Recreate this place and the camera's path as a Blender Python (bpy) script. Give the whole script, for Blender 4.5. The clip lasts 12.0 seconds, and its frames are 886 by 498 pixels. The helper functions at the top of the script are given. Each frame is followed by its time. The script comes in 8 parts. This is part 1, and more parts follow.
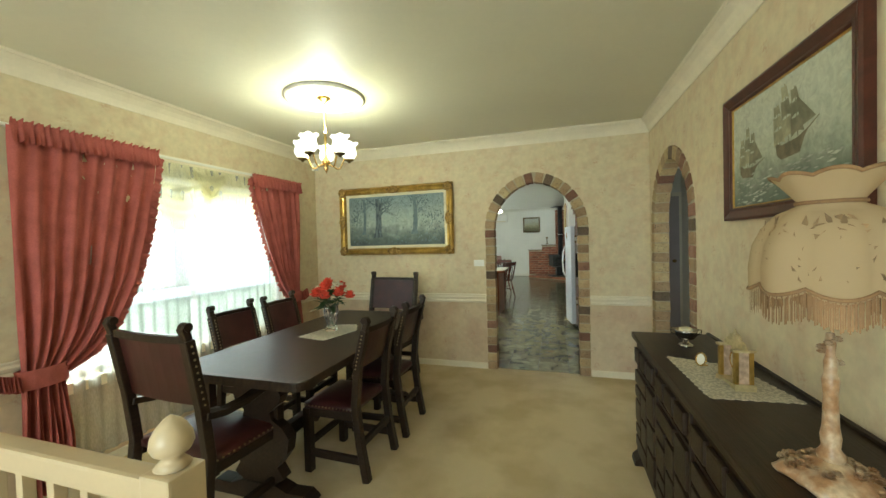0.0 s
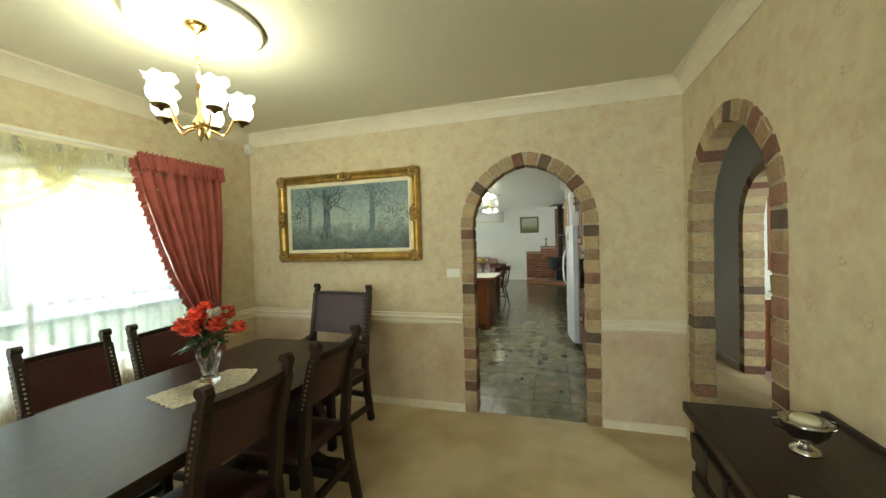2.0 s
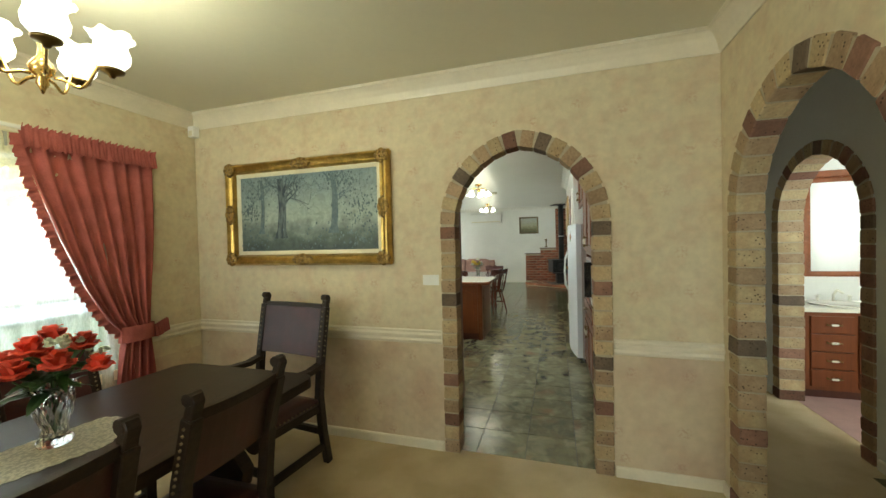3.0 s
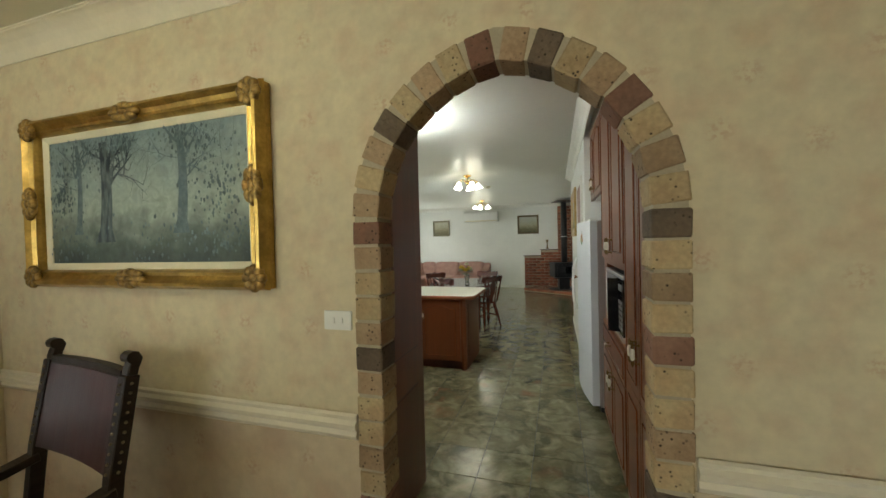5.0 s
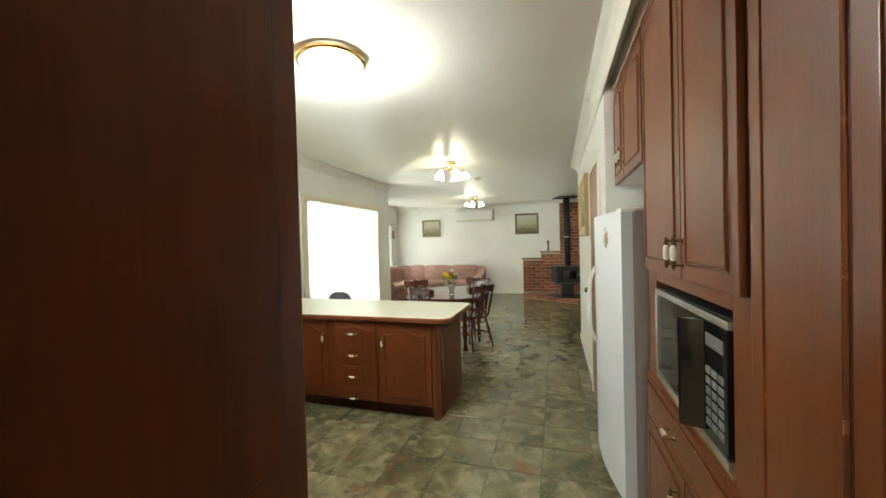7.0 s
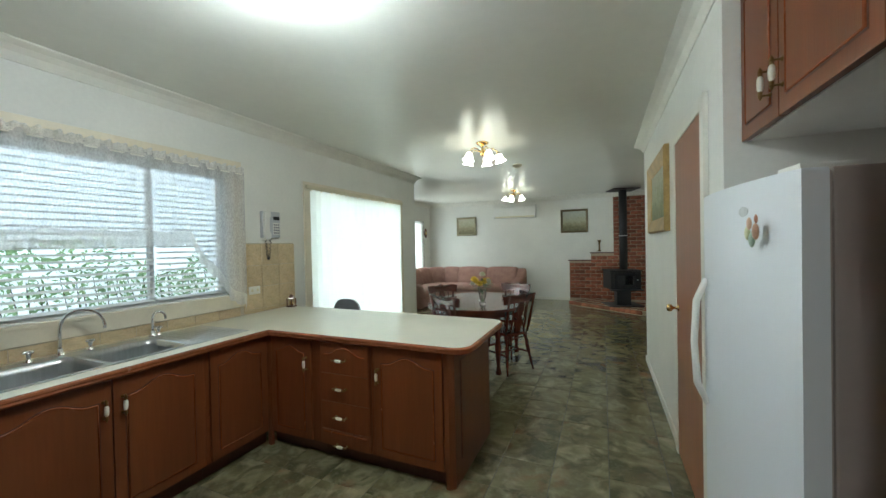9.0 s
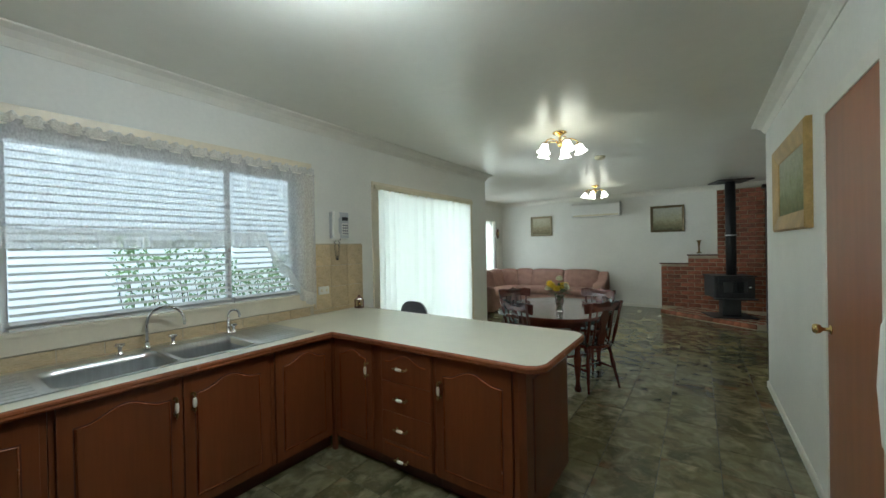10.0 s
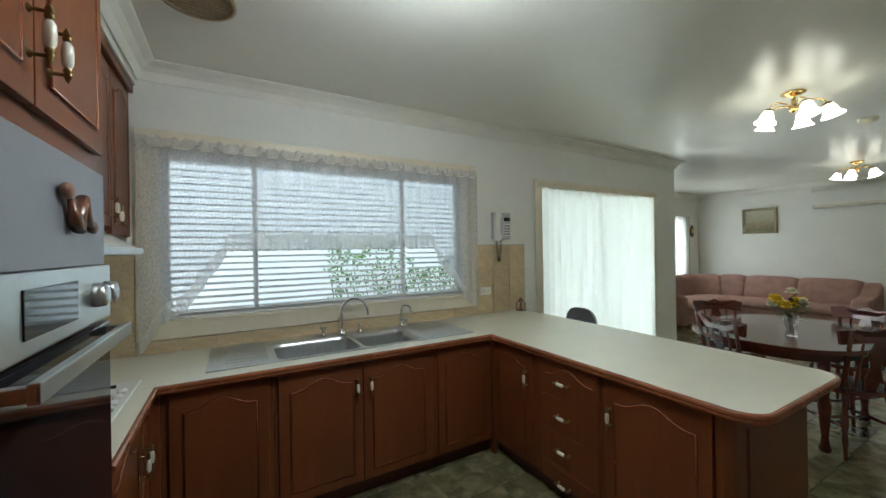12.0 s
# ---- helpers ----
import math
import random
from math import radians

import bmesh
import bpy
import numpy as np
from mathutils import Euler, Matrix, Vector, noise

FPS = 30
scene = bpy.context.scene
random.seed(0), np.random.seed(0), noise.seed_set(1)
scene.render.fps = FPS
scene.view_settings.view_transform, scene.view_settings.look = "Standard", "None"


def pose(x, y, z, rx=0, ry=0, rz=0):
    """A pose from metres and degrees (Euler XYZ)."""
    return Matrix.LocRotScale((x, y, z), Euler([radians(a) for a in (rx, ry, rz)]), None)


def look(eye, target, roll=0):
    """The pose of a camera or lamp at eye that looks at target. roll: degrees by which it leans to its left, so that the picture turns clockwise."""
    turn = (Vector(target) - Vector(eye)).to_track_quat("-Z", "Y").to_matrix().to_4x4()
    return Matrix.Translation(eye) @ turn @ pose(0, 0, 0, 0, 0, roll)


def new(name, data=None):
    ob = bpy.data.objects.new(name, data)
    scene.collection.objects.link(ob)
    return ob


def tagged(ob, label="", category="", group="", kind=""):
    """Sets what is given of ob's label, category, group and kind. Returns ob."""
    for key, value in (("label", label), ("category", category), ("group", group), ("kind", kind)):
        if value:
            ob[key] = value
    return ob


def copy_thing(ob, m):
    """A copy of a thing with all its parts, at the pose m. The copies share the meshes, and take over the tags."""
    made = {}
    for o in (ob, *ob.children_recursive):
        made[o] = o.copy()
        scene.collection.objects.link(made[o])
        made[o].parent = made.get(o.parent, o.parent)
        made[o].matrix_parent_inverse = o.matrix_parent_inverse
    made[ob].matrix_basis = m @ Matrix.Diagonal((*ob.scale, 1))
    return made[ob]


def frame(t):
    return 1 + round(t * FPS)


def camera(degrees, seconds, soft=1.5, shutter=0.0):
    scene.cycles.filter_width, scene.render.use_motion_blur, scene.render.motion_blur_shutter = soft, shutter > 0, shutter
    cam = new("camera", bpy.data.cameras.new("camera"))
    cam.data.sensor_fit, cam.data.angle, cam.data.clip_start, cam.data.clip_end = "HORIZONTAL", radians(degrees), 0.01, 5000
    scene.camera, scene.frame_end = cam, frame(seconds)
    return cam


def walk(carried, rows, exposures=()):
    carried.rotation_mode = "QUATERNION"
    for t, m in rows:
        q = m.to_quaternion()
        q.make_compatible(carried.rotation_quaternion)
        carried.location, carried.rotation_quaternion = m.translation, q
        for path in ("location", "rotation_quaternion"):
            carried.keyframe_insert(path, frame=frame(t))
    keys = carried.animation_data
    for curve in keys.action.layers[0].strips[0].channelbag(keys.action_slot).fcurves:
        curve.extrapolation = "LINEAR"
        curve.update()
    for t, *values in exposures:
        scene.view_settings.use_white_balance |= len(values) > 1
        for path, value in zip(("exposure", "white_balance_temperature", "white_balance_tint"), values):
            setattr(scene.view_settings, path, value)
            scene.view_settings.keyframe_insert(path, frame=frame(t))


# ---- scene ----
cam = camera(100.4, 12.0)
PATH = [
    (0, (0.499, -0.073, 1.453), (-0.085, 1.84, 1.408), -1.6),
    (0.5, (0.512, 0.167, 1.452), (-0.065, 2.081, 1.403), -1.5),
    (1, (0.506, 0.433, 1.452), (-0.076, 2.346, 1.407), -1.5),
    (1.5, (0.509, 0.695, 1.443), (-0.076, 2.607, 1.399), -1.5),
    (2, (0.511, 0.978, 1.461), (-0.073, 2.891, 1.42), -1.6),
    (2.5, (0.513, 1.272, 1.456), (-0.073, 3.183, 1.418), -1.4),
    (3, (0.508, 1.586, 1.449), (-0.078, 3.498, 1.414), -1.4),
    (5, (0.461, 2.809, 1.473), (-0.127, 4.72, 1.438), -1.4),
    (5.5, (0.443, 3.091, 1.463), (-0.144, 5.002, 1.431), -1.3),
    (6, (0.425, 3.378, 1.465), (-0.159, 5.291, 1.433), -1.2),
    (6.5, (0.423, 3.66, 1.47), (-0.165, 5.571, 1.436), -1.5),
    (7, (0.404, 3.99, 1.476), (-0.183, 5.902, 1.446), -1.5),
    (8.8, (0.289, 4.833, 1.457), (-0.44, 6.695, 1.432), -1.2),
    (9, (0.271, 4.903, 1.451), (-0.525, 6.738, 1.427), -1.2),
    (9.5, (0.213, 5.054, 1.449), (-0.759, 6.802, 1.432), -1.1),
    (10, (0.185, 5.143, 1.45), (-0.954, 6.787, 1.438), -1.1),
    (10.5, (0.151, 5.183, 1.459), (-1.178, 6.678, 1.45), -1.0),
    (11, (0.136, 5.203, 1.465), (-1.37, 6.52, 1.455), -1.0),
    (11.5, (0.122, 5.231, 1.471), (-1.518, 6.375, 1.462), -0.9),
    (12, (0.124, 5.271, 1.463), (-1.613, 6.262, 1.464), -0.9),
]
EXPOSURES = [(0.0, 0.28, 6350, -5), (3.0, 0.22, 6650, -2), (5.0, -0.12, 6650, 2), (6.0, 0.0, 6750, 3), (6.5, 0.25, 6850, 3), (7.0, 0.55, 6950, 3), (8.8, 0.0, 6050, 0), (10.5, -0.48, 6000, 0), (12.0, -0.5, 6150, 3)]
walk(cam, [(t, look(eye, target, roll)) for t, eye, target, roll in PATH], exposures=EXPOSURES)

# ---- world, sun and lamps ----
world = bpy.data.worlds.new("sky_world")
scene.world = world
world.use_nodes = True
_wn = world.node_tree.nodes
_bg = _wn["Background"]
_sky = _wn.new("ShaderNodeTexSky")
_sky.sky_type = "NISHITA"
_sky.sun_disc = False
_sky.sun_elevation = radians(55)
_sky.sun_rotation = radians(190)
world.node_tree.links.new(_sky.outputs[0], _bg.inputs[0])
_bg.inputs[1].default_value = 0.15

sun = new("sun", bpy.data.lights.new("sun", "SUN"))
sun.data.energy, sun.data.angle, sun.data.color = 4.5, radians(0.5), (1.0, 0.95, 0.88)
sun.rotation_euler = Vector((0.10, 0.48, -0.87)).to_track_quat("-Z", "Y").to_euler()


def window_light(name, x, y, z, wide, high, watts, direction, color=(0.92, 0.97, 1.0)):
    """The sky's light in a window's opening."""
    li = bpy.data.lights.new(name, "AREA")
    li.shape, li.size, li.size_y, li.energy, li.color = "RECTANGLE", wide, high, watts, color
    ob = new(name, li)
    ob.matrix_world = look((x, y, z), (x + direction[0], y + direction[1], z + direction[2]))
    return ob


def bulb(name, x, y, z, watts, radius, color):
    li = bpy.data.lights.new(name, "POINT")
    li.energy, li.shadow_soft_size, li.color = watts, radius, color
    ob = new(name, li)
    ob.location = (x, y, z)
    return ob


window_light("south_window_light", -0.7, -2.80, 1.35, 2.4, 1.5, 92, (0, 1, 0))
window_light("bathroom_window_light", 3.3, 3.24, 1.6, 0.9, 0.9, 42, (0, 1, 0))
# hall lamp is an added fill behind an unseen opening
window_light("hall_fill_light", 1.94, 1.74, 1.5, 0.6, 1.1, 3.5, (0, 1, 0))
window_light("kitchen_window_light", -3.95, 5.98, 3.2, 3.4, 1.5, 6500, (0.66, 0, -0.75))
window_light("dining_window_light", -3.75, 2.37, 3.2, 2.6, 1.5, 18, (0.66, 0, -0.75))
window_light("slider_light", -3.1, 8.98, 1.1, 1.9, 2.0, 340, (1, 0, 0))
window_light("living_window_light", -4.65, 13.3, 1.4, 1.6, 1.3, 50, (1, 0, 0))
bulb("dining_chandelier_bulb", -1.19, 2.42, 2.33, 24, 0.05, (1.0, 0.97, 0.74))
bulb("oyster_bulb", -0.86, 5.93, 2.44, 66, 0.16, (0.92, 0.97, 1.0))

# ---- materials ----
def mat(name, color, rough=0.5, metal=0.0, var=0.12, scale=6.0, fine=60.0, bump=0.0, bump_scale=80.0, stretch=(1, 1, 1),
        second=None, mix_lo=0.4, mix_hi=0.6, coat=0.0, per_object=0.0, per_island=0.0, spec=0.5, detail=5.0):
    """A surface whose colour varies at two scales, with fine relief."""
    m = bpy.data.materials.new(name)
    m.use_nodes = True
    nt = m.node_tree
    n, l = nt.nodes, nt.links
    b = n["Principled BSDF"]
    tc = n.new("ShaderNodeTexCoord")
    mp = n.new("ShaderNodeMapping")
    mp.inputs["Scale"].default_value = stretch
    l.new(tc.outputs["Object"], mp.inputs[0])
    big = n.new("ShaderNodeTexNoise")
    big.inputs["Scale"].default_value, big.inputs["Detail"].default_value = scale, detail
    l.new(mp.outputs[0], big.inputs["Vector"])
    small = n.new("ShaderNodeTexNoise")
    small.inputs["Scale"].default_value, small.inputs["Detail"].default_value = fine, 4.0
    l.new(mp.outputs[0], small.inputs["Vector"])
    ramp = n.new("ShaderNodeMapRange")
    ramp.inputs[1].default_value, ramp.inputs[2].default_value = mix_lo, mix_hi
    l.new(big.outputs[0], ramp.inputs[0])
    mx = n.new("ShaderNodeMix")
    mx.data_type = "RGBA"
    c = Vector(color)
    mx.inputs[6].default_value = (*c, 1)
    mx.inputs[7].default_value = (*(Vector(second) if second else c * (1 - var)), 1)
    l.new(ramp.outputs[0], mx.inputs[0])
    hsv = n.new("ShaderNodeHueSaturation")
    val = n.new("ShaderNodeMapRange")
    val.inputs[1].default_value, val.inputs[2].default_value = 0.25, 0.75
    val.inputs[3].default_value, val.inputs[4].default_value = 1 - var * 0.6, 1 + var * 0.6
    l.new(small.outputs[0], val.inputs[0])
    last = val.outputs[0]
    for kind, amount in (("obj", per_object), ("isl", per_island)):
        if amount:
            src = n.new("ShaderNodeObjectInfo").outputs["Random"] if kind == "obj" else n.new("ShaderNodeNewGeometry").outputs["Random Per Island"]
            rm = n.new("ShaderNodeMapRange")
            rm.inputs[3].default_value, rm.inputs[4].default_value = 1 - amount, 1 + amount
            l.new(src, rm.inputs[0])
            mul = n.new("ShaderNodeMath")
            mul.operation = "MULTIPLY"
            l.new(last, mul.inputs[0])
            l.new(rm.outputs[0], mul.inputs[1])
            last = mul.outputs[0]
    l.new(last, hsv.inputs["Value"])
    l.new(mx.outputs[2], hsv.inputs["Color"])
    l.new(hsv.outputs[0], b.inputs["Base Color"])
    b.inputs["Roughness"].default_value = rough
    rr = n.new("ShaderNodeMapRange")
    rr.inputs[3].default_value, rr.inputs[4].default_value = max(0.02, rough * 0.85), min(1.0, rough * 1.15)
    l.new(small.outputs[0], rr.inputs[0])
    l.new(rr.outputs[0], b.inputs["Roughness"])
    b.inputs["Metallic"].default_value = metal
    b.inputs["Specular IOR Level"].default_value = spec
    if coat:
        b.inputs["Coat Weight"].default_value, b.inputs["Coat Roughness"].default_value = coat, 0.12
    if bump:
        bt = n.new("ShaderNodeTexNoise")
        bt.inputs["Scale"].default_value, bt.inputs["Detail"].default_value = bump_scale, 4.0
        l.new(mp.outputs[0], bt.inputs["Vector"])
        bp = n.new("ShaderNodeBump")
        bp.inputs["Strength"].default_value, bp.inputs["Distance"].default_value = bump, 0.01
        l.new(bt.outputs[0], bp.inputs["Height"])
        l.new(bp.outputs[0], b.inputs["Normal"])
    return m


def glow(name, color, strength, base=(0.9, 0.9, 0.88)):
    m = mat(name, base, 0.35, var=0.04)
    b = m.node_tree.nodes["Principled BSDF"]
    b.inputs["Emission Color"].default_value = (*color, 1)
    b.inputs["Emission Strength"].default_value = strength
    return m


def sheer(name, color, open_lo, open_hi, scale=(60, 60, 60), lace=False, trans=0.5):
    """A thin cloth: a translucent weave with open gaps, and figured lace where wanted."""
    m = bpy.data.materials.new(name)
    m.use_nodes = True
    nt = m.node_tree
    n, l = nt.nodes, nt.links
    n.remove(n["Principled BSDF"])
    out = n["Material Output"]
    tc = n.new("ShaderNodeTexCoord")
    mp = n.new("ShaderNodeMapping")
    mp.inputs["Scale"].default_value = scale
    l.new(tc.outputs["Object"], mp.inputs[0])
    if lace:
        tex = n.new("ShaderNodeTexVoronoi")
        tex.inputs["Scale"].default_value = 1.0
        fac = tex.outputs["Distance"]
    else:
        tex = n.new("ShaderNodeTexNoise")
        tex.inputs["Scale"].default_value = 1.0
        fac = tex.outputs[0]
    l.new(mp.outputs[0], tex.inputs["Vector"])
    mr = n.new("ShaderNodeMapRange")
    mr.inputs[1].default_value, mr.inputs[2].default_value = 0.3, 0.7
    mr.inputs[3].default_value, mr.inputs[4].default_value = open_lo, open_hi
    l.new(fac, mr.inputs[0])
    d, t = n.new("ShaderNodeBsdfDiffuse"), n.new("ShaderNodeBsdfTranslucent")
    d.inputs[0].default_value = t.inputs[0].default_value = (*color, 1)
    cloth = n.new("ShaderNodeMixShader")
    cloth.inputs[0].default_value = trans
    l.new(d.outputs[0], cloth.inputs[1])
    l.new(t.outputs[0], cloth.inputs[2])
    gap = n.new("ShaderNodeBsdfTransparent")
    mx = n.new("ShaderNodeMixShader")
    l.new(mr.outputs[0], mx.inputs[0])
    l.new(cloth.outputs[0], mx.inputs[1])
    l.new(gap.outputs[0], mx.inputs[2])
    l.new(mx.outputs[0], out.inputs[0])
    return m


def glass_mat(name, rough=0.0, tint=(1, 1, 1), ior=1.45):
    m = mat(name, tint, 0.02, var=0.0)
    b = m.node_tree.nodes["Principled BSDF"]
    for s in ("Base Color", "Roughness"):
        for k in list(b.inputs[s].links):
            m.node_tree.links.remove(k)
    b.inputs["Base Color"].default_value = (*tint, 1)
    b.inputs["Roughness"].default_value = rough
    b.inputs["Transmission Weight"].default_value = 1.0
    b.inputs["IOR"].default_value = ior
    return m


WALLPAPER = mat("wallpaper", (0.64, 0.55, 0.37), 0.75, var=0.14, scale=8.5, fine=26, second=(0.60, 0.47, 0.315), mix_lo=0.46, mix_hi=0.68, bump=0.06, bump_scale=220)
WALLPAPER_LOW = mat("wallpaper_lower", (0.60, 0.49, 0.34), 0.75, var=0.12, scale=4.0, fine=22, second=(0.53, 0.39, 0.27), mix_lo=0.45, mix_hi=0.65, bump=0.06, bump_scale=220)
KITCHEN_WALL = mat("kitchen_wall_paint", (0.81, 0.80, 0.74), 0.6, var=0.04, scale=2.0, fine=40, bump=0.03, bump_scale=160)
HALL_WALL = mat("hall_wall_paint", (0.70, 0.71, 0.69), 0.6, var=0.04, scale=2.0, fine=40, bump=0.03, bump_scale=160)
CEILING = mat("ceiling_paint", (0.72, 0.69, 0.55), 0.55, var=0.03, scale=1.5, fine=30, bump=0.02, bump_scale=140)
CEILING_GLOSS = mat("kitchen_ceiling_paint", (0.82, 0.81, 0.73), 0.30, var=0.03, scale=1.2, fine=12, bump=0.015, bump_scale=25, spec=0.6)
TRIM = mat("cream_gloss_trim", (0.78, 0.71, 0.56), 0.35, var=0.05, scale=8, fine=50)
WHITE_TRIM = mat("white_trim", (0.80, 0.78, 0.70), 0.35, var=0.04, scale=8, fine=50)
CARPET = mat("cream_carpet", (0.66, 0.54, 0.34), 0.95, var=0.14, scale=2.6, fine=190, bump=0.5, bump_scale=420, second=(0.55, 0.43, 0.25), mix_lo=0.42, mix_hi=0.62, spec=0.1)
DARK_WOOD = mat("dark_stained_oak", (0.026, 0.0145, 0.008), 0.42, var=0.4, scale=5, fine=40, stretch=(14, 1.2, 14), bump=0.12, bump_scale=26, spec=0.35)
DARK_WOOD_TOP = mat("dark_table_oak", (0.030, 0.017, 0.010), 0.36, var=0.5, scale=3.0, fine=22, stretch=(16, 0.9, 6), bump=0.16, bump_scale=14, spec=0.32)
LEATHER = mat("burgundy_leather", (0.055, 0.014, 0.013), 0.34, var=0.3, scale=7, fine=60, bump=0.1, bump_scale=150)
BRASS_NAIL = mat("aged_brass_nail", (0.30, 0.24, 0.15), 0.35, 1.0, var=0.2)
BRASS = mat("polished_brass", (0.80, 0.58, 0.24), 0.18, 1.0, var=0.08)
OLD_BRASS = mat("antique_brass", (0.22, 0.15, 0.06), 0.32, 1.0, var=0.25)
CHROME = mat("chrome", (0.82, 0.83, 0.84), 0.10, 1.0, var=0.03)
STEEL = mat("brushed_steel", (0.62, 0.63, 0.63), 0.30, 1.0, var=0.08, fine=90, stretch=(1, 12, 1))
CHERRY = mat("cherry_cabinet", (0.172, 0.049, 0.0155), 0.33, var=0.16, scale=1.6, fine=9.0, stretch=(7, 7, 0.45), detail=4.0, spec=0.36, bump=0.03, bump_scale=30)
SILVER_PAINT = mat("pale_anodised_frame", (0.82, 0.83, 0.84), 0.45, 0.0, var=0.05)
# darker cherry for kickboards and for shade painted into grooves
CHERRY_DARK = mat("cherry_groove_shade_kick", (0.085, 0.020, 0.009), 0.4, var=0.2)
# edge timber, lightened so routed door edges carry a painted highlight
CHERRY_EDGE_HIGHLIGHT = mat("cherry_edge_highlight", (0.30, 0.098, 0.042), 0.26, var=0.2, fine=30)
MAHOGANY = mat("mahogany", (0.10, 0.022, 0.012), 0.25, var=0.25, scale=5, fine=30, coat=0.4)
CERAMIC = mat("cream_ceramic", (0.82, 0.79, 0.68), 0.15, var=0.06)
LAMINATE = mat("cream_laminate", (0.76, 0.73, 0.60), 0.30, var=0.03, fine=120)
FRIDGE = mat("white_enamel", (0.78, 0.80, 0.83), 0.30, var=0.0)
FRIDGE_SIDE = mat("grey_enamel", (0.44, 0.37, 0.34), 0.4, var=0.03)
BLACK_GLOSS = mat("black_glass", (0.012, 0.012, 0.014), 0.07, var=0.1, spec=0.7)
BLACK_IRON = mat("black_cast_iron", (0.016, 0.016, 0.017), 0.45, var=0.25, bump=0.08, bump_scale=120)
GREY_PANEL = mat("grey_metal_panel", (0.20, 0.20, 0.22), 0.4, var=0.05)
WHITE_PLASTIC = mat("white_plastic", (0.80, 0.79, 0.74), 0.35, var=0.03)
CURTAIN = mat("rose_curtain", (0.40, 0.108, 0.092), 0.8, var=0.18, scale=9, fine=120, bump=0.15, bump_scale=500, spec=0.15)
GILT = mat("gilt_frame", (0.55, 0.36, 0.10), 0.33, 0.85, var=0.3, scale=12, fine=70, bump=0.1, bump_scale=160)
LINEN = mat("linen_slip", (0.72, 0.66, 0.48), 0.6, var=0.06)
RED_FRAME = mat("mahogany_frame", (0.075, 0.018, 0.011), 0.35, var=0.3, stretch=(4, 4, 4))
WHITE_PAINT = mat("cream_gloss_paint", (0.54, 0.44, 0.29), 0.30, var=0.04)
DOILY = sheer("crocheted_doily", (0.80, 0.76, 0.64), 0.0, 0.32, (95, 95, 95), lace=True, trans=0.3)
CRYSTAL = glass_mat("cut_crystal", 0.02)
CLEAR = glass_mat("clear_glass", 0.0)
SHEER = sheer("cream_sheer", (0.80, 0.82, 0.78), 0.56, 0.66, (160, 160, 40), trans=0.7)
SWAG = sheer("cream_swag_lace", (0.84, 0.80, 0.58), 0.12, 0.30, (90, 90, 90), trans=0.6)
LACE = sheer("white_lace", (0.93, 0.93, 0.96), 0.42, 0.60, (110, 110, 60), trans=0.78)
LACE_BORDER = sheer("white_lace_border", (0.92, 0.91, 0.89), 0.15, 0.40, (130, 130, 130), trans=0.75)
VERTICAL = sheer("vertical_blind_cloth", (0.82, 0.84, 0.81), 0.0, 0.02, (40, 40, 4), trans=0.38)
SLAT = mat("white_blind_slat", (0.80, 0.80, 0.78), 0.4, var=0.02)
SHADE_GLASS = glow("lit_tulip_glass", (1.0, 0.97, 0.88), 2.2)
SHADE_GLASS_2 = glow("lit_bell_glass", (1.0, 0.94, 0.80), 10.0)
DIFFUSER = glow("lit_opal_glass", (0.95, 0.98, 1.0), 5.0)
HEDGE_LEAF = sheer("sunlit_hedge_leaf", (0.24, 0.36, 0.20), 0.0, 0.0, trans=0.5)
LEAF = mat("green_leaf", (0.045, 0.115, 0.022), 0.5, var=0.4, per_object=0.25, per_island=0.3)
ROSE = mat("coral_rose", (0.80, 0.085, 0.045), 0.6, var=0.25, scale=30, per_object=0.15)
WHITE_FLOWER = mat("white_petal", (0.80, 0.80, 0.62), 0.6, var=0.15)
YELLOW_FLOWER = mat("yellow_petal", (0.85, 0.62, 0.05), 0.6, var=0.2, per_object=0.2)
SOFA = mat("dusty_pink_upholstery", (0.40, 0.235, 0.19), 0.85, var=0.16, scale=8, fine=150, bump=0.2, bump_scale=350, spec=0.15)
MORTAR = mat("pale_mortar", (0.44, 0.37, 0.26), 0.9, var=0.15, fine=120, bump=0.2)
BRICK_RED = mat("red_brick", (0.24, 0.085, 0.045), 0.85, var=0.35, scale=14, fine=90, bump=0.3, bump_scale=90, per_object=0.35, per_island=0.4)
GROUT = mat("dark_grout", (0.10, 0.10, 0.075), 0.7, var=0.2)
WALL_TILE = mat("beige_wall_tile", (0.60, 0.47, 0.29), 0.28, var=0.12, scale=14, fine=60, per_object=0.08)
LILAC = mat("lilac_door_paint", (0.45, 0.42, 0.47), 0.4, var=0.04)
PINK_TILE = mat("pink_floor_tile", (0.52, 0.33, 0.29), 0.4, var=0.1)
MIRROR = mat("mirror", (0.9, 0.9, 0.9), 0.01, 1.0, var=0.0)
CORD = mat("black_cord", (0.02, 0.02, 0.02), 0.5)
PALE_BOUNCE = mat("pale_bounce_ground", (0.74, 0.73, 0.69), 0.85, var=0.12, scale=2, fine=60)
GRASS = mat("lawn", (0.07, 0.13, 0.03), 0.9, var=0.4, scale=3, fine=60)
# emission stands in for bright sky and adds light at the windows
BACKDROP_GLOW = glow("glowing_backdrop", (0.76, 0.88, 1.0), 1.3)
LAMPCLOTH = sheer("cream_lamp_silk", (0.52, 0.40, 0.25), 0.0, 0.0, (16, 16, 16), trans=0.25)
FRINGE = mat("tan_fringe", (0.34, 0.20, 0.10), 0.85, var=0.3, fine=90)
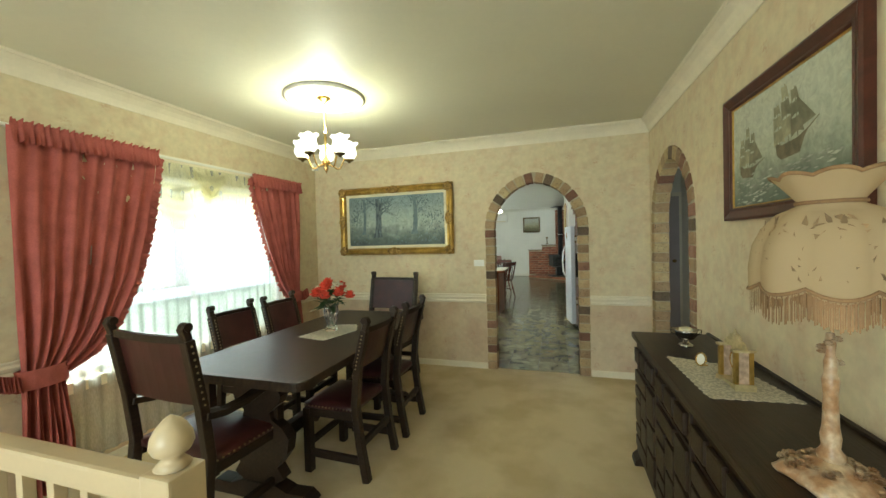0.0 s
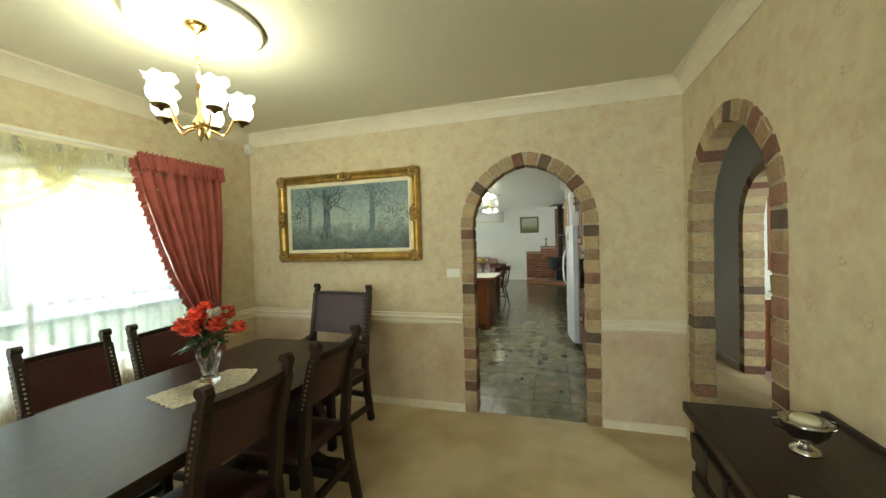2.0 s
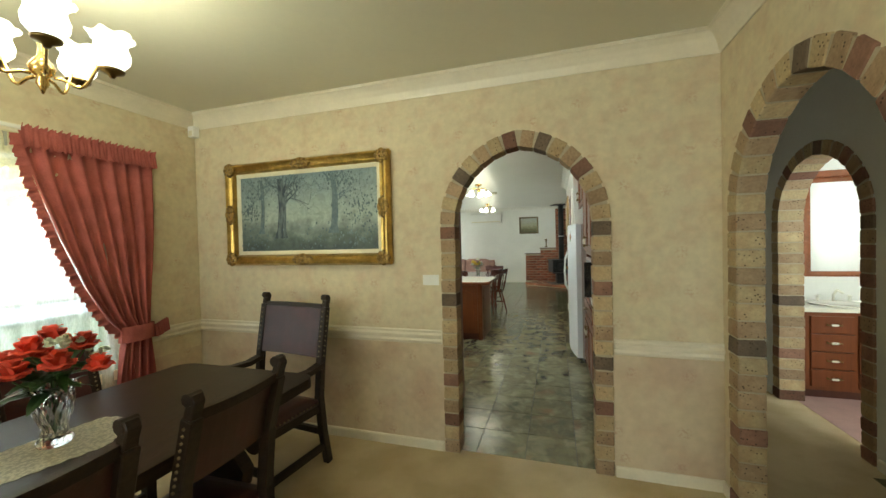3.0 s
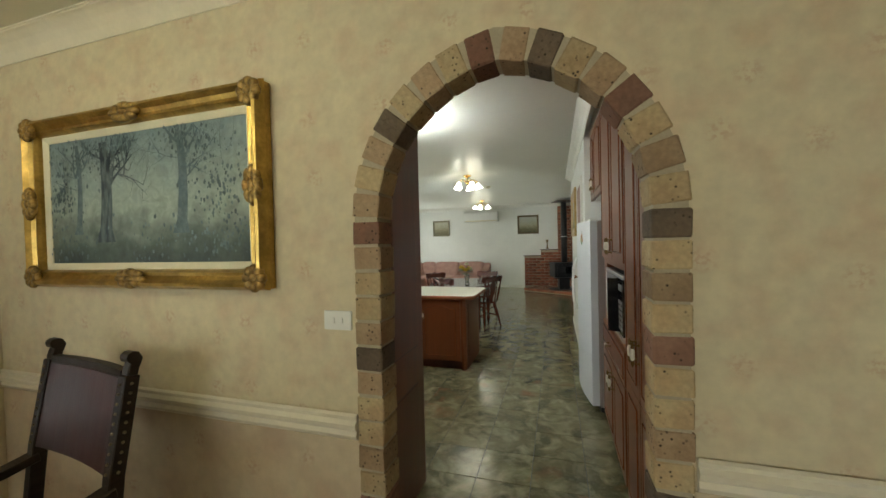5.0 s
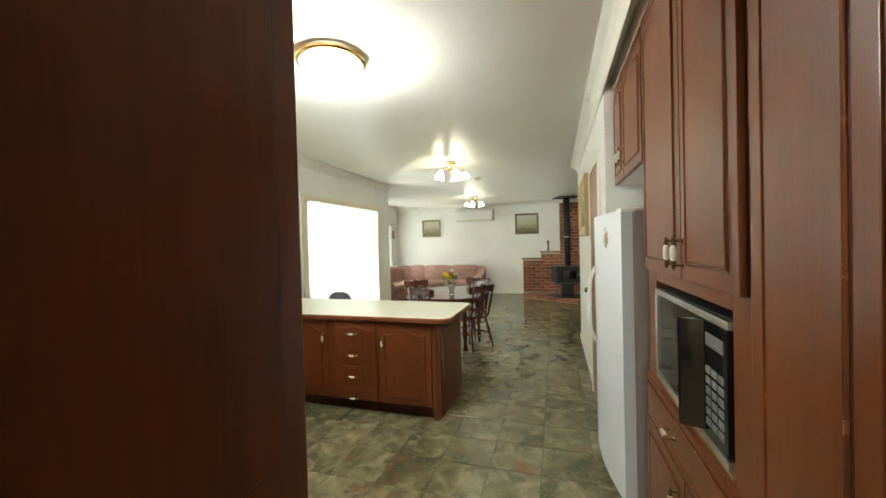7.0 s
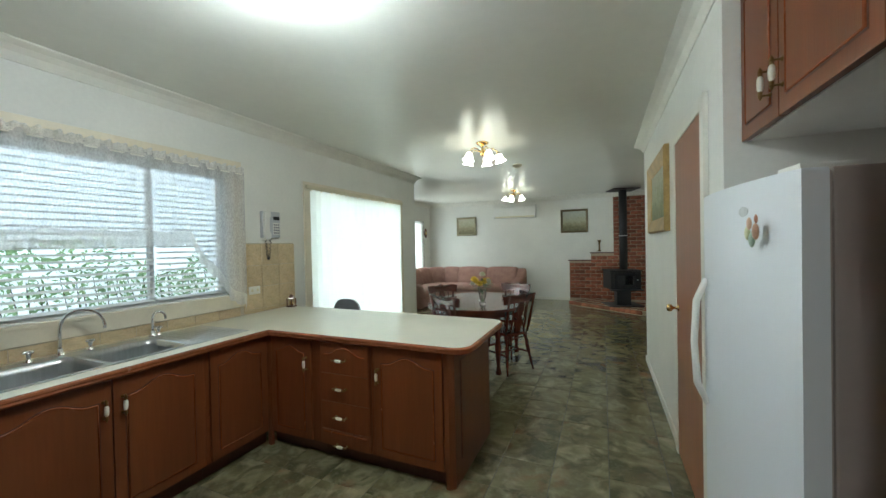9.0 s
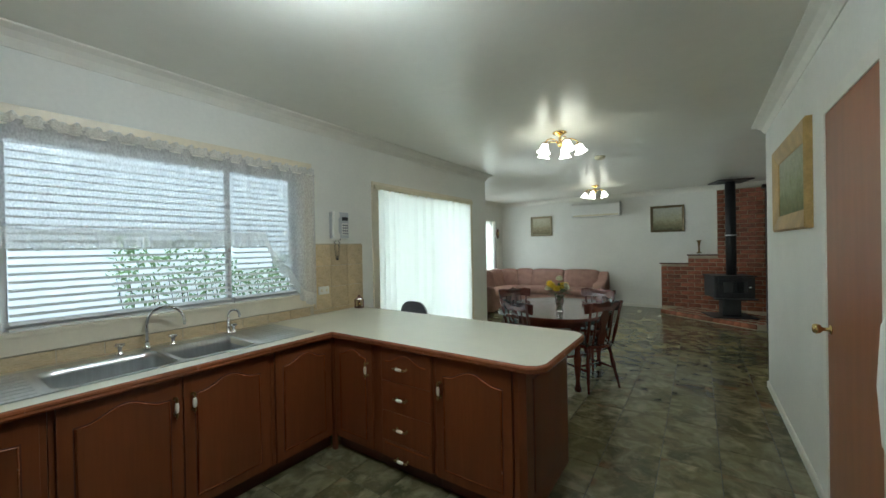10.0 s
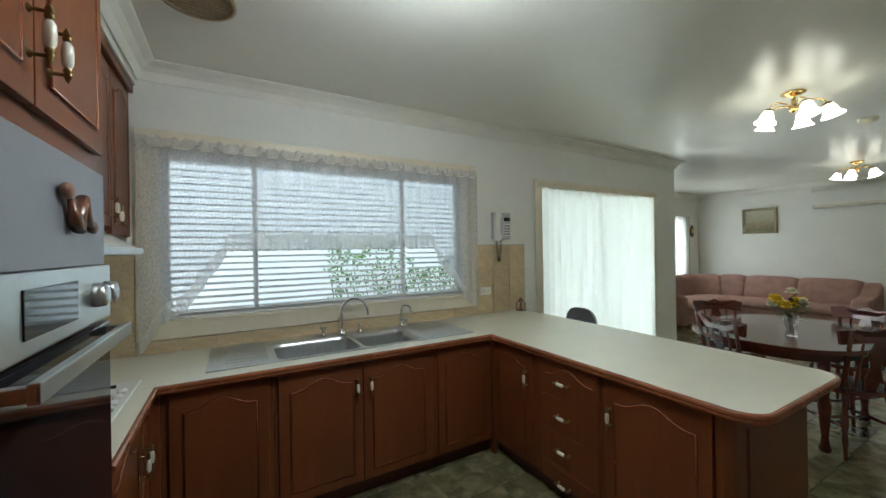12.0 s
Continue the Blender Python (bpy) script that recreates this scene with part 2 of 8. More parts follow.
PORCELAIN = mat("tinted_porcelain", (0.52, 0.40, 0.27), 0.35, var=0.35, scale=22, fine=70, second=(0.36, 0.20, 0.10))
SILVER = mat("tarnished_silver", (0.55, 0.53, 0.48), 0.25, 1.0, var=0.4, scale=60)
CANDLE = mat("cream_wax", (0.62, 0.58, 0.40), 0.5, var=0.1)
ONYX = mat("pink_onyx", (0.50, 0.36, 0.26), 0.25, var=0.3, scale=40)


def brick_mat(name, a, b):
    """Worn brick with scattered dark pits."""
    m = mat(name, a, 0.85, var=0.25, scale=9, fine=70, bump=0.5, bump_scale=55, second=b, mix_lo=0.4, mix_hi=0.62, per_object=0.14, spec=0.2)
    n, l = m.node_tree.nodes, m.node_tree.links
    bs = n["Principled BSDF"]
    col = bs.inputs["Base Color"].links[0].from_socket
    tc, ob = n.new("ShaderNodeTexCoord"), n.new("ShaderNodeObjectInfo")
    off = n.new("ShaderNodeVectorMath")
    off.operation = "MULTIPLY_ADD"
    off.inputs[1].default_value = (1, 1, 1)
    mul = n.new("ShaderNodeMath")
    mul.operation = "MULTIPLY"
    mul.inputs[1].default_value = 19.0
    l.new(ob.outputs["Random"], mul.inputs[0])
    l.new(tc.outputs["Object"], off.inputs[0])
    l.new(mul.outputs[0], off.inputs[2])
    vor = n.new("ShaderNodeTexVoronoi")
    vor.inputs["Scale"].default_value = 52.0
    l.new(off.outputs[0], vor.inputs["Vector"])
    clump = n.new("ShaderNodeTexNoise")
    clump.inputs["Scale"].default_value = 11.0
    l.new(off.outputs[0], clump.inputs["Vector"])
    pit = n.new("ShaderNodeMapRange")
    pit.inputs[1].default_value, pit.inputs[2].default_value = 0.27, 0.10
    l.new(vor.outputs["Distance"], pit.inputs[0])
    cm = n.new("ShaderNodeMapRange")
    cm.inputs[1].default_value, cm.inputs[2].default_value = 0.46, 0.54
    l.new(clump.outputs[0], cm.inputs[0])
    both = n.new("ShaderNodeMath")
    both.operation = "MULTIPLY"
    l.new(pit.outputs[0], both.inputs[0])
    l.new(cm.outputs[0], both.inputs[1])
    mx = n.new("ShaderNodeMix")
    mx.data_type = "RGBA"
    mx.inputs[7].default_value = (0.035, 0.024, 0.016, 1)
    l.new(both.outputs[0], mx.inputs[0])
    l.new(col, mx.inputs[6])
    l.new(mx.outputs[2], bs.inputs["Base Color"])
    return m


ARCH_BRICKS = [brick_mat("sand_brick", (0.47, 0.37, 0.215), (0.42, 0.30, 0.17)), brick_mat("tan_brick", (0.37, 0.265, 0.165), (0.32, 0.215, 0.13)),
               brick_mat("rose_brick", (0.30, 0.165, 0.115), (0.24, 0.13, 0.09)), brick_mat("rust_brick", (0.215, 0.110, 0.075), (0.18, 0.10, 0.07)),
               brick_mat("charcoal_brick", (0.125, 0.095, 0.068), (0.16, 0.115, 0.08))]


def slate_tile_mat():
    """Cloudy green, fawn and rust slate pattern with fine cleft relief, different on each tile."""
    m = mat("slate_floor_tile", (0.185, 0.165, 0.085), 0.16, var=0.10, fine=30, per_object=0.10, spec=0.6)
    n, l = m.node_tree.nodes, m.node_tree.links
    b = n["Principled BSDF"]
    hsv = b.inputs["Base Color"].links[0].from_node
    tc, rnd, mul, add = n.new("ShaderNodeTexCoord"), n.new("ShaderNodeObjectInfo"), n.new("ShaderNodeMath"), n.new("ShaderNodeVectorMath")
    mul.operation, add.operation = "MULTIPLY", "MULTIPLY_ADD"
    mul.inputs[1].default_value, add.inputs[1].default_value = 37.0, (1, 1, 1)
    l.new(rnd.outputs["Random"], mul.inputs[0])
    l.new(tc.outputs["Object"], add.inputs[0])
    l.new(mul.outputs[0], add.inputs[2])
    last = hsv.inputs["Color"].links[0].from_socket
    for scale, twist, lo, hi, top, tint in ((4.2, 0.8, 0.40, 0.62, 0.78, (0.062, 0.064, 0.030)), (6.0, 1.1, 0.46, 0.70, 0.78, (0.36, 0.31, 0.185)), (3.4, 0.6, 0.58, 0.72, 0.70, (0.22, 0.10, 0.045)), (19.0, 1.5, 0.52, 0.72, 0.35, (0.26, 0.25, 0.17))):
        noise = n.new("ShaderNodeTexNoise")
        noise.noise_dimensions = "4D"
        noise.inputs["W"].default_value = scale
        noise.inputs["Scale"].default_value, noise.inputs["Detail"].default_value, noise.inputs["Distortion"].default_value = scale, 4.0, twist
        l.new(add.outputs[0], noise.inputs["Vector"])
        mr = n.new("ShaderNodeMapRange")
        mr.inputs[1].default_value, mr.inputs[2].default_value, mr.inputs[4].default_value = lo, hi, top
        l.new(noise.outputs[0], mr.inputs[0])
        mx = n.new("ShaderNodeMix")
        mx.data_type = "RGBA"
        mx.inputs[7].default_value = (*tint, 1)
        l.new(mr.outputs[0], mx.inputs[0])
        l.new(last, mx.inputs[6])
        last = mx.outputs[2]
    l.new(last, hsv.inputs["Color"])
    cleft = n.new("ShaderNodeTexNoise")
    cleft.inputs["Scale"].default_value, cleft.inputs["Detail"].default_value, cleft.inputs["Distortion"].default_value = 17.0, 5.0, 1.6
    l.new(add.outputs[0], cleft.inputs["Vector"])
    bp = n.new("ShaderNodeBump")
    bp.inputs["Strength"].default_value, bp.inputs["Distance"].default_value = 0.15, 0.006
    l.new(cleft.outputs[0], bp.inputs["Height"])
    l.new(bp.outputs[0], b.inputs["Normal"])
    return m


SLATE = slate_tile_mat()


def floral(m, tint, cell=0.27, reach=0.045):
    """Faint sprigs printed at staggered places over a wallpaper."""
    n, l = m.node_tree.nodes, m.node_tree.links
    bs = n["Principled BSDF"]
    col = bs.inputs["Base Color"].links[0].from_socket
    tc, sep, add, com = n.new("ShaderNodeTexCoord"), n.new("ShaderNodeSeparateXYZ"), n.new("ShaderNodeMath"), n.new("ShaderNodeCombineXYZ")
    l.new(tc.outputs["Object"], sep.inputs[0])
    l.new(sep.outputs[0], add.inputs[0])
    l.new(sep.outputs[1], add.inputs[1])
    l.new(add.outputs[0], com.inputs[0])
    l.new(sep.outputs[2], com.inputs[1])
    vor = n.new("ShaderNodeTexVoronoi")
    vor.voronoi_dimensions = "2D"
    vor.inputs["Scale"].default_value, vor.inputs["Randomness"].default_value = 1 / cell, 0.55
    l.new(com.outputs[0], vor.inputs["Vector"])
    spot = n.new("ShaderNodeMapRange")
    spot.inputs[1].default_value, spot.inputs[2].default_value = reach / cell, 0.4 * reach / cell
    l.new(vor.outputs["Distance"], spot.inputs[0])
    petal = n.new("ShaderNodeTexNoise")
    petal.inputs["Scale"].default_value, petal.inputs["Detail"].default_value = 55.0, 3.0
    l.new(com.outputs[0], petal.inputs["Vector"])
    cut = n.new("ShaderNodeMapRange")
    cut.inputs[1].default_value, cut.inputs[2].default_value = 0.45, 0.60
    cut.inputs[4].default_value = 0.55
    l.new(petal.outputs[0], cut.inputs[0])
    both = n.new("ShaderNodeMath")
    both.operation = "MULTIPLY"
    l.new(spot.outputs[0], both.inputs[0])
    l.new(cut.outputs[0], both.inputs[1])
    mx = n.new("ShaderNodeMix")
    mx.data_type = "RGBA"
    mx.inputs[7].default_value = (*tint, 1)
    l.new(both.outputs[0], mx.inputs[0])
    l.new(col, mx.inputs[6])
    l.new(mx.outputs[2], bs.inputs["Base Color"])


floral(WALLPAPER, (0.50, 0.31, 0.21))
floral(WALLPAPER_LOW, (0.45, 0.27, 0.19))

# ---- mesh helpers ----
def part(name, bm, material, parent=None, label="", smooth=False):
    """One mesh object from a bmesh, under a thing or a part."""
    me = bpy.data.meshes.new(name)
    bmesh.ops.recalc_face_normals(bm, faces=bm.faces)
    if smooth:
        for f in bm.faces:
            f.smooth = True
    bm.to_mesh(me)
    bm.free()
    if material:
        me.materials.append(material)
    ob = new(name, me)
    if parent:
        ob.parent = parent
    if label:
        ob["label"] = label
    return ob


def thing(name, label, category, x=0, y=0, z=0, turn=0, group=""):
    ob = new(name)
    ob.empty_display_size = 0.1
    ob.matrix_basis = pose(x, y, z, 0, 0, turn)
    return tagged(ob, label, category, group)


def box(bm, x0, x1, y0, y1, z0, z1, bevel=0.0, seg=2):
    vs = [bm.verts.new((x, y, z)) for z in (z0, z1) for x, y in ((x0, y0), (x1, y0), (x1, y1), (x0, y1))]
    fs = [bm.faces.new([vs[i] for i in f]) for f in ((3, 2, 1, 0), (4, 5, 6, 7), (0, 1, 5, 4), (1, 2, 6, 5), (2, 3, 7, 6), (3, 0, 4, 7))]
    if bevel:
        es = list({e for f in fs for e in f.edges})
        bmesh.ops.bevel(bm, geom=es, offset=bevel, segments=seg, profile=0.7, affect="EDGES")
    return bm


def boxes(*rows, bevel=0.0):
    bm = bmesh.new()
    for r in rows:
        box(bm, *r, bevel=bevel)
    return bm


def lathe(profile, seg=24, bm=None, at=(0, 0, 0), m=None, ring_only=False):
    """Turns (radius, height) pairs about z."""
    bm = bm or bmesh.new()
    rings = []
    for r, h in profile:
        ring = []
        for k in range(seg):
            a = 2 * math.pi * k / seg
            v = Vector((r * math.cos(a) + at[0], r * math.sin(a) + at[1], h + at[2]))
            ring.append(bm.verts.new(m @ v if m else v))
        rings.append(ring)
    for a, b in zip(rings, rings[1:] + (rings[:1] if ring_only else [])):
        for k in range(seg):
            bm.faces.new((a[k], a[(k + 1) % seg], b[(k + 1) % seg], b[k]))
    if not ring_only:
        bm.faces.new(rings[0])
        bm.faces.new(rings[-1])
    return bm


def tube(points, radius, seg=8, bm=None, close=True):
    """A round bar along points; radius may be a list."""
    bm = bm or bmesh.new()
    pts = [Vector(p) for p in points]
    rs = radius if isinstance(radius, (list, tuple)) else [radius] * len(pts)
    rings = []
    up = Vector((0.13, 0.21, 1)).normalized()
    for i, p in enumerate(pts):
        d = (pts[min(i + 1, len(pts) - 1)] - pts[max(i - 1, 0)]).normalized()
        s = d.cross(up)
        s = s.normalized() if s.length > 1e-3 else Vector((1, 0, 0))
        u = s.cross(d)
        rings.append([bm.verts.new(p + rs[i] * (math.cos(2 * math.pi * k / seg) * s + math.sin(2 * math.pi * k / seg) * u)) for k in range(seg)])
    for a, b in zip(rings, rings[1:]):
        for k in range(seg):
            bm.faces.new((a[k], a[(k + 1) % seg], b[(k + 1) % seg], b[k]))
    if close:
        bm.faces.new(rings[0])
        bm.faces.new(rings[-1])
    return bm


def slab(outline, z0, z1, bm=None, m=None, bevel=0.0):
    """An outline of (x, y) given thickness from z0 to z1, laid by m."""
    bm = bm or bmesh.new()
    lo = [bm.verts.new((x, y, z0)) for x, y in outline]
    hi = [bm.verts.new((x, y, z1)) for x, y in outline]
    n = len(outline)
    faces = [bm.faces.new(lo[::-1]), bm.faces.new(hi)]
    for k in range(n):
        faces.append(bm.faces.new((lo[k], lo[(k + 1) % n], hi[(k + 1) % n], hi[k])))
    if m:
        bmesh.ops.transform(bm, matrix=m, verts=lo + hi)
    if bevel:
        bmesh.ops.bevel(bm, geom=list(faces[1].edges), offset=bevel, segments=2, profile=0.6, affect="EDGES")
    return bm


def rounded(x0, x1, y0, y1, r, seg=6, corners=(1, 1, 1, 1)):
    """Outline of a rectangle with round corners."""
    pts = []
    for (cx, cy, a0), on in zip(((x1 - r, y1 - r, 0), (x0 + r, y1 - r, 90), (x0 + r, y0 + r, 180), (x1 - r, y0 + r, 270)), corners):
        if on:
            for k in range(seg + 1):
                a = radians(a0 + 90 * k / seg)
                pts.append((cx + r * math.cos(a), cy + r * math.sin(a)))
        else:
            pts.append((x1 if a0 in (0, 270) else x0, y1 if a0 in (0, 90) else y0))
    return pts


def sweep(profile, path, closed=False, bm=None):
    """A moulding: (out, up) pairs carried along a level path of (x, y, z), out being to the right of the way."""
    bm = bm or bmesh.new()
    pts = [Vector(p) for p in path]
    n = len(pts)
    rings = []
    for i, p in enumerate(pts):
        a = (p - pts[i - 1]) if (i or closed) else (pts[1] - p)
        b = (pts[(i + 1) % n] - p) if (i < n - 1 or closed) else a
        a, b = a.normalized(), b.normalized()
        ra, rb = Vector((a.y, -a.x, 0)), Vector((b.y, -b.x, 0))
        s = (ra + rb).normalized()
        s = s / max(0.3, s.dot(ra))
        rings.append([bm.verts.new(p + s * o + Vector((0, 0, u))) for o, u in profile])
    for i in range(n if closed else n - 1):
        a, b = rings[i], rings[(i + 1) % n]
        for k in range(len(profile)):
            bm.faces.new((a[k], a[(k + 1) % len(profile)], b[(k + 1) % len(profile)], b[k]))
    if not closed:
        bm.faces.new(rings[0])
        bm.faces.new(rings[-1])
    return bm


def picture_frame(bm, profile, w, h):
    """A mitred frame in the x-z plane: profile of (inwards, forwards); forwards is -y."""
    corners = [(-w / 2, 0, 1, 1), (w / 2, 0, -1, 1), (w / 2, h, -1, -1), (-w / 2, h, 1, -1)]
    rings = [[bm.verts.new((x + sx * o, -f, z + sz * o)) for o, f in profile] for x, z, sx, sz in corners]
    n = len(profile)
    for i in range(4):
        a, b = rings[i], rings[(i + 1) % 4]
        for k in range(n):
            bm.faces.new((a[k], a[(k + 1) % n], b[(k + 1) % n], b[k]))
    return bm


def moved(bm, m):
    bmesh.ops.transform(bm, matrix=m, verts=bm.verts)
    return bm


def structure(ob, label, category):
    return tagged(ob, label, category, kind="structure")

# ---- structure ----
H = 2.60
HD = 2.582                       # dining room ceiling
BRICK = 0.105                    # width of the brick arch's face
NY0, NY1 = 4.02, 4.120          # wall between dining room and kitchen
RX0, RX1 = 1.40, 1.508           # wall between dining room and hall
ARCH_TOP = 1.56


def arch_curve(half, rise, seg=12):
    """The left half of a pointed arch from spring to apex, as (offset from the centre line, height above the spring)."""
    c = (rise * rise - half * half) / (2 * half)
    r = half + c
    end = math.acos(c / r)
    return [(c - r * math.cos(end * k / seg), r * math.sin(end * k / seg)) for k in range(seg + 1)]


def arch_wall(name, u0, u1, mid, half, rise, t0, t1, along, material, label):
    """A wall with a pointed arch cut through it."""
    left = arch_curve(half, rise)
    pts = [(u0, 0), (mid - half, 0)] + [(mid + o, ARCH_TOP + z) for o, z in left] + [(mid - o, ARCH_TOP + z) for o, z in left[-2::-1]]
    pts += [(mid + half, 0), (u1, 0), (u1, H), (u0, H)]
    bm = slab(pts, t0, t1)
    turn = Matrix(((1, 0, 0, 0), (0, 0, 1, 0), (0, 1, 0, 0), (0, 0, 0, 1))) if along == "x" else Matrix(((0, 0, 1, 0), (1, 0, 0, 0), (0, 1, 0, 0), (0, 0, 0, 1)))
    return structure(part(name, moved(bm, turn), material), label, "wall")


def wall(name, x0, x1, y0, y1, material, label, z0=0.0, z1=H):
    return structure(part(name, boxes((x0, x1, y0, y1, z0, z1)), material), label, "wall")


def holed_wall(name, x0, x1, y0, y1, holes, material, label):
    """A wall along y with rectangular openings (y0, y1, z0, z1)."""
    bm = bmesh.new()
    y = y0
    for a, b, c, d in holes:
        box(bm, x0, x1, y, a, 0, H)
        if c > 0:
            box(bm, x0, x1, a, b, 0, c)
        box(bm, x0, x1, a, b, d, H)
        y = b
    box(bm, x0, x1, y, y1, 0, H)
    return structure(part(name, bm, material), label, "wall")


A1, A1H, A1R = 0.288, 0.4335, 0.490       # kitchen arch: middle, half width, rise
A2, A2H, A2R = 3.363, 0.463, 0.50      # hall arch
A3, A3H, A3R = 5.06, 0.45, 0.47        # bathroom arch
DAR = (1.33, 3.42, 0.62, 2.12)         # dining window
KWIN = (4.885, 7.085, 1.055, 2.10)        # kitchen window
SLID = (8.03, 9.95, 0.0, 2.07)         # sliding door
LWIN = (12.6, 14.0, 0.80, 2.05)        # living window

arch_wall("wall_north", -2.45, RX0, A1, A1H + 0.095, A1R + 0.095, NY0, NY1 - 0.004, "x", WALLPAPER, "cream wallpapered wall with a pointed brick arch")
arch_wall("wall_east", -2.6, 6.6, A2, A2H + 0.095, A2R + 0.095, RX0 + 0.002, RX1, "y", WALLPAPER, "cream wallpapered wall with a pointed brick arch")
holed_wall("wall_west", -2.62, -2.45, -2.6, NY0 + 0.14, [DAR], WALLPAPER, "cream wallpapered wall with a wide window")
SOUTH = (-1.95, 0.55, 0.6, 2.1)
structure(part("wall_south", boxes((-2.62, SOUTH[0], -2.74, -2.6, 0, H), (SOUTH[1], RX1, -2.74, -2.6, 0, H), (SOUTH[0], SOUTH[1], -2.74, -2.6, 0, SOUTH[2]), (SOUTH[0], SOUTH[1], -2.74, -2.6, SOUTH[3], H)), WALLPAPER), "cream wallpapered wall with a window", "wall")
holed_wall("wall_kitchen_west", -2.84, -2.67, 4.30, 10.50, [KWIN, SLID], KITCHEN_WALL, "pale painted wall with window and sliding door")
wall("wall_kitchen_south", -2.84, -0.372, NY1 + 0.002, 4.30, KITCHEN_WALL, "pale painted kitchen wall")
wall("wall_living_return", -4.33, -2.84, 10.36, 10.50, KITCHEN_WALL, "pale painted return wall")
holed_wall("wall_living_west", -4.48, -4.33, 10.36, 14.75, [LWIN], KITCHEN_WALL, "pale painted wall with a curtained window")
wall("wall_living_north", -4.33, 2.50, 14.59, 14.75, KITCHEN_WALL, "pale painted end wall")
wall("wall_living_east", 2.36, 2.50, 9.95, 14.59, KITCHEN_WALL, "pale painted wall")
wall("wall_living_south", 0.86, 2.36, 9.84, 9.95, KITCHEN_WALL, "pale painted wall")
wall("wall_kitchen_east", 0.74, 0.86, 6.80, 9.95, KITCHEN_WALL, "pale painted wall with a timber door")
wall("wall_alcove", 0.86, RX0, 6.80, 6.90, KITCHEN_WALL, "grey painted alcove side wall")
arch_wall("wall_hall_east", 1.9, 6.6, A3, A3H + 0.095, A3R + 0.095, 2.37, 2.52, "y", HALL_WALL, "grey painted hall wall with a pointed brick arch")
wall("wall_hall_north", RX1, 2.37, 6.48, 6.60, HALL_WALL, "grey painted hall end wall")
# opening is invented to let the added hall fill in
structure(part("wall_hall_south", boxes((RX1, 1.62, 1.8, 1.9, 0, H), (2.26, 2.37, 1.8, 1.9, 0, H), (1.62, 2.26, 1.8, 1.9, 0, 0.9), (1.62, 2.26, 1.8, 1.9, 2.1, H)), HALL_WALL), "grey painted hall wall with an unseen opening added for light", "wall")
wall("wall_bathroom_north", 2.52, 4.2, 6.10, 6.22, KITCHEN_WALL, "pale tiled bathroom wall")
wall("wall_bathroom_east", 4.2, 4.3, 3.4, 6.22, KITCHEN_WALL, "pale bathroom wall")
structure(part("wall_bathroom_south", boxes((2.52, 2.85, 3.3, 3.4, 0, H), (3.75, 4.2, 3.3, 3.4, 0, H), (2.85, 3.75, 3.3, 3.4, 0, 1.15), (2.85, 3.75, 3.3, 3.4, 2.05, H)), KITCHEN_WALL), "pale bathroom wall with a window", "wall")

# lower wallpaper under the dado, a sheet of its own
for nm, rows in (("north", ((-2.449, A1 - A1H - 0.107, NY0 - 0.004, NY0 + 0.001, 0, 0.74), (A1 + A1H + 0.107, RX0, NY0 - 0.004, NY0 + 0.001, 0, 0.74))),
                 ("west", ((-2.452, -2.446, -2.6, NY0 - 0.004, 0, 0.615),)),
                 ("east", ((RX0 - 0.003, RX0 + 0.003, -2.6, A2 - A2H - 0.13, 0, 0.74),))):
    structure(part("trim_lower_wallpaper_" + nm, boxes(*rows), WALLPAPER_LOW), "darker wallpaper below the dado rail", "wallpaper")

structure(part("ceiling", boxes((-2.62, RX1, -2.74, NY1 - 0.004, HD, H + 0.1)), CEILING), "cream painted dining room ceiling", "ceiling")
structure(part("ceiling_kitchen", boxes((-4.48, RX1, NY1, 14.75, H + 0.001, H + 0.1), (RX1, 2.5, 9.84, 14.75, H + 0.001, H + 0.1)), CEILING_GLOSS), "pale gloss painted kitchen ceiling", "ceiling")
structure(part("ceiling_hall", boxes((RX1, 4.3, 1.8, 6.6, H + 0.002, H + 0.1)), HALL_WALL), "grey hall ceiling", "ceiling")
structure(part("floor", boxes((-2.62, RX0 + 0.06, -2.74, NY0 + 0.03, -0.1, 0.0), (RX0 + 0.06, 2.49, 1.8, 6.6, -0.1, 0.0)), CARPET), "cream cut pile carpet", "floor")
KFLOOR = structure(part("floor_kitchen", boxes((-4.48, RX0, NY0 + 0.03, 14.75, -0.1, -0.004), (RX0, 2.5, 9.84, 14.75, -0.1, -0.004)), GROUT), "mottled slate-look tiled floor", "floor")
structure(part("floor_bathroom", boxes((2.49, 4.3, 3.3, 6.22, -0.1, 0.002)), PINK_TILE), "dusty pink bathroom floor", "floor")
structure(part("ground", boxes((-400, 400, -400, 400, -0.5, -0.25)), GRASS), "green lawn", "ground")
# unseen slab added over the rooms to keep sun out of ceiling seams
structure(part("roof", slab([(-2.87, -4.2), (4.8, -4.2), (4.8, 15.3), (-4.75, 15.3), (-4.75, 10.4), (-2.87, 10.4)], 2.76, 2.86), MORTAR), "unseen slab added above the rooms to block sun leaks", "roof")
# invented pale ground: reflects sun so the lower panes look white
structure(part("pavement", boxes((-11.9, -2.88, -9, 5.2, -0.24, -0.20)), PALE_BOUNCE), "pale ground sheet added to brighten the view through windows", "pavement")

# cornices, dado and skirting
COVE = [(0, 0), (0, -0.10), (0.008, -0.10), (0.012, -0.09), (0.03, -0.055), (0.06, -0.028), (0.095, -0.012), (0.10, -0.008), (0.10, 0)]
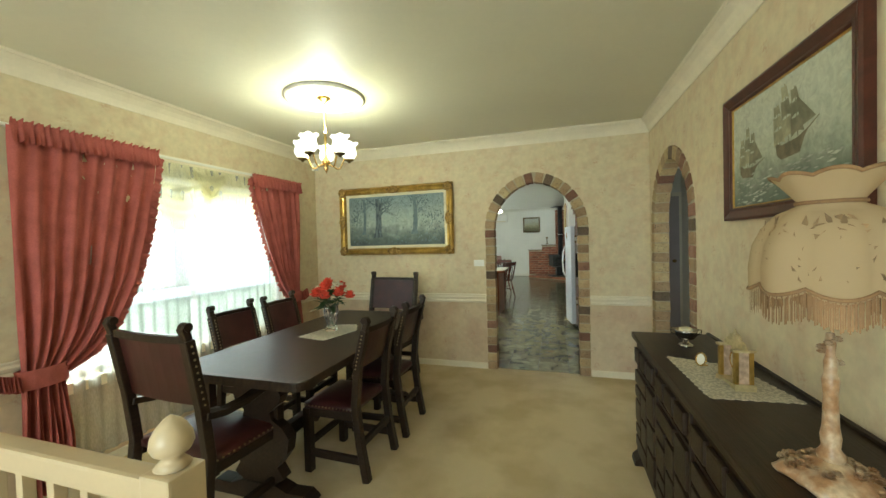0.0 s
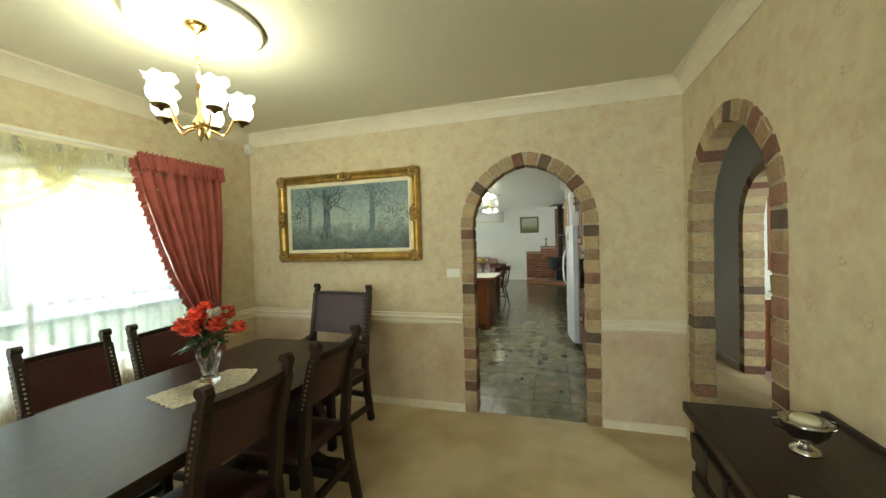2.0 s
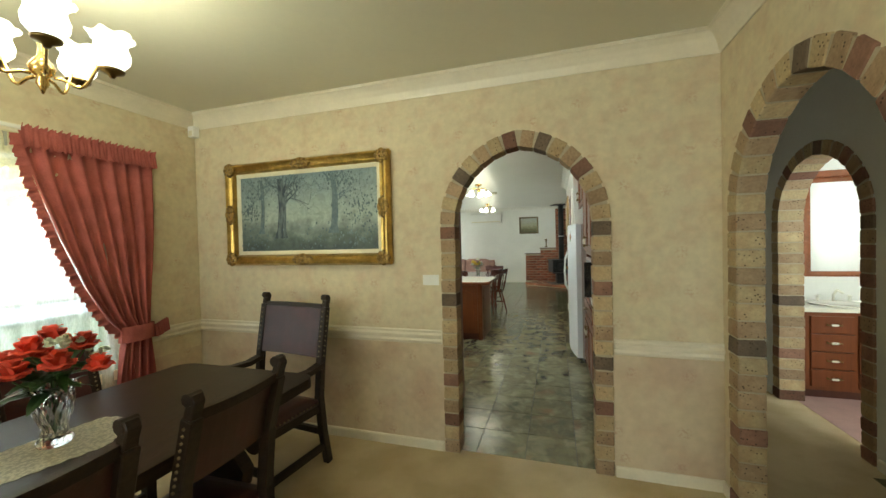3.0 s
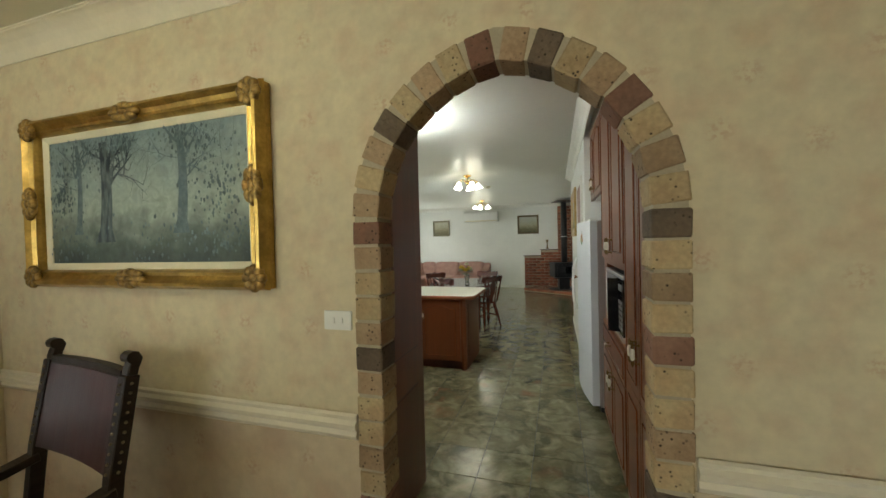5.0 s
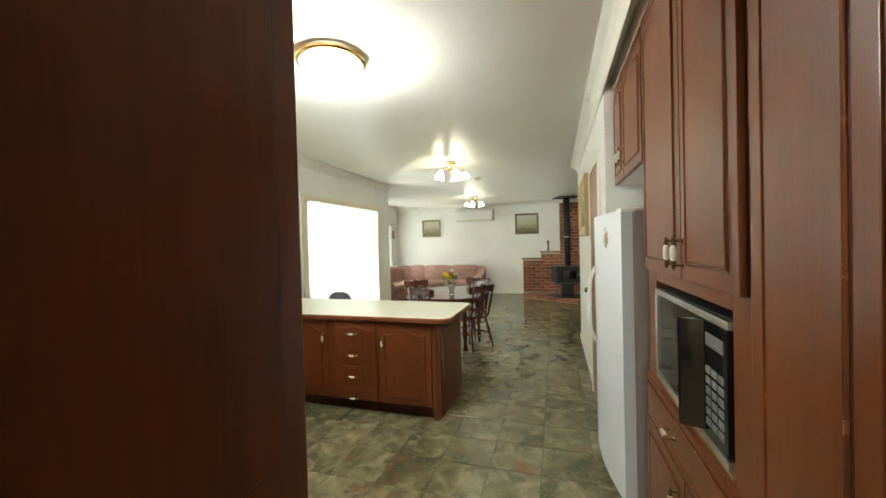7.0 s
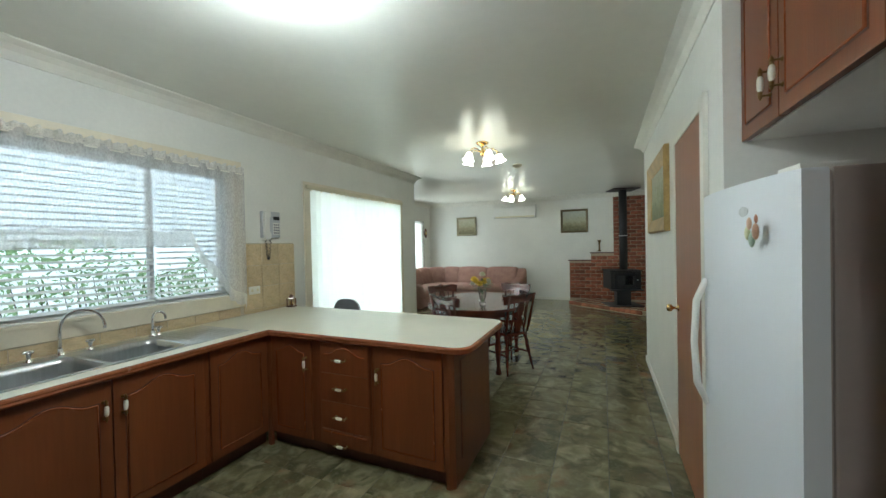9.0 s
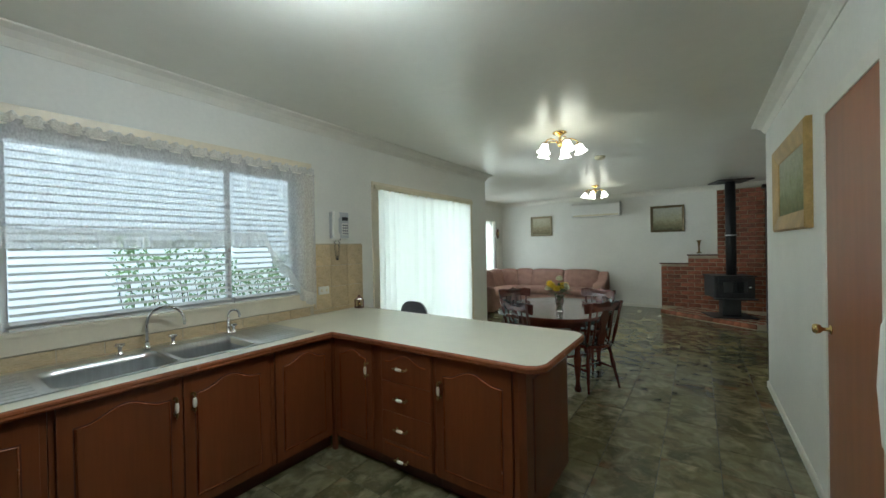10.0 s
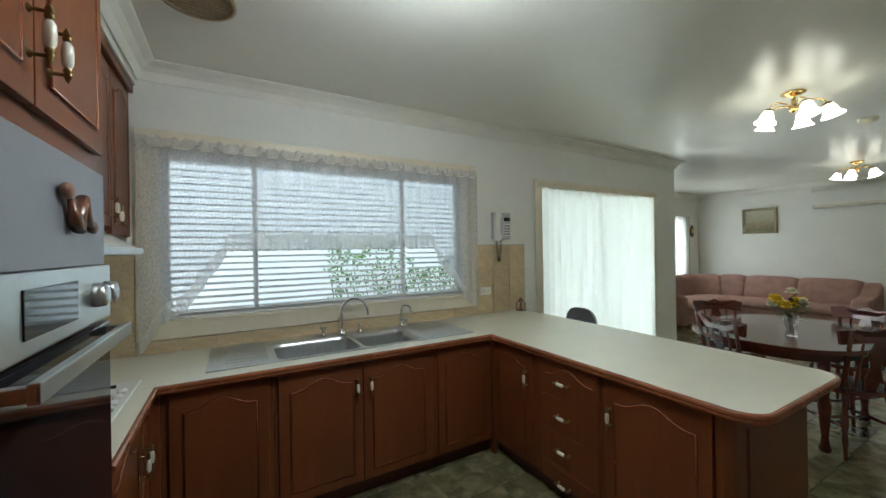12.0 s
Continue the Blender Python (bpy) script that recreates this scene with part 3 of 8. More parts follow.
DEEP_COVE = [(0, 0), (0, -0.118), (0.007, -0.118), (0.010, -0.106), (0.022, -0.074), (0.044, -0.042), (0.070, -0.020), (0.082, -0.016), (0.082, -0.007), (0.088, -0.007), (0.088, 0)]


def cornice(name, path, material, profile=COVE):
    structure(part(name, sweep(profile, path), material), "plaster cove cornice", "cornice")


z = H - 0.001
cornice("trim_cornice_dining", [(-2.45, -2.6, HD - 0.001), (-2.45, NY0, HD - 0.001), (RX0, NY0, HD - 0.001), (RX0, -2.6, HD - 0.001)], TRIM, DEEP_COVE)
cornice("trim_cornice_kitchen", [(-2.67, 4.79, z), (-2.67, 10.50, z), (-4.33, 10.50, z), (-4.33, 14.59, z), (2.36, 14.59, z), (2.36, 9.95, z), (0.74, 9.95, z), (0.74, 5.0, z)], WHITE_TRIM)
cornice("trim_cornice_bulkhead", [(-0.30, 4.79, z), (-2.67, 4.79, z)], WHITE_TRIM)
DADO = [(0, 0), (0, 0.095), (0.006, 0.098), (0.016, 0.09), (0.012, 0.075), (0.026, 0.062), (0.022, 0.045), (0.012, 0.035), (0.018, 0.018), (0.008, 0)]


def run(name, prof, path, material, label, category):
    structure(part(name, sweep(prof, path), material), label, category)


zz = 0.746
run("trim_dado_west", DADO, [(-2.446, -2.6, zz), (-2.446, DAR[0] - 0.11, zz)], TRIM, "moulded cream dado rail", "dado rail")
run("trim_dado_corner", DADO, [(-2.446, DAR[1] + 0.11, zz), (-2.446, NY0 - 0.004, zz), (A1 - A1H - 0.112, NY0 - 0.004, zz)], TRIM, "moulded cream dado rail", "dado rail")
run("trim_dado_north", DADO, [(A1 + A1H + 0.112, NY0 - 0.004, zz), (RX0 - 0.003, NY0 - 0.004, zz)], TRIM, "moulded cream dado rail", "dado rail")
SKIRT = [(0, 0), (0, 0.065), (0.008, 0.065), (0.014, 0.055), (0.014, 0)]
run("baseboard_west", SKIRT, [(-2.446, -2.6, 0), (-2.446, NY0 - 0.004, 0), (A1 - A1H - 0.112, NY0 - 0.004, 0)], TRIM, "low cream skirting board", "skirting")
run("baseboard_north", SKIRT, [(A1 + A1H + 0.112, NY0 - 0.004, 0), (RX0 - 0.003, NY0 - 0.004, 0), (RX0 - 0.003, A2 + A2H + 0.112, 0)], TRIM, "low cream skirting board", "skirting")
run("baseboard_east", SKIRT, [(RX0 - 0.003, A2 - A2H - 0.112, 0), (RX0 - 0.003, -2.6, 0)], TRIM, "low cream skirting board", "skirting")
run("baseboard_kitchen_east", SKIRT, [(2.36, 14.59, 0), (2.36, 9.95, 0), (0.74, 9.95, 0), (0.74, 7.875, 0)], WHITE_TRIM, "low white skirting board", "skirting")
run("baseboard_living", SKIRT, [(-2.67, 10.06, 0), (-2.67, 10.50, 0), (-4.33, 10.50, 0), (-4.33, 14.59, 0), (-0.46, 14.59, 0)], WHITE_TRIM, "low white skirting board", "skirting")
run("baseboard_hall", SKIRT, [(2.37, 6.48, 0), (2.37, A3 + A3H + 0.13, 0)], WHITE_TRIM, "low white skirting board", "skirting")
run("baseboard_hall_south", SKIRT, [(2.37, A3 - A3H - 0.13, 0), (2.37, 1.9, 0)], WHITE_TRIM, "low white skirting board", "skirting")

# bulkhead over the kitchen's wall cabinets
structure(part("wall_bulkhead", boxes((-2.67, -0.30, 4.302, 4.785, 2.46, H)), KITCHEN_WALL), "pale bulkhead above the wall cabinets", "bulkhead")
structure(part("wall_bulkhead_east", boxes((0.80, RX0, NY1, 6.80, 2.50, H)), KITCHEN_WALL), "pale bulkhead above the tall cabinets", "bulkhead")
structure(part("wall_cabinet_back", boxes((1.30, RX0, NY1, 6.80, 0, 2.50)), HALL_WALL), "grey wall behind the refrigerator", "wall")


def plane_window(name, x, y0, y1, z0, z1, posts, label, sill=True, depth=0.05):
    """A window seen from inside: frame, panes, architrave and sill."""
    w = structure(new(name), label, "window")
    part("window_frame", boxes((x - depth, x, y0, y1, z0, z0 + 0.045), (x - depth, x, y0, y1, z1 - 0.045, z1), (x - depth, x, y0, y0 + 0.045, z0 + 0.045, z1 - 0.045),
                               (x - depth, x, y1 - 0.045, y1, z0 + 0.045, z1 - 0.045), bevel=0.004), SILVER_PAINT if "aluminium" in label else WHITE_TRIM, w)
    edges = [y0 + 0.045] + [e for p in posts for e in (p - 0.015, p + 0.015)] + [y1 - 0.045]
    for p in posts:
        part("mullion", boxes((x - depth + 0.003, x - 0.003, p - 0.015, p + 0.015, z0 + 0.045, z1 - 0.045), bevel=0.003), SILVER_PAINT if "aluminium" in label else WHITE_TRIM, w)
    for a, b in zip(edges[::2], edges[1::2]):
        g = part("pane", boxes((x - depth / 2 - 0.002, x - depth / 2 + 0.002, a, b, z0 + 0.045, z1 - 0.045)), CLEAR, w)
        g.visible_shadow = False
    return w


def architrave(x, y0, y1, z0, z1, w, parent, material, side=1, bottom=True):
    rows = [(y0 - w, y0, z0 - (w if bottom else 0), z1 + w), (y1, y1 + w, z0 - (w if bottom else 0), z1 + w), (y0, y1, z1, z1 + w)]
    if bottom:
        rows.append((y0, y1, z0 - w, z0))
    for a, b, c, d in rows:
        bm = boxes((x, x + side * 0.018, a, b, c, d) if side > 0 else (x - 0.018, x, a, b, c, d), bevel=0.004)
        part("architrave", bm, material, parent)


w1 = plane_window("window_1", -2.52, *DAR[:2], *DAR[2:], [2.37], "white framed dining window behind sheer curtains")
architrave(-2.449, *DAR, 0.07, w1, TRIM)
w2 = plane_window("window_2", -2.735, *KWIN[:2], *KWIN[2:], [5.41, 6.52], "aluminium kitchen window with a cream architrave")
architrave(-2.669, *KWIN, 0.112, w2, TRIM)
part("window_sill", boxes((-2.73, -2.64, KWIN[0] - 0.02, KWIN[1] + 0.02, KWIN[2] - 0.02, KWIN[2] + 0.002), bevel=0.004), TRIM, w2)
w3 = plane_window("window_3", -2.73, *SLID[:2], SLID[2], SLID[3], [8.98], "aluminium sliding glass door")
architrave(-2.669, *SLID, 0.09, w3, TRIM, bottom=False)
w4 = plane_window("window_4", -4.38, *LWIN[:2], *LWIN[2:], [13.3], "white framed living room window")
architrave(-4.329, *LWIN, 0.07, w4, WHITE_TRIM)

# doors
def flat_door(name, x0, x1, y0, y1, h, material, label):
    d = structure(new(name), label, "door")
    part("door_leaf", boxes((x0, x1, y0, y1, 0.01, h), bevel=0.003), material, d)
    return d


RUST = mat("rust_timber_door", (0.30, 0.105, 0.045), 0.35, var=0.12, scale=3, fine=30, stretch=(6, 6, 0.6), coat=0.2)
d1 = flat_door("door_1", 0.722, 0.738, 7.10, 7.805, 2.085, RUST, "flush reddish timber door, closed")
for a, b, c, e in ((7.805, 7.875, 0, 2.155), (7.03, 7.10, 0, 2.155), (7.10, 7.805, 2.085, 2.155)):
    part("architrave", boxes((0.716, 0.739, a, b, c, e), bevel=0.004), WHITE_TRIM, d1)
knob = lathe([(0.024, 0), (0.024, 0.004), (0.010, 0.008), (0.009, 0.03), (0.022, 0.04), (0.026, 0.055), (0.020, 0.066), (0.004, 0.07)], 16)
part("door_handle", moved(knob, pose(0.722, 7.745, 1.0, 0, -90, 0)), BRASS, d1, "round brass knob", True)
d2 = structure(new("door_2"), "lilac-grey painted flush door, closed", "door")
part("door_leaf", boxes((1.60, 2.33, 6.445, 6.478, 0.01, 2.04), bevel=0.003), LILAC, d2)
for r in ((1.54, 1.60, 6.45, 6.479, 0, 2.10), (2.33, 2.368, 6.45, 6.479, 0, 2.10), (1.60, 2.33, 6.45, 6.479, 2.04, 2.10)):
    part("architrave", boxes(r, bevel=0.003), WHITE_TRIM, d2)
part("door_handle", moved(lathe([(0.024, 0), (0.010, 0.008), (0.009, 0.03), (0.026, 0.055), (0.004, 0.07)], 14), pose(2.25, 6.445, 1.04, 90, 0, 0)), OLD_BRASS, d2, "round bronze knob", True)

# ---- dining room ----
def nail_row(points, r=0.006):
    """Domed nail heads."""
    bm = bmesh.new()
    for p in points:
        m = Matrix.Translation(p)
        bmesh.ops.create_icosphere(bm, subdivisions=1, radius=r, matrix=m)
    return bm


def curved_bar(path, wide, deep, bm=None):
    """A rectangular bar along points in the y-z plane, centred on x."""
    bm = bm or bmesh.new()
    rings = []
    for i, (x, y, z) in enumerate(path):
        a, b = path[max(i - 1, 0)], path[min(i + 1, len(path) - 1)]
        d = Vector((0, b[1] - a[1], b[2] - a[2])).normalized()
        n = Vector((0, -d.z, d.y)) * deep / 2
        s = Vector((wide / 2, 0, 0))
        p = Vector((x, y, z))
        rings.append([bm.verts.new(q) for q in (p - s - n, p + s - n, p + s + n, p - s + n)])
    for a, b in zip(rings, rings[1:]):
        for k in range(4):
            bm.faces.new((a[k], a[(k + 1) % 4], b[(k + 1) % 4], b[k]))
    bm.faces.new(rings[0])
    bm.faces.new(rings[-1])
    bmesh.ops.bevel(bm, geom=list(bm.edges), offset=0.003, segments=1, affect="EDGES")
    return bm


def spanish_chair(label, w, d, seat, top, arms=False):
    """A carved oak chair with leather seat and back; faces +y."""
    c = thing("dining_chair", label, "chair", group="chairs round the dining table")
    hw, hd = w / 2, d / 2
    for s in (-1, 1):
        x = s * (hw - 0.024)
        part("back_leg", curved_bar([(x, -hd - 0.045, 0), (x, -hd - 0.005, 0.22), (x, -hd + 0.02, seat), (x, -hd - 0.005, seat + 0.25), (x, -hd - 0.06, top - 0.075)], 0.046, 0.046), DARK_WOOD, c)
        fin = curved_bar([(x, -hd - 0.060, top - 0.075), (x, -hd - 0.066, top - 0.05), (x, -hd - 0.078, top - 0.02), (x, -hd - 0.068, top - 0.004)], 0.040, 0.034)
        bmesh.ops.create_cone(fin, cap_ends=True, segments=10, radius1=0.021, radius2=0.021, depth=0.044, matrix=pose(x, -hd - 0.064, top - 0.012, 0, 90, 0))
        part("finial", fin, DARK_WOOD, c)
        fz = 0.70 if arms else seat - 0.05
        part("front_leg", boxes((x - 0.024, x + 0.024, hd - 0.05, hd - 0.002, 0, fz), bevel=0.004), DARK_WOOD, c)
        part("side_rail", boxes((x - 0.014, x + 0.014, -hd + 0.02, hd - 0.03, seat - 0.095, seat - 0.045), bevel=0.003), DARK_WOOD, c)
        part("side_stretcher", boxes((x - 0.013, x + 0.013, -hd - 0.01, hd - 0.03, 0.10, 0.145), bevel=0.003), DARK_WOOD, c)
        if arms:
            path = [(x, -hd + 0.0, 0.665), (x, -hd + 0.10, 0.645), (x, -hd + 0.22, 0.65), (x, hd - 0.06, 0.69), (x, hd + 0.03, 0.705), (x, hd + 0.055, 0.69)]
            part("armrest", curved_bar(path, 0.062, 0.032), DARK_WOOD, c)
    part("back_stretcher", boxes((-hw + 0.03, hw - 0.03, -hd - 0.02, -hd + 0.008, 0.20, 0.24), bevel=0.003), DARK_WOOD, c)
    pts = []
    for k in range(25):
        u = k / 24
        pts.append((-hw + 0.04 + (w - 0.08) * u, seat - 0.10 - 0.075 * abs(math.sin(u * math.pi * 3)) ** 0.6))
    out = [(-hw + 0.04, seat - 0.045), (hw - 0.04, seat - 0.045)] + pts[::-1]
    part("carved_apron", slab(out, hd - 0.036, hd - 0.014, m=Matrix(((1, 0, 0, 0), (0, 0, 1, 0), (0, 1, 0, 0), (0, 0, 0, 1)))), DARK_WOOD, c)
    part("front_stretcher", boxes((-hw + 0.03, hw - 0.03, hd - 0.04, hd - 0.015, 0.16, 0.20), bevel=0.003), DARK_WOOD, c)
    bm = bmesh.new()
    n = 8
    grid = [[bm.verts.new((-hw + 0.012 + (w - 0.024) * i / n, -hd + 0.03 + (d - 0.04) * j / n, seat - 0.012 + 0.030 * (1 - abs(2 * i / n - 1) ** 3.0) * (1 - abs(2 * j / n - 1) ** 3.0))) for i in range(n + 1)] for j in range(n + 1)]
    for j in range(n):
        for i in range(n):
            bm.faces.new((grid[j][i], grid[j][i + 1], grid[j + 1][i + 1], grid[j + 1][i]))
    ext = bmesh.ops.extrude_face_region(bm, geom=list(bm.faces))
    for v in [g for g in ext["geom"] if isinstance(g, bmesh.types.BMVert)]:
        v.co.z = seat - 0.047
    part("seat", bm, LEATHER, c, "burgundy leather seat", True)
    y1 = hd - 0.008
    rows = [(-hw + 0.014 + (w - 0.028) * k / 16, y1, seat - 0.030) for k in range(17)]
    rows += [(s * (hw - 0.010), -hd + 0.05 + (d - 0.07) * k / 13, seat - 0.030) for s in (-1, 1) for k in range(14)]
    tagged(part("seat_nails", nail_row(rows), BRASS_NAIL, c, "brass nail heads"), kind="stuff")
    z0, z1 = top - (0.40 if arms else 0.32), top - 0.085
    bm = bmesh.new()
    cols = []
    for k in range(9):
        u = k / 8
        bow = -0.028 * (1 - (2 * u - 1) ** 2)
        col = []
        for z in (z0, z1):
            lean = -hd - 0.01 - 0.055 * (z - seat - 0.25) / (top - 0.075 - seat - 0.25)
            for th in (0.026, 0.016):
                col.append(bm.verts.new((-hw + 0.012 + (w - 0.024) * u, lean + bow * 0.7 + th, z)))
        cols.append(col)
    for a, b in zip(cols, cols[1:]):
        for q in ((0, 2), (2, 3), (3, 1), (1, 0)):
            bm.faces.new((a[q[0]], b[q[0]], b[q[1]], a[q[1]]))
    bm.faces.new([cols[0][i] for i in (0, 1, 3, 2)])
    bm.faces.new([cols[-1][i] for i in (0, 1, 3, 2)])
    part("backrest", bm, LEATHER, c, "burgundy leather back")
    bm = bmesh.new()
    prev = []
    for k in range(9):
        u = k / 8
        bow = -0.028 * (1 - (2 * u - 1) ** 2)
        y = -hd - 0.058 + bow * 0.7
        prev.append([bm.verts.new((-hw + 0.045 + (w - 0.09) * u, y + o, z)) for o, z in ((0.014, z1 - 0.005), (-0.012, z1 - 0.005), (-0.012, z1 + 0.028), (0.014, z1 + 0.028))])
    for a, b in zip(prev, prev[1:]):
        for q in range(4):
            bm.faces.new((a[q], b[q], b[(q + 1) % 4], a[(q + 1) % 4]))
    bm.faces.new(prev[0])
    bm.faces.new(prev[-1])
    part("top_rail", bm, DARK_WOOD, c)
    rows = []
    for s in (-1, 1):
        for k in range(10):
            z = z0 + 0.015 + (z1 - z0 - 0.03) * k / 9
            lean = -hd - 0.01 - 0.055 * (z - seat - 0.25) / (top - 0.075 - seat - 0.25)
            rows.append((s * (hw - 0.024), lean + 0.030, z))
            rows.append((s * (hw + 0.0), lean + 0.006, z))
    tagged(part("back_nails", nail_row(rows), BRASS_NAIL, c, "brass nail heads"), kind="stuff")
    return c


side_label = "dark oak dining chair with burgundy leather and brass nails"
chair = spanish_chair(side_label, 0.42, 0.40, 0.46, 1.00)
chair.matrix_basis = pose(-0.86, 2.09, 0, 0, 0, 88)
copy_thing(chair, pose(-0.84, 2.62, 0, 0, 0, 91))
copy_thing(chair, pose(-1.735, 2.25, 0, 0, 0, -91))
copy_thing(chair, pose(-1.71, 2.755, 0, 0, 0, -89))
carver = spanish_chair("tall dark oak carver chair with burgundy leather and arms", 0.60, 0.46, 0.46, 1.11, True)
carver.matrix_basis = pose(-1.345, 1.475, 0, 0, 0, -4.5)
copy_thing(carver, pose(-1.29, 3.46, 0, 0, 0, 173))

# trestle table
table = thing("dining_table", "dark-stained oak trestle table with rounded corners", "table", -1.155, 2.32)
part("tabletop", slab(rounded(-0.455, 0.455, -0.90, 0.90, 0.07), 0.727, 0.775, bevel=0.008), DARK_WOOD_TOP, table)
for s in (-1, 1):
    y = s * 0.68
    half = [(0.0, 0.10), (0.10, 0.10), (0.17, 0.14), (0.13, 0.20), (0.20, 0.29), (0.215, 0.37), (0.17, 0.43), (0.10, 0.47), (0.09, 0.51), (0.15, 0.56), (0.17, 0.61), (0.14, 0.66), (0.0, 0.66)]
    out = half + [(-x, z) for x, z in half[-2:0:-1]]
    part("pedestal", slab(out, y - 0.035, y + 0.035, m=Matrix(((1, 0, 0, 0), (0, 0, 1, 0), (0, 1, 0, 0), (0, 0, 0, 1))), bevel=0.006), DARK_WOOD, table)
    part("foot", slab([(-0.33, 0), (-0.36, 0.035), (-0.31, 0.075), (-0.20, 0.07), (-0.12, 0.10), (0.12, 0.10), (0.20, 0.07), (0.31, 0.075), (0.36, 0.035), (0.33, 0)], y - 0.045, y + 0.045, m=Matrix(((1, 0, 0, 0), (0, 0, 1, 0), (0, 1, 0, 0), (0, 0, 0, 1))), bevel=0.005), DARK_WOOD, table)
    part("bearer", boxes((-0.36, 0.36, y - 0.035, y + 0.035, 0.66, 0.7265), bevel=0.006), DARK_WOOD, table)
part("stretcher", boxes((-0.03, 0.03, -0.68, 0.68, 0.24, 0.32), bevel=0.006), DARK_WOOD, table)

# doily and vase of roses on the table
def doily(name, pts, z, label, thick=0.002):
    bm = bmesh.new()
    out = []
    for i, p in enumerate(pts):
        q = pts[(i + 1) % len(pts)]
        n = max(2, int((Vector(q) - Vector(p)).length / 0.022))
        d = (Vector(q) - Vector(p)).normalized()
        nr = Vector((d.y, -d.x))
        for k in range(n):
            b = Vector(p).lerp(Vector(q), k / n) + nr * (0.006 if k % 2 else -0.003)
            out.append((b.x, b.y))
    return tagged(part(name, slab(out, z, z + thick), DOILY), label, "doily")


doily("table_doily", [(-1.32, 2.19), (-1.07, 2.13), (-0.99, 2.45), (-1.09, 2.63), (-1.25, 2.60)], 0.776, "cream crocheted doily on the dining table")


def blossom(bm, p, r, turn, petals=9):
    """A rose: overlapping cupped petals round a heart."""
    for ring, (count, size, lift) in enumerate(((3, 0.55, 0.55), (5, 0.8, 0.30), (petals - 2, 1.0, 0.02))):
        for k in range(count):
            a = turn + 2 * math.pi * (k + 0.37 * ring) / count
            c = Vector((math.cos(a), math.sin(a), 0))
            t = Vector((-c.y, c.x, 0))
            rows = []
            for u in range(4):
                rr = r * size * (0.18 + 0.85 * u / 3)
                hh = r * (lift + 0.55 * math.sin(u / 3 * 1.9) - (0.25 * (u / 3) ** 2 if ring == 2 else 0))
                wid = r * size * (0.25 + 0.5 * math.sin((u + 0.6) / 3.6 * math.pi))
                rows.append([bm.verts.new(Vector(p) + c * (rr - abs(v) * 0.15 * rr) + t * wid * v + Vector((0, 0, hh + 0.06 * r * abs(v)))) for v in (-1, -0.4, 0.4, 1)])
            for a_, b_ in zip(rows, rows[1:]):
                for q in range(3):
                    bm.faces.new((a_[q], a_[q + 1], b_[q + 1], b_[q]))
    return bm


def leaf_blade(bm, p, d, length, wide):
    d = Vector(d).normalized()
    s = d.cross(Vector((0.1, 0.05, 1))).normalized()
    up = s.cross(d)
    mid = [Vector(p) + d * length * u + up * (-0.25 * length * u * u) for u in (0, 0.35, 0.7, 1.0)]
    ws = (0.15, 1.0, 0.75, 0.02)
    rows = [[bm.verts.new(m_ - s * wide * w_ + up * 0.15 * wide * w_), bm.verts.new(m_), bm.verts.new(m_ + s * wide * w_ + up * 0.15 * wide * w_)] for m_, w_ in zip(mid, ws)]
    for a, b in zip(rows, rows[1:]):
        for k in range(2):
            bm.faces.new((a[k], a[k + 1], b[k + 1], b[k]))


def crystal_vase(x, y, z, h, label):
    v = thing("crystal_vase", label, "vase", x, y, z)
    prof = [(0.045, 0), (0.050, 0.012), (0.036, 0.035), (0.034, 0.06), (0.050, 0.11), (0.056, 0.15), (0.052, 0.18), (0.062, 0.205), (0.058, 0.205), (0.048, 0.178), (0.050, 0.15), (0.044, 0.11), (0.028, 0.065), (0.026, 0.045), (0.003, 0.042)]
    k = h / 0.205
    bm = lathe([(r * k, q * k) for r, q in prof], 28)
    for i, vert in enumerate(bm.verts):
        vert.co.xy *= 1.0 + (0.035 if (i % 28 + i // 28) % 2 else -0.02) * (1 if vert.co.z > 0.02 * k else 0)
    part("vase_glass", bm, CRYSTAL, v)
    return v


vase = crystal_vase(-1.185, 2.41, 0.779, 0.205, "cut crystal vase standing on the table doily")
bouquet = thing("rose_bouquet", "coral red roses with white blooms and leaves", "flowers", -1.185, 2.41, 0.975)
bouquet.scale = (1.08, 1.08, 1.2)
rng = random.Random(4)
for k, (dx, dy, dz, r) in enumerate(((-0.075, -0.06, 0.06, 0.052), (0.02, -0.10, 0.055, 0.048), (0.09, -0.03, 0.065, 0.050), (-0.03, 0.02, 0.12, 0.050), (0.05, 0.06, 0.10, 0.046), (-0.11, 0.04, 0.05, 0.045), (0.12, 0.06, 0.04, 0.044), (-0.02, -0.04, 0.10, 0.05))):
    part("rose", blossom(bmesh.new(), (dx, dy, dz), r, rng.random() * 6), ROSE, bouquet)
for dx, dy, dz in ((-0.05, 0.09, 0.10), (0.06, -0.02, 0.13), (-0.10, -0.01, 0.10), (0.02, 0.11, 0.07), (0.075, 0.02, 0.13)):
    bm = bmesh.new()
    for q in range(5):
        blossom(bm, (dx + rng.uniform(-0.022, 0.022), dy + rng.uniform(-0.022, 0.022), dz + rng.uniform(-0.012, 0.012)), 0.015, rng.random() * 6, 6)
    part("white_bloom", bm, WHITE_FLOWER, bouquet, "small white blooms")
bm = bmesh.new()
for k in range(46):
    a = rng.random() * 6.28
    leaf_blade(bm, (0.03 * math.cos(a), 0.03 * math.sin(a), rng.uniform(-0.01, 0.07)), (math.cos(a), math.sin(a), rng.uniform(-0.1, 0.9)), rng.uniform(0.06, 0.12), rng.uniform(0.014, 0.024))
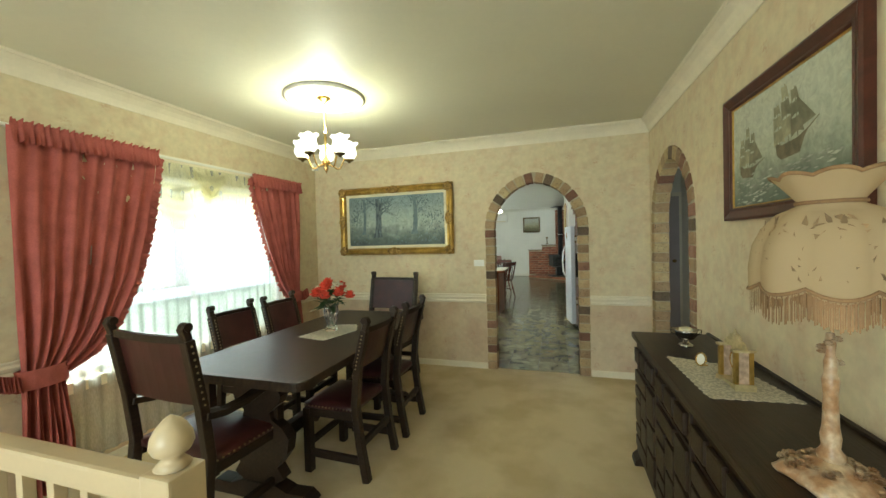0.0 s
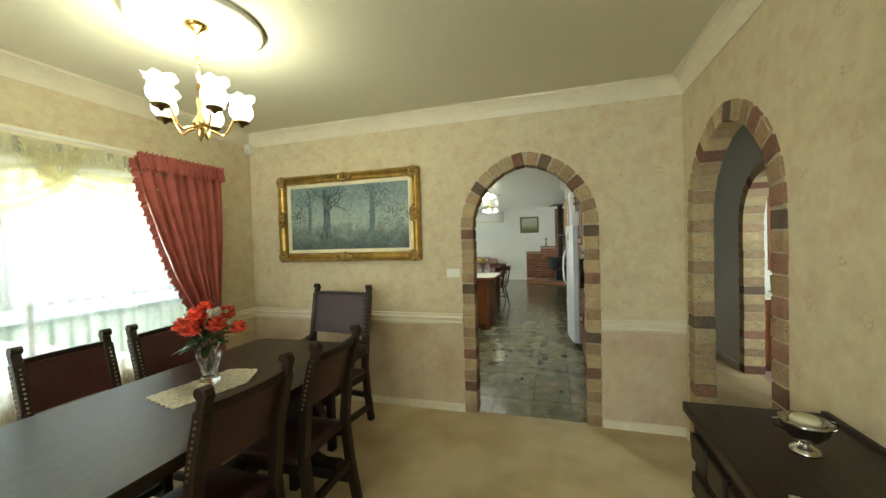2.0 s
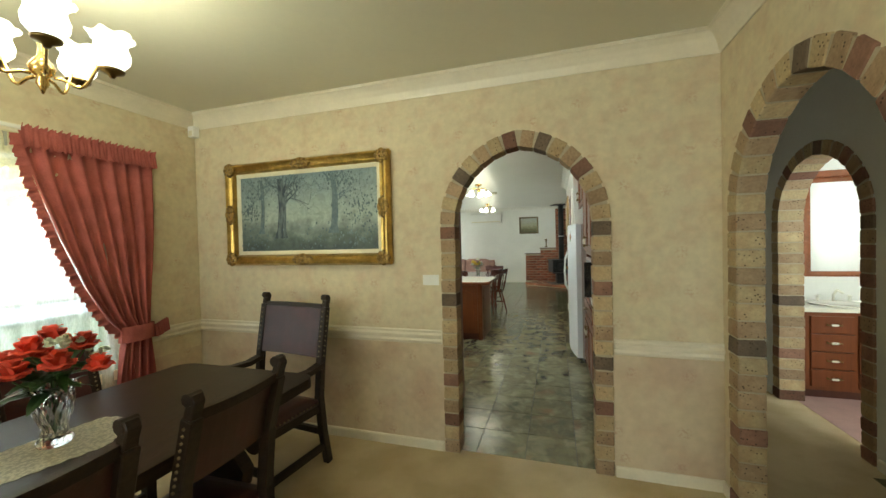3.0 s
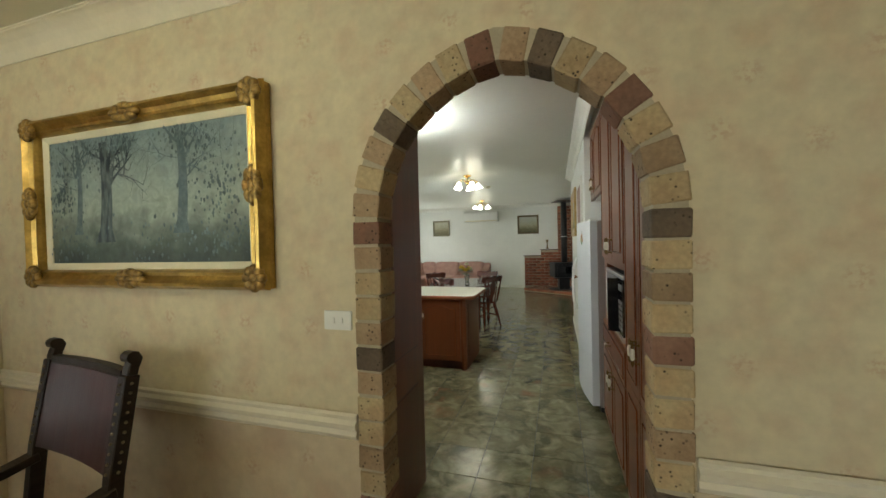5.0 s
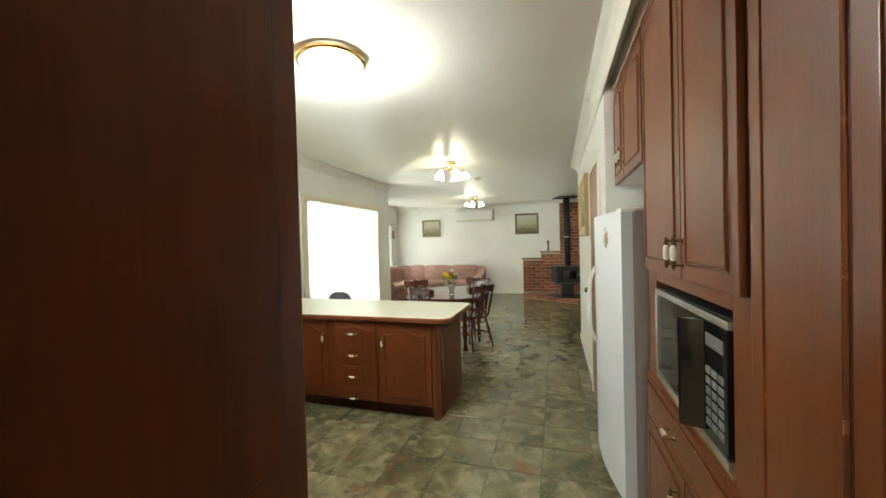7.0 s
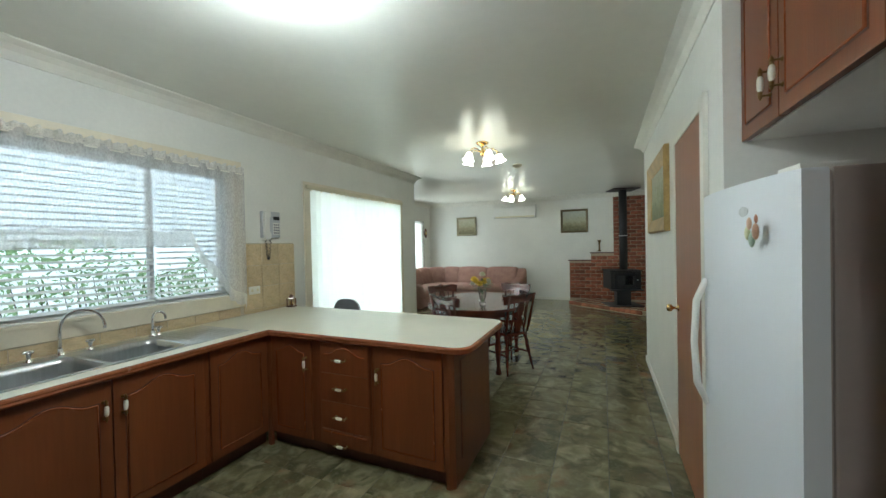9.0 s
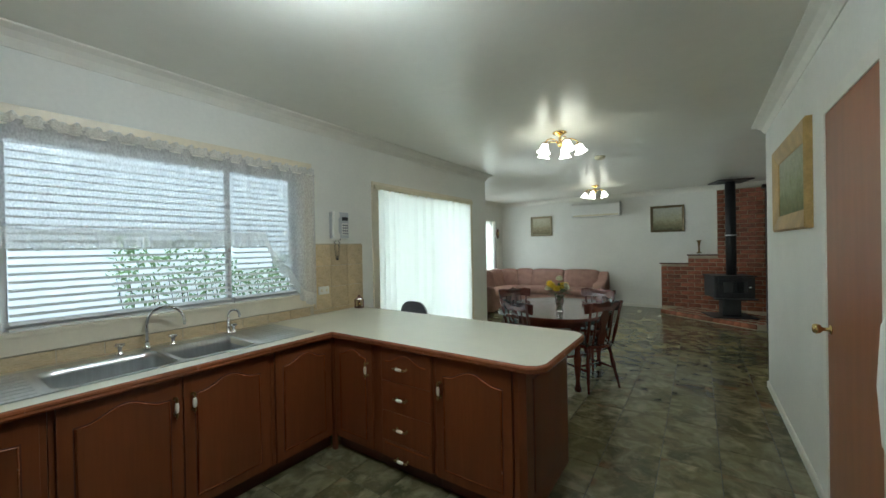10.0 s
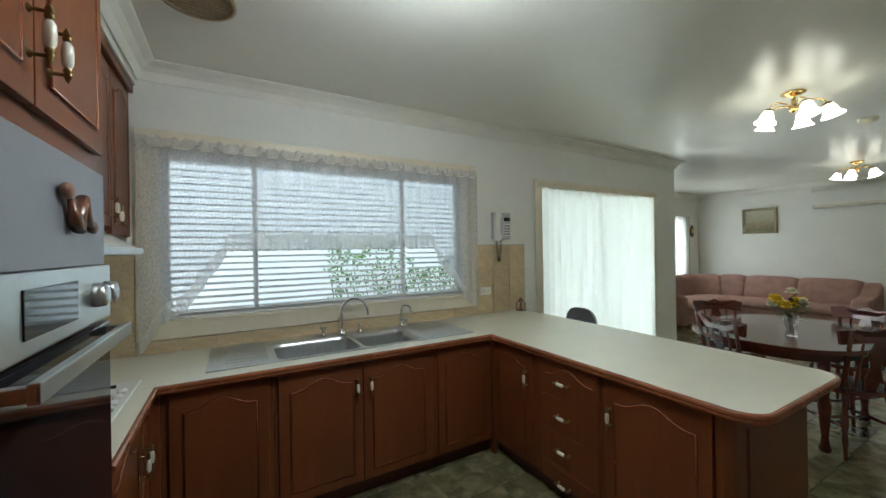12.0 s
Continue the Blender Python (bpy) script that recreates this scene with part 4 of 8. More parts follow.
part("foliage", bm, LEAF, bouquet, "dark green leaves")
bm = bmesh.new()
for dx, dy, dz in ((-0.07, -0.06, 0.06), (0.02, -0.1, 0.05), (0.09, -0.03, 0.06), (-0.03, 0.02, 0.1), (0.05, 0.06, 0.1), (-0.1, 0.04, 0.05)):
    tube([(-dx * 0.2, -dy * 0.2, -0.13), (dx * 0.15, dy * 0.15, -0.02), (dx, dy, dz)], 0.0025, 5, bm)
part("stems", bm, LEAF, bouquet)

# chandelier and ceiling rose
rose = thing("ceiling_rose", "round plaster ceiling rose above the chandelier", "ceiling rose", -1.18, 2.42, HD)
part("ring", lathe([(0.215, -0.001), (0.215, -0.010), (0.235, -0.016), (0.25, -0.010), (0.262, -0.022), (0.285, -0.026), (0.300, -0.014), (0.300, -0.001)], 64, ring_only=True), WHITE_TRIM, rose, "", True)
ch = thing("chandelier", "brass five arm chandelier with frilled glass shades, lit", "chandelier", -1.19, 2.42, 2.0)
part("canopy", lathe([(0.052, 0.581), (0.055, 0.573), (0.030, 0.560), (0.018, 0.55), (0.008, 0.54)], 20), BRASS, ch, "", True)
bm = bmesh.new()
for k in range(9):
    zc = 0.545 - 0.026 * k
    pts = [(0.009 * math.sin(a) * (1 if k % 2 else 0), 0.009 * math.sin(a) * (0 if k % 2 else 1), zc + 0.018 * math.cos(a)) for a in [2 * math.pi * i / 10 for i in range(11)]]
    tube(pts, 0.0022, 5, bm)
part("chain", bm, BRASS, ch)
part("stem", lathe([(0.004, 0.32), (0.010, 0.31), (0.007, 0.295), (0.013, 0.27), (0.008, 0.24), (0.015, 0.20), (0.009, 0.16), (0.012, 0.13), (0.026, 0.11), (0.036, 0.09), (0.030, 0.07), (0.014, 0.055), (0.018, 0.035), (0.010, 0.02), (0.003, 0.0)], 18), BRASS, ch, "", True)


def tulip(bm, p, r, h, seg=30):
    """An open tulip shade with a frilled lip."""
    rings = []
    for u, (rr, hh) in enumerate(((0.30, 0.0), (0.62, 0.06), (0.95, 0.25), (1.0, 0.45), (0.86, 0.66), (0.84, 0.78), (1.0, 0.92), (1.16, 1.0))):
        ring = []
        for k in range(seg):
            a = 2 * math.pi * k / seg
            frill = 1 + (0.14 * math.sin(6 * a) if u >= 6 else 0.0)
            ring.append(bm.verts.new(Vector(p) + Vector((r * rr * frill * math.cos(a), r * rr * frill * math.sin(a), h * hh + (0.06 * h * math.cos(6 * a) if u == 7 else 0)))))
        rings.append(ring)
    for a, b in zip(rings, rings[1:]):
        for k in range(seg):
            bm.faces.new((a[k], a[(k + 1) % seg], b[(k + 1) % seg], b[k]))
    bm.faces.new(rings[0])
    return bm


for k in range(5):
    a = radians(72 * k + 50)
    c, s = math.cos(a), math.sin(a)
    path = []
    for u in range(13):
        t = u / 12
        path.append(((0.03 + 0.155 * t) * c, (0.03 + 0.155 * t) * s, 0.085 - 0.05 * math.sin(t * math.pi * 1.45 + 0.5) + 0.02 * math.sin(t * 9)))
    path[-1] = (0.185 * c, 0.185 * s, 0.10)
    arm = part("arm", tube(path, 0.006, 8), BRASS, ch, "", True)
    part("drip_pan", lathe([(0.008, 0.095), (0.012, 0.105), (0.036, 0.115), (0.040, 0.124), (0.030, 0.128)], 18, at=(0.185 * c, 0.185 * s, 0)), OLD_BRASS, ch, "", True)
    part("shade", tulip(bmesh.new(), (0.185 * c, 0.185 * s, 0.126), 0.058, 0.125), SHADE_GLASS, ch, "frilled white glass shade, lit", True)

# paintings
def hung(name, label, x, y, z, turn, category="painting"):
    return thing(name, label, category, x, y, z, turn)


def canvas_mat(name, sky, mid, ground, dark, h, horizon, seed):
    """A painted canvas: sky, a hazy middle and a ground, broken by brush strokes."""
    m = mat(name, sky, 0.55, var=0.15, bump=0.06, bump_scale=200)
    n, l = m.node_tree.nodes, m.node_tree.links
    b = n["Principled BSDF"]
    tc, sep = n.new("ShaderNodeTexCoord"), n.new("ShaderNodeSeparateXYZ")
    l.new(tc.outputs["Object"], sep.inputs[0])
    wob = n.new("ShaderNodeTexNoise")
    wob.noise_dimensions = "4D"
    wob.inputs["W"].default_value = seed
    wob.inputs["Scale"].default_value, wob.inputs["Detail"].default_value = 9.0 / h, 7.0
    l.new(tc.outputs["Object"], wob.inputs["Vector"])
    ma = n.new("ShaderNodeMath")
    ma.operation = "MULTIPLY_ADD"
    ma.inputs[1].default_value = 0.40 * h
    l.new(wob.outputs[0], ma.inputs[0])
    l.new(sep.outputs["Z"], ma.inputs[2])
    mr = n.new("ShaderNodeMapRange")
    mr.inputs[1].default_value, mr.inputs[2].default_value = 0.2 * h, 1.2 * h
    l.new(ma.outputs[0], mr.inputs[0])
    ramp = n.new("ShaderNodeValToRGB")
    e = ramp.color_ramp.elements
    e[0].position, e[0].color = 0.0, (*dark, 1)
    e[1].position, e[1].color = 1.0, (*sky, 1)
    for pos, col in ((horizon * 0.6, ground), (horizon, tuple(0.5 * (p + q) for p, q in zip(ground, mid))), (horizon + 0.10, mid), (horizon + 0.35, tuple(0.6 * p + 0.4 * q for p, q in zip(sky, mid)))):
        el = e.new(pos)
        el.color = (*col, 1)
    l.new(mr.outputs[0], ramp.inputs[0])
    strokes = n.new("ShaderNodeTexNoise")
    strokes.inputs["Scale"].default_value, strokes.inputs["Detail"].default_value, strokes.inputs["Distortion"].default_value = 26.0 / h * 0.6, 6.0, 1.5
    l.new(tc.outputs["Object"], strokes.inputs["Vector"])
    mr2 = n.new("ShaderNodeMapRange")
    mr2.inputs[3].default_value, mr2.inputs[4].default_value = 0.55, 1.45
    l.new(strokes.outputs[0], mr2.inputs[0])
    hsv = n.new("ShaderNodeHueSaturation")
    l.new(mr2.outputs[0], hsv.inputs["Value"])
    l.new(ramp.outputs[0], hsv.inputs["Color"])
    l.new(hsv.outputs[0], b.inputs["Base Color"])
    return m


def flat_branch(bm, p, ang, length, wide, depth, y, rng, w, h):
    """A painted limb with its twigs, flat on the canvas."""
    pts, a, x, z = [], ang, p[0], p[1]
    n = 6
    for k in range(n + 1):
        pts.append((x, z, wide * (1 - 0.75 * k / n)))
        a += rng.uniform(-0.28, 0.28)
        x += math.sin(a) * length / n
        z += math.cos(a) * length / n
    pts = [q for q in pts if abs(q[0]) < w / 2 - 0.004 and 0.004 < q[1] < h - 0.004]
    rows = [(bm.verts.new((x_ - ww, y, z_)), bm.verts.new((x_ + ww, y, z_))) for x_, z_, ww in pts]
    for r0, r1 in zip(rows, rows[1:]):
        bm.faces.new((r0[0], r0[1], r1[1], r1[0]))
    if depth:
        for k in range(2, len(pts)):
            if rng.random() < 0.75:
                flat_branch(bm, pts[k][:2], ang + rng.choice((-1, 1)) * rng.uniform(0.5, 1.1), length * 0.5, pts[k][2] * 0.6, depth - 1, y - 0.0004, rng, w, h)


def gum_tree_painting(x, y, z, w, h):
    p = hung("painting", "misty blue gum tree landscape in an ornate gilt frame", x, y, z, 0)
    part("frame", picture_frame(bmesh.new(), [(0, 0.0), (0, 0.030), (-0.006, 0.036), (0, 0.052), (0.010, 0.072), (0.022, 0.076), (0.036, 0.058), (0.052, 0.048), (0.066, 0.052), (0.074, 0.036), (0.078, 0.020), (0.078, 0)], w, h), GILT, p)
    part("slip", picture_frame(bmesh.new(), [(0.076, 0.0), (0.076, 0.022), (0.082, 0.024), (0.108, 0.014), (0.108, 0)], w, h), LINEN, p, "cream linen slip")
    cw, chh = w - 0.21, h - 0.21
    body = part("canvas", moved(boxes((-cw / 2, cw / 2, -0.010, -0.004, 0, chh)), pose(0, 0, 0.105)), canvas_mat("gum_canvas", (0.17, 0.24, 0.27), (0.34, 0.40, 0.35), (0.085, 0.115, 0.105), (0.022, 0.036, 0.045), h, 0.36, 1.0), p, "misty blue woodland")
    rng2 = random.Random(11)
    mats = [mat("tree_paint_near", (0.035, 0.055, 0.075), 0.6, var=0.5, scale=14, second=(0.12, 0.155, 0.16), stretch=(2.5, 1, 0.7)), mat("tree_paint_far", (0.095, 0.14, 0.16), 0.6, var=0.35, scale=18, second=(0.14, 0.19, 0.20))]
    for tx, base, wid, far in ((-0.235, 0.10, 0.036, 0), (-0.42, 0.14, 0.017, 1), (0.245, 0.13, 0.026, 1)):
        bm = bmesh.new()
        rows = []
        for k in range(9):
            u = k / 8
            ww = wid * (1.9 if k == 0 else 1.2 - 0.45 * u)
            cx = tx + 0.02 * math.sin(3 * u)
            zz_ = base + (chh - base - 0.005) * 0.95 * u
            rows.append((bm.verts.new((cx - ww, -0.0112, zz_)), bm.verts.new((cx + ww, -0.0112, zz_))))
        for a_, b_ in zip(rows, rows[1:]):
            bm.faces.new((a_[0], a_[1], b_[1], b_[0]))
        for k in range(9):
            zb = base + (chh - base) * rng2.uniform(0.42, 0.9)
            flat_branch(bm, (tx + rng2.uniform(-0.01, 0.01), zb), rng2.choice((-1, 1)) * rng2.uniform(0.5, 1.3), rng2.uniform(0.14, 0.30), wid * 0.42, 2, -0.0116, rng2, cw, chh)
        part("painted_tree", moved(bm, pose(0, 0, 0.105)), mats[far], p)
    bm = bmesh.new()
    for k in range(1000):
        cl = rng2.choice(((-0.48, 0.48, 0.18), (-0.30, 0.54, 0.15), (0.40, 0.48, 0.16), (0.24, 0.55, 0.10), (-0.54, 0.32, 0.12), (0.48, 0.34, 0.14), (-0.1, 0.56, 0.08), (0.52, 0.12, 0.14), (-0.5, 0.06, 0.2), (0.1, 0.05, 0.25)))
        lx, lz = rng2.gauss(cl[0], cl[2] * 0.6), rng2.gauss(cl[1], cl[2] * 0.42)
        r = rng2.uniform(0.003, 0.009)
        if abs(lx) < cw / 2 - r and r < lz < chh - r:
            a = rng2.random() * 6
            vs = [bm.verts.new((lx + r * math.cos(a + t), -0.0125 - 0.00001 * k, lz + 1.5 * r * math.sin(a + t))) for t in (0, 1.4, 2.9, 4.4)]
            bm.faces.new(vs)
    part("painted_foliage", moved(bm, pose(0, 0, 0.105)), mat("foliage_paint", (0.135, 0.19, 0.205), 0.6, var=0.3, per_island=0.35), p)
    orn = mat("gilt_ornament", (0.42, 0.27, 0.09), 0.4, 0.8, var=0.5, scale=40, fine=120, bump=0.4, bump_scale=140)
    for ox, oz, sx, sz in ((-w / 2 + 0.045, 0.045, 0.055, 0.055), (w / 2 - 0.045, 0.045, 0.055, 0.055), (-w / 2 + 0.045, h - 0.045, 0.055, 0.055), (w / 2 - 0.045, h - 0.045, 0.055, 0.055),
                           (0, 0.04, 0.09, 0.045), (0, h - 0.04, 0.09, 0.045), (-w / 2 + 0.04, h / 2, 0.045, 0.08), (w / 2 - 0.04, h / 2, 0.045, 0.08)):
        bm = bmesh.new()
        for k in range(9):
            a = 2 * math.pi * k / 8
            rr = 0 if k == 8 else 0.62
            bmesh.ops.create_icosphere(bm, subdivisions=2, radius=1.0, matrix=pose(ox + sx * rr * math.cos(a), -0.062, oz + sz * rr * math.sin(a)) @ Matrix.Diagonal((sx * 0.42, 0.018, sz * 0.42, 1)))
        part("frame_ornament", bm, orn, p, "", True)
    return p


gum_tree_painting(-1.338, NY0 - 0.001, 1.308, 1.45, 0.81)


def ship_painting(x, y, z, w, h, turn):
    p = hung("painting", "sailing ships at sea in a dark mahogany frame", x, y, z, turn)
    part("frame", picture_frame(bmesh.new(), [(0, 0), (0, 0.03), (0.012, 0.036), (0.03, 0.028), (0.045, 0.022), (0.055, 0.024), (0.062, 0.014), (0.062, 0)], w, h), RED_FRAME, p)
    part("gilt_edge", picture_frame(bmesh.new(), [(0.060, 0), (0.060, 0.015), (0.068, 0.012), (0.068, 0)], w, h), GILT, p)
    cw, hh = w - 0.13, h - 0.13
    part("canvas", moved(boxes((-cw / 2, cw / 2, -0.008, -0.003, 0, hh)), pose(0, 0, 0.065)), canvas_mat("sea_canvas", (0.50, 0.51, 0.41), (0.42, 0.44, 0.34), (0.16, 0.19, 0.145), (0.07, 0.09, 0.07), h, 0.36, 5.0), p, "green sea under a pale sky")
    rng3 = random.Random(3)
    hull = mat("hull_paint", (0.19, 0.155, 0.095), 0.6, var=0.4, scale=20)
    sail = mat("sail_paint", (0.30, 0.28, 0.18), 0.6, var=0.35, scale=14, per_island=0.3)
    foam = mat("foam_paint", (0.42, 0.43, 0.36), 0.6, var=0.3, per_island=0.4)
    for sx, sz, k, lean in ((-0.27, 0.165, 0.80, -0.06), (0.06, 0.205, 1.0, 0.10)):
        tilt = pose(sx, 0, sz + 0.065, 0, -lean * 57.3, 0) @ Matrix.Diagonal((k, 1, k, 1))
        bm = bmesh.new()
        bm.faces.new([bm.verts.new((a, -0.0092, b)) for a, b in ((-0.085, 0.045), (-0.08, -0.01), (-0.05, -0.035), (0.07, -0.04), (0.10, 0.005), (0.13, 0.035), (0.06, 0.020), (-0.04, 0.022))])
        bm.faces.new([bm.verts.new((a, -0.0091, b)) for a, b in ((0.10, 0.018), (0.19, 0.055), (0.19, 0.059), (0.10, 0.026))])
        for mx_, top_ in ((-0.055, 0.20), (0.005, 0.26), (0.065, 0.22)):
            bm.faces.new([bm.verts.new((mx_ + a, -0.0090, b)) for a, b in ((-0.002, 0), (0.002, 0), (0.002, top_), (-0.002, top_))])
        part("painted_hull", moved(bm, tilt), hull, p)
        bm = bmesh.new()
        for q, (mx_, top_) in enumerate(((-0.055, 0.20), (0.005, 0.26), (0.065, 0.22))):
            for row in range(3):
                wd = (0.040, 0.034, 0.024)[row]
                z0_, hh_ = top_ * (0.14, 0.46, 0.74)[row], top_ * (0.33, 0.29, 0.24)[row]
                pts_ = []
                for e in range(9):
                    u = e / 8
                    pts_.append((mx_ + wd * (1 - 2 * u), z0_ + 0.012 * math.sin(math.pi * u)))
                for e in range(9):
                    u = e / 8
                    pts_.append((mx_ - wd * 0.75 * (1 - 2 * u) - 0.006, z0_ + hh_ - 0.004 * math.sin(math.pi * u)))
                bm.faces.new([bm.verts.new((a, -0.0096 - 0.0001 * q, b)) for a, b in pts_])
        for a0, a1, a2 in (((0.085, 0.05), (0.175, 0.06), (0.075, 0.18)), ((0.09, 0.06), (0.14, 0.065), (0.072, 0.20))):
            bm.faces.new([bm.verts.new((a, -0.0100 - 0.002 * (a1[0] - 0.13), b)) for a, b in (a0, a1, a2)])
        part("painted_sail", moved(bm, tilt), sail, p)
    bm = bmesh.new()
    for k in range(150):
        fx, fz, r = rng3.uniform(-cw / 2 + 0.03, cw / 2 - 0.03), rng3.uniform(0.01, 0.15), rng3.uniform(0.006, 0.028)
        bm.faces.new([bm.verts.new((fx + r * a, -0.0100 - 0.000005 * k, fz + r * b)) for a, b in ((-1, -0.08), (0.1, -0.2), (1, 0.05), (0.2, 0.22))])
    part("painted_foam", moved(bm, pose(0, 0, 0.065)), foam, p)
    return p


ship_painting(RX0 - 0.001, 1.80, 1.515, 0.94, 0.625, -90)

# light switch and alarm sensor
sw = thing("light_switch", "white two gang wall switch beside the arch", "switch", -0.33, NY0, 1.19)
part("plate", boxes((-0.058, 0.058, -0.010, 0.001, -0.036, 0.036), bevel=0.003), WHITE_PLASTIC, sw)
for dx in (-0.018, 0.018):
    part("rocker", boxes((dx - 0.006, dx + 0.006, -0.014, -0.009, -0.011, 0.011), bevel=0.002), WHITE_PLASTIC, sw)
sens = thing("alarm_sensor", "small white alarm sensor in the wall corner", "sensor", -2.415, NY0 - 0.035, 2.39)
part("housing", boxes((-0.030, 0.030, -0.03, 0.03, 0, 0.09), bevel=0.008), WHITE_PLASTIC, sens)
part("lens", boxes((-0.018, 0.018, -0.034, -0.029, 0.01, 0.05), bevel=0.002), LINEN, sens)

# curtains
def ruffle(bm, path, out, deep, waves, seg=4):
    """A gathered frill along points; out is the way it spreads."""
    n = len(path)
    rows = []
    for i, p in enumerate(path):
        w_ = math.sin(i * waves) * 0.5 + 0.5 * math.sin(i * waves * 1.7 + 1)
        rows.append([bm.verts.new(Vector(p) + Vector(out[i]) * deep * u / seg + Vector((0.020 * w_ * u / seg, 0, 0.010 * w_ * u / seg))) for u in range(seg + 1)])
    for a, b in zip(rows, rows[1:]):
        for k in range(seg):
            bm.faces.new((a[k], a[k + 1], b[k + 1], b[k]))
    return bm


def tied_curtain(label, x, ya, yb, ztop, tie_a, tie_b, ztie, zend, inner):
    """A curtain from ya (wall side) to yb (window side) gathered at a tie. inner: the free edge as (y, z)."""
    sgn = 1 if yb > ya else -1
    c = thing("curtain", label, "curtain", group="rose curtains")
    nu, nv = 90, 34
    bm = bmesh.new()

    def edge(z):
        if z <= ztie:
            return tie_b
        for (y0, z0), (y1, z1) in zip(inner, inner[1:]):
            if z0 >= z >= z1:
                return y0 + (y1 - y0) * (z0 - z) / (z0 - z1)
        return inner[-1][0]

    def wallside(z):
        if z <= ztie:
            return tie_a
        u = (ztop - z) / (ztop - ztie)
        return ya + (tie_a - ya) * u ** 2.2

    grid = []
    for v in range(nv + 1):
        z = ztop + (zend - ztop) * v / nv
        a, b = wallside(z), edge(z)
        if z < ztie:
            sp = min(1.0, (ztie - z) / 0.4) * 0.05
            a, b = a - sgn * sp * 0.4, b + sgn * sp
        gather = 1 - abs(b - a) / abs(yb - ya)
        row = []
        for u in range(nu + 1):
            t = u / nu
            amp = 0.014 + 0.022 * gather
            fold = math.sin(t * 52 + 0.6 * math.sin(z * 5)) + 0.5 * math.sin(t * 23 + z * 3)
            row.append(bm.verts.new((x + amp * fold * (0.35 if v == 0 else 1), a + (b - a) * t, z)))
        grid.append(row)
    for v in range(nv):
        for u in range(nu):
            bm.faces.new((grid[v][u], grid[v][u + 1], grid[v + 1][u + 1], grid[v + 1][u]))
    part("drape", bm, CURTAIN, c, "", True)
    bm = bmesh.new()
    path = [(x + 0.012, edge(z), z) for z in [ztop - 0.02 + (ztie - ztop + 0.02) * k / 130 for k in range(131)]]
    ruffle(bm, path, [(0, sgn * 0.9, -0.25)] * 131, 0.055, 1.05)
    part("edge_frill", bm, CURTAIN, c, "gathered edge frill", True)
    bm = bmesh.new()
    n = 150
    path = [(x + 0.030, ya + (yb - ya) * k / (n - 1), ztop + 0.005) for k in range(n)]
    ruffle(bm, path, [(0.1, 0, -1)] * n, 0.10, 0.85)
    ruffle(bm, path, [(0.1, 0, 1)] * n, 0.025, 0.85)
    part("heading_frill", bm, CURTAIN, c, "gathered heading frill", True)
    bm = bmesh.new()
    ym = (tie_a + tie_b) / 2
    hw = abs(tie_b - tie_a) / 2 + 0.03
    rows = []
    for k in range(33):
        a = 2 * math.pi * k / 32
        rr = 1 + 0.05 * math.sin(9 * a)
        cx, cy = x + 0.05 * math.cos(a) * rr, ym + hw * math.sin(a) * rr
        rows.append([bm.verts.new((cx + 0.008 * q, cy, ztie + dz - 0.05 * sgn * (cy - ym) / hw * 0)) for dz, q in ((0.055, 0.5), (0.03, 1), (0, 1.3), (-0.03, 1), (-0.055, 0.5))])
    for a_, b_ in zip(rows, rows[1:]):
        for k in range(4):
            bm.faces.new((a_[k], a_[k + 1], b_[k + 1], b_[k]))
    part("tie_band", bm, CURTAIN, c, "", True)
    bm = bmesh.new()
    n = 44
    path = [(x + 0.03 + 0.02 * math.sin(k), tie_a - sgn * (0.02 + 0.10 * k / n), ztie + 0.03 + 0.04 * k / n) for k in range(n)]
    ruffle(bm, path, [(0.1, 0, -1)] * n, 0.09, 1.0)
    part("tie_frill", bm, CURTAIN, c, "", True)
    return c


tied_curtain("deep rose curtain with frilled edge, tied back", -2.385, 1.19, 1.99, 2.165, 1.20, 1.37, 0.73, 0.03, [(1.99, 2.165), (1.96, 1.95), (1.90, 1.60), (1.80, 1.25), (1.66, 0.96), (1.52, 0.80), (1.37, 0.73)])
tied_curtain("narrower rose curtain with frilled edge, tied back", -2.385, 3.62, 2.89, 2.145, 3.55, 3.38, 0.86, 0.03, [(2.89, 2.145), (2.95, 1.85), (3.05, 1.52), (3.16, 1.22), (3.28, 0.98), (3.38, 0.86)])
rod = thing("curtain_rod", "slim cream curtain track above the window", "curtain rod", -2.42, 2.40, 2.17)
part("track", boxes((-0.03, 0.0, -1.24, 1.24, -0.008, 0.012), bevel=0.003), WHITE_PLASTIC, rod)
for s in (-1, 1):
    part("bracket", boxes((-0.031, 0.008, s * 1.235 - 0.008, s * 1.235 + 0.008, -0.012, 0.016), bevel=0.002), WHITE_PLASTIC, rod)


def wavy_sheet(x, y0, y1, z0, z1, amp, waves, nu=120, nv=6, low=None):
    bm = bmesh.new()
    grid = []
    for v in range(nv + 1):
        row = []
        for u in range(nu + 1):
            t = u / nu
            zb = z0 if low is None else low(t)
            row.append(bm.verts.new((x + amp * math.sin(t * waves) + 0.4 * amp * math.sin(t * waves * 0.37 + 1), y0 + (y1 - y0) * t, z1 + (zb - z1) * v / nv)))
        grid.append(row)
    for v in range(nv):
        for u in range(nu):
            bm.faces.new((grid[v][u], grid[v][u + 1], grid[v + 1][u + 1], grid[v + 1][u]))
    return bm


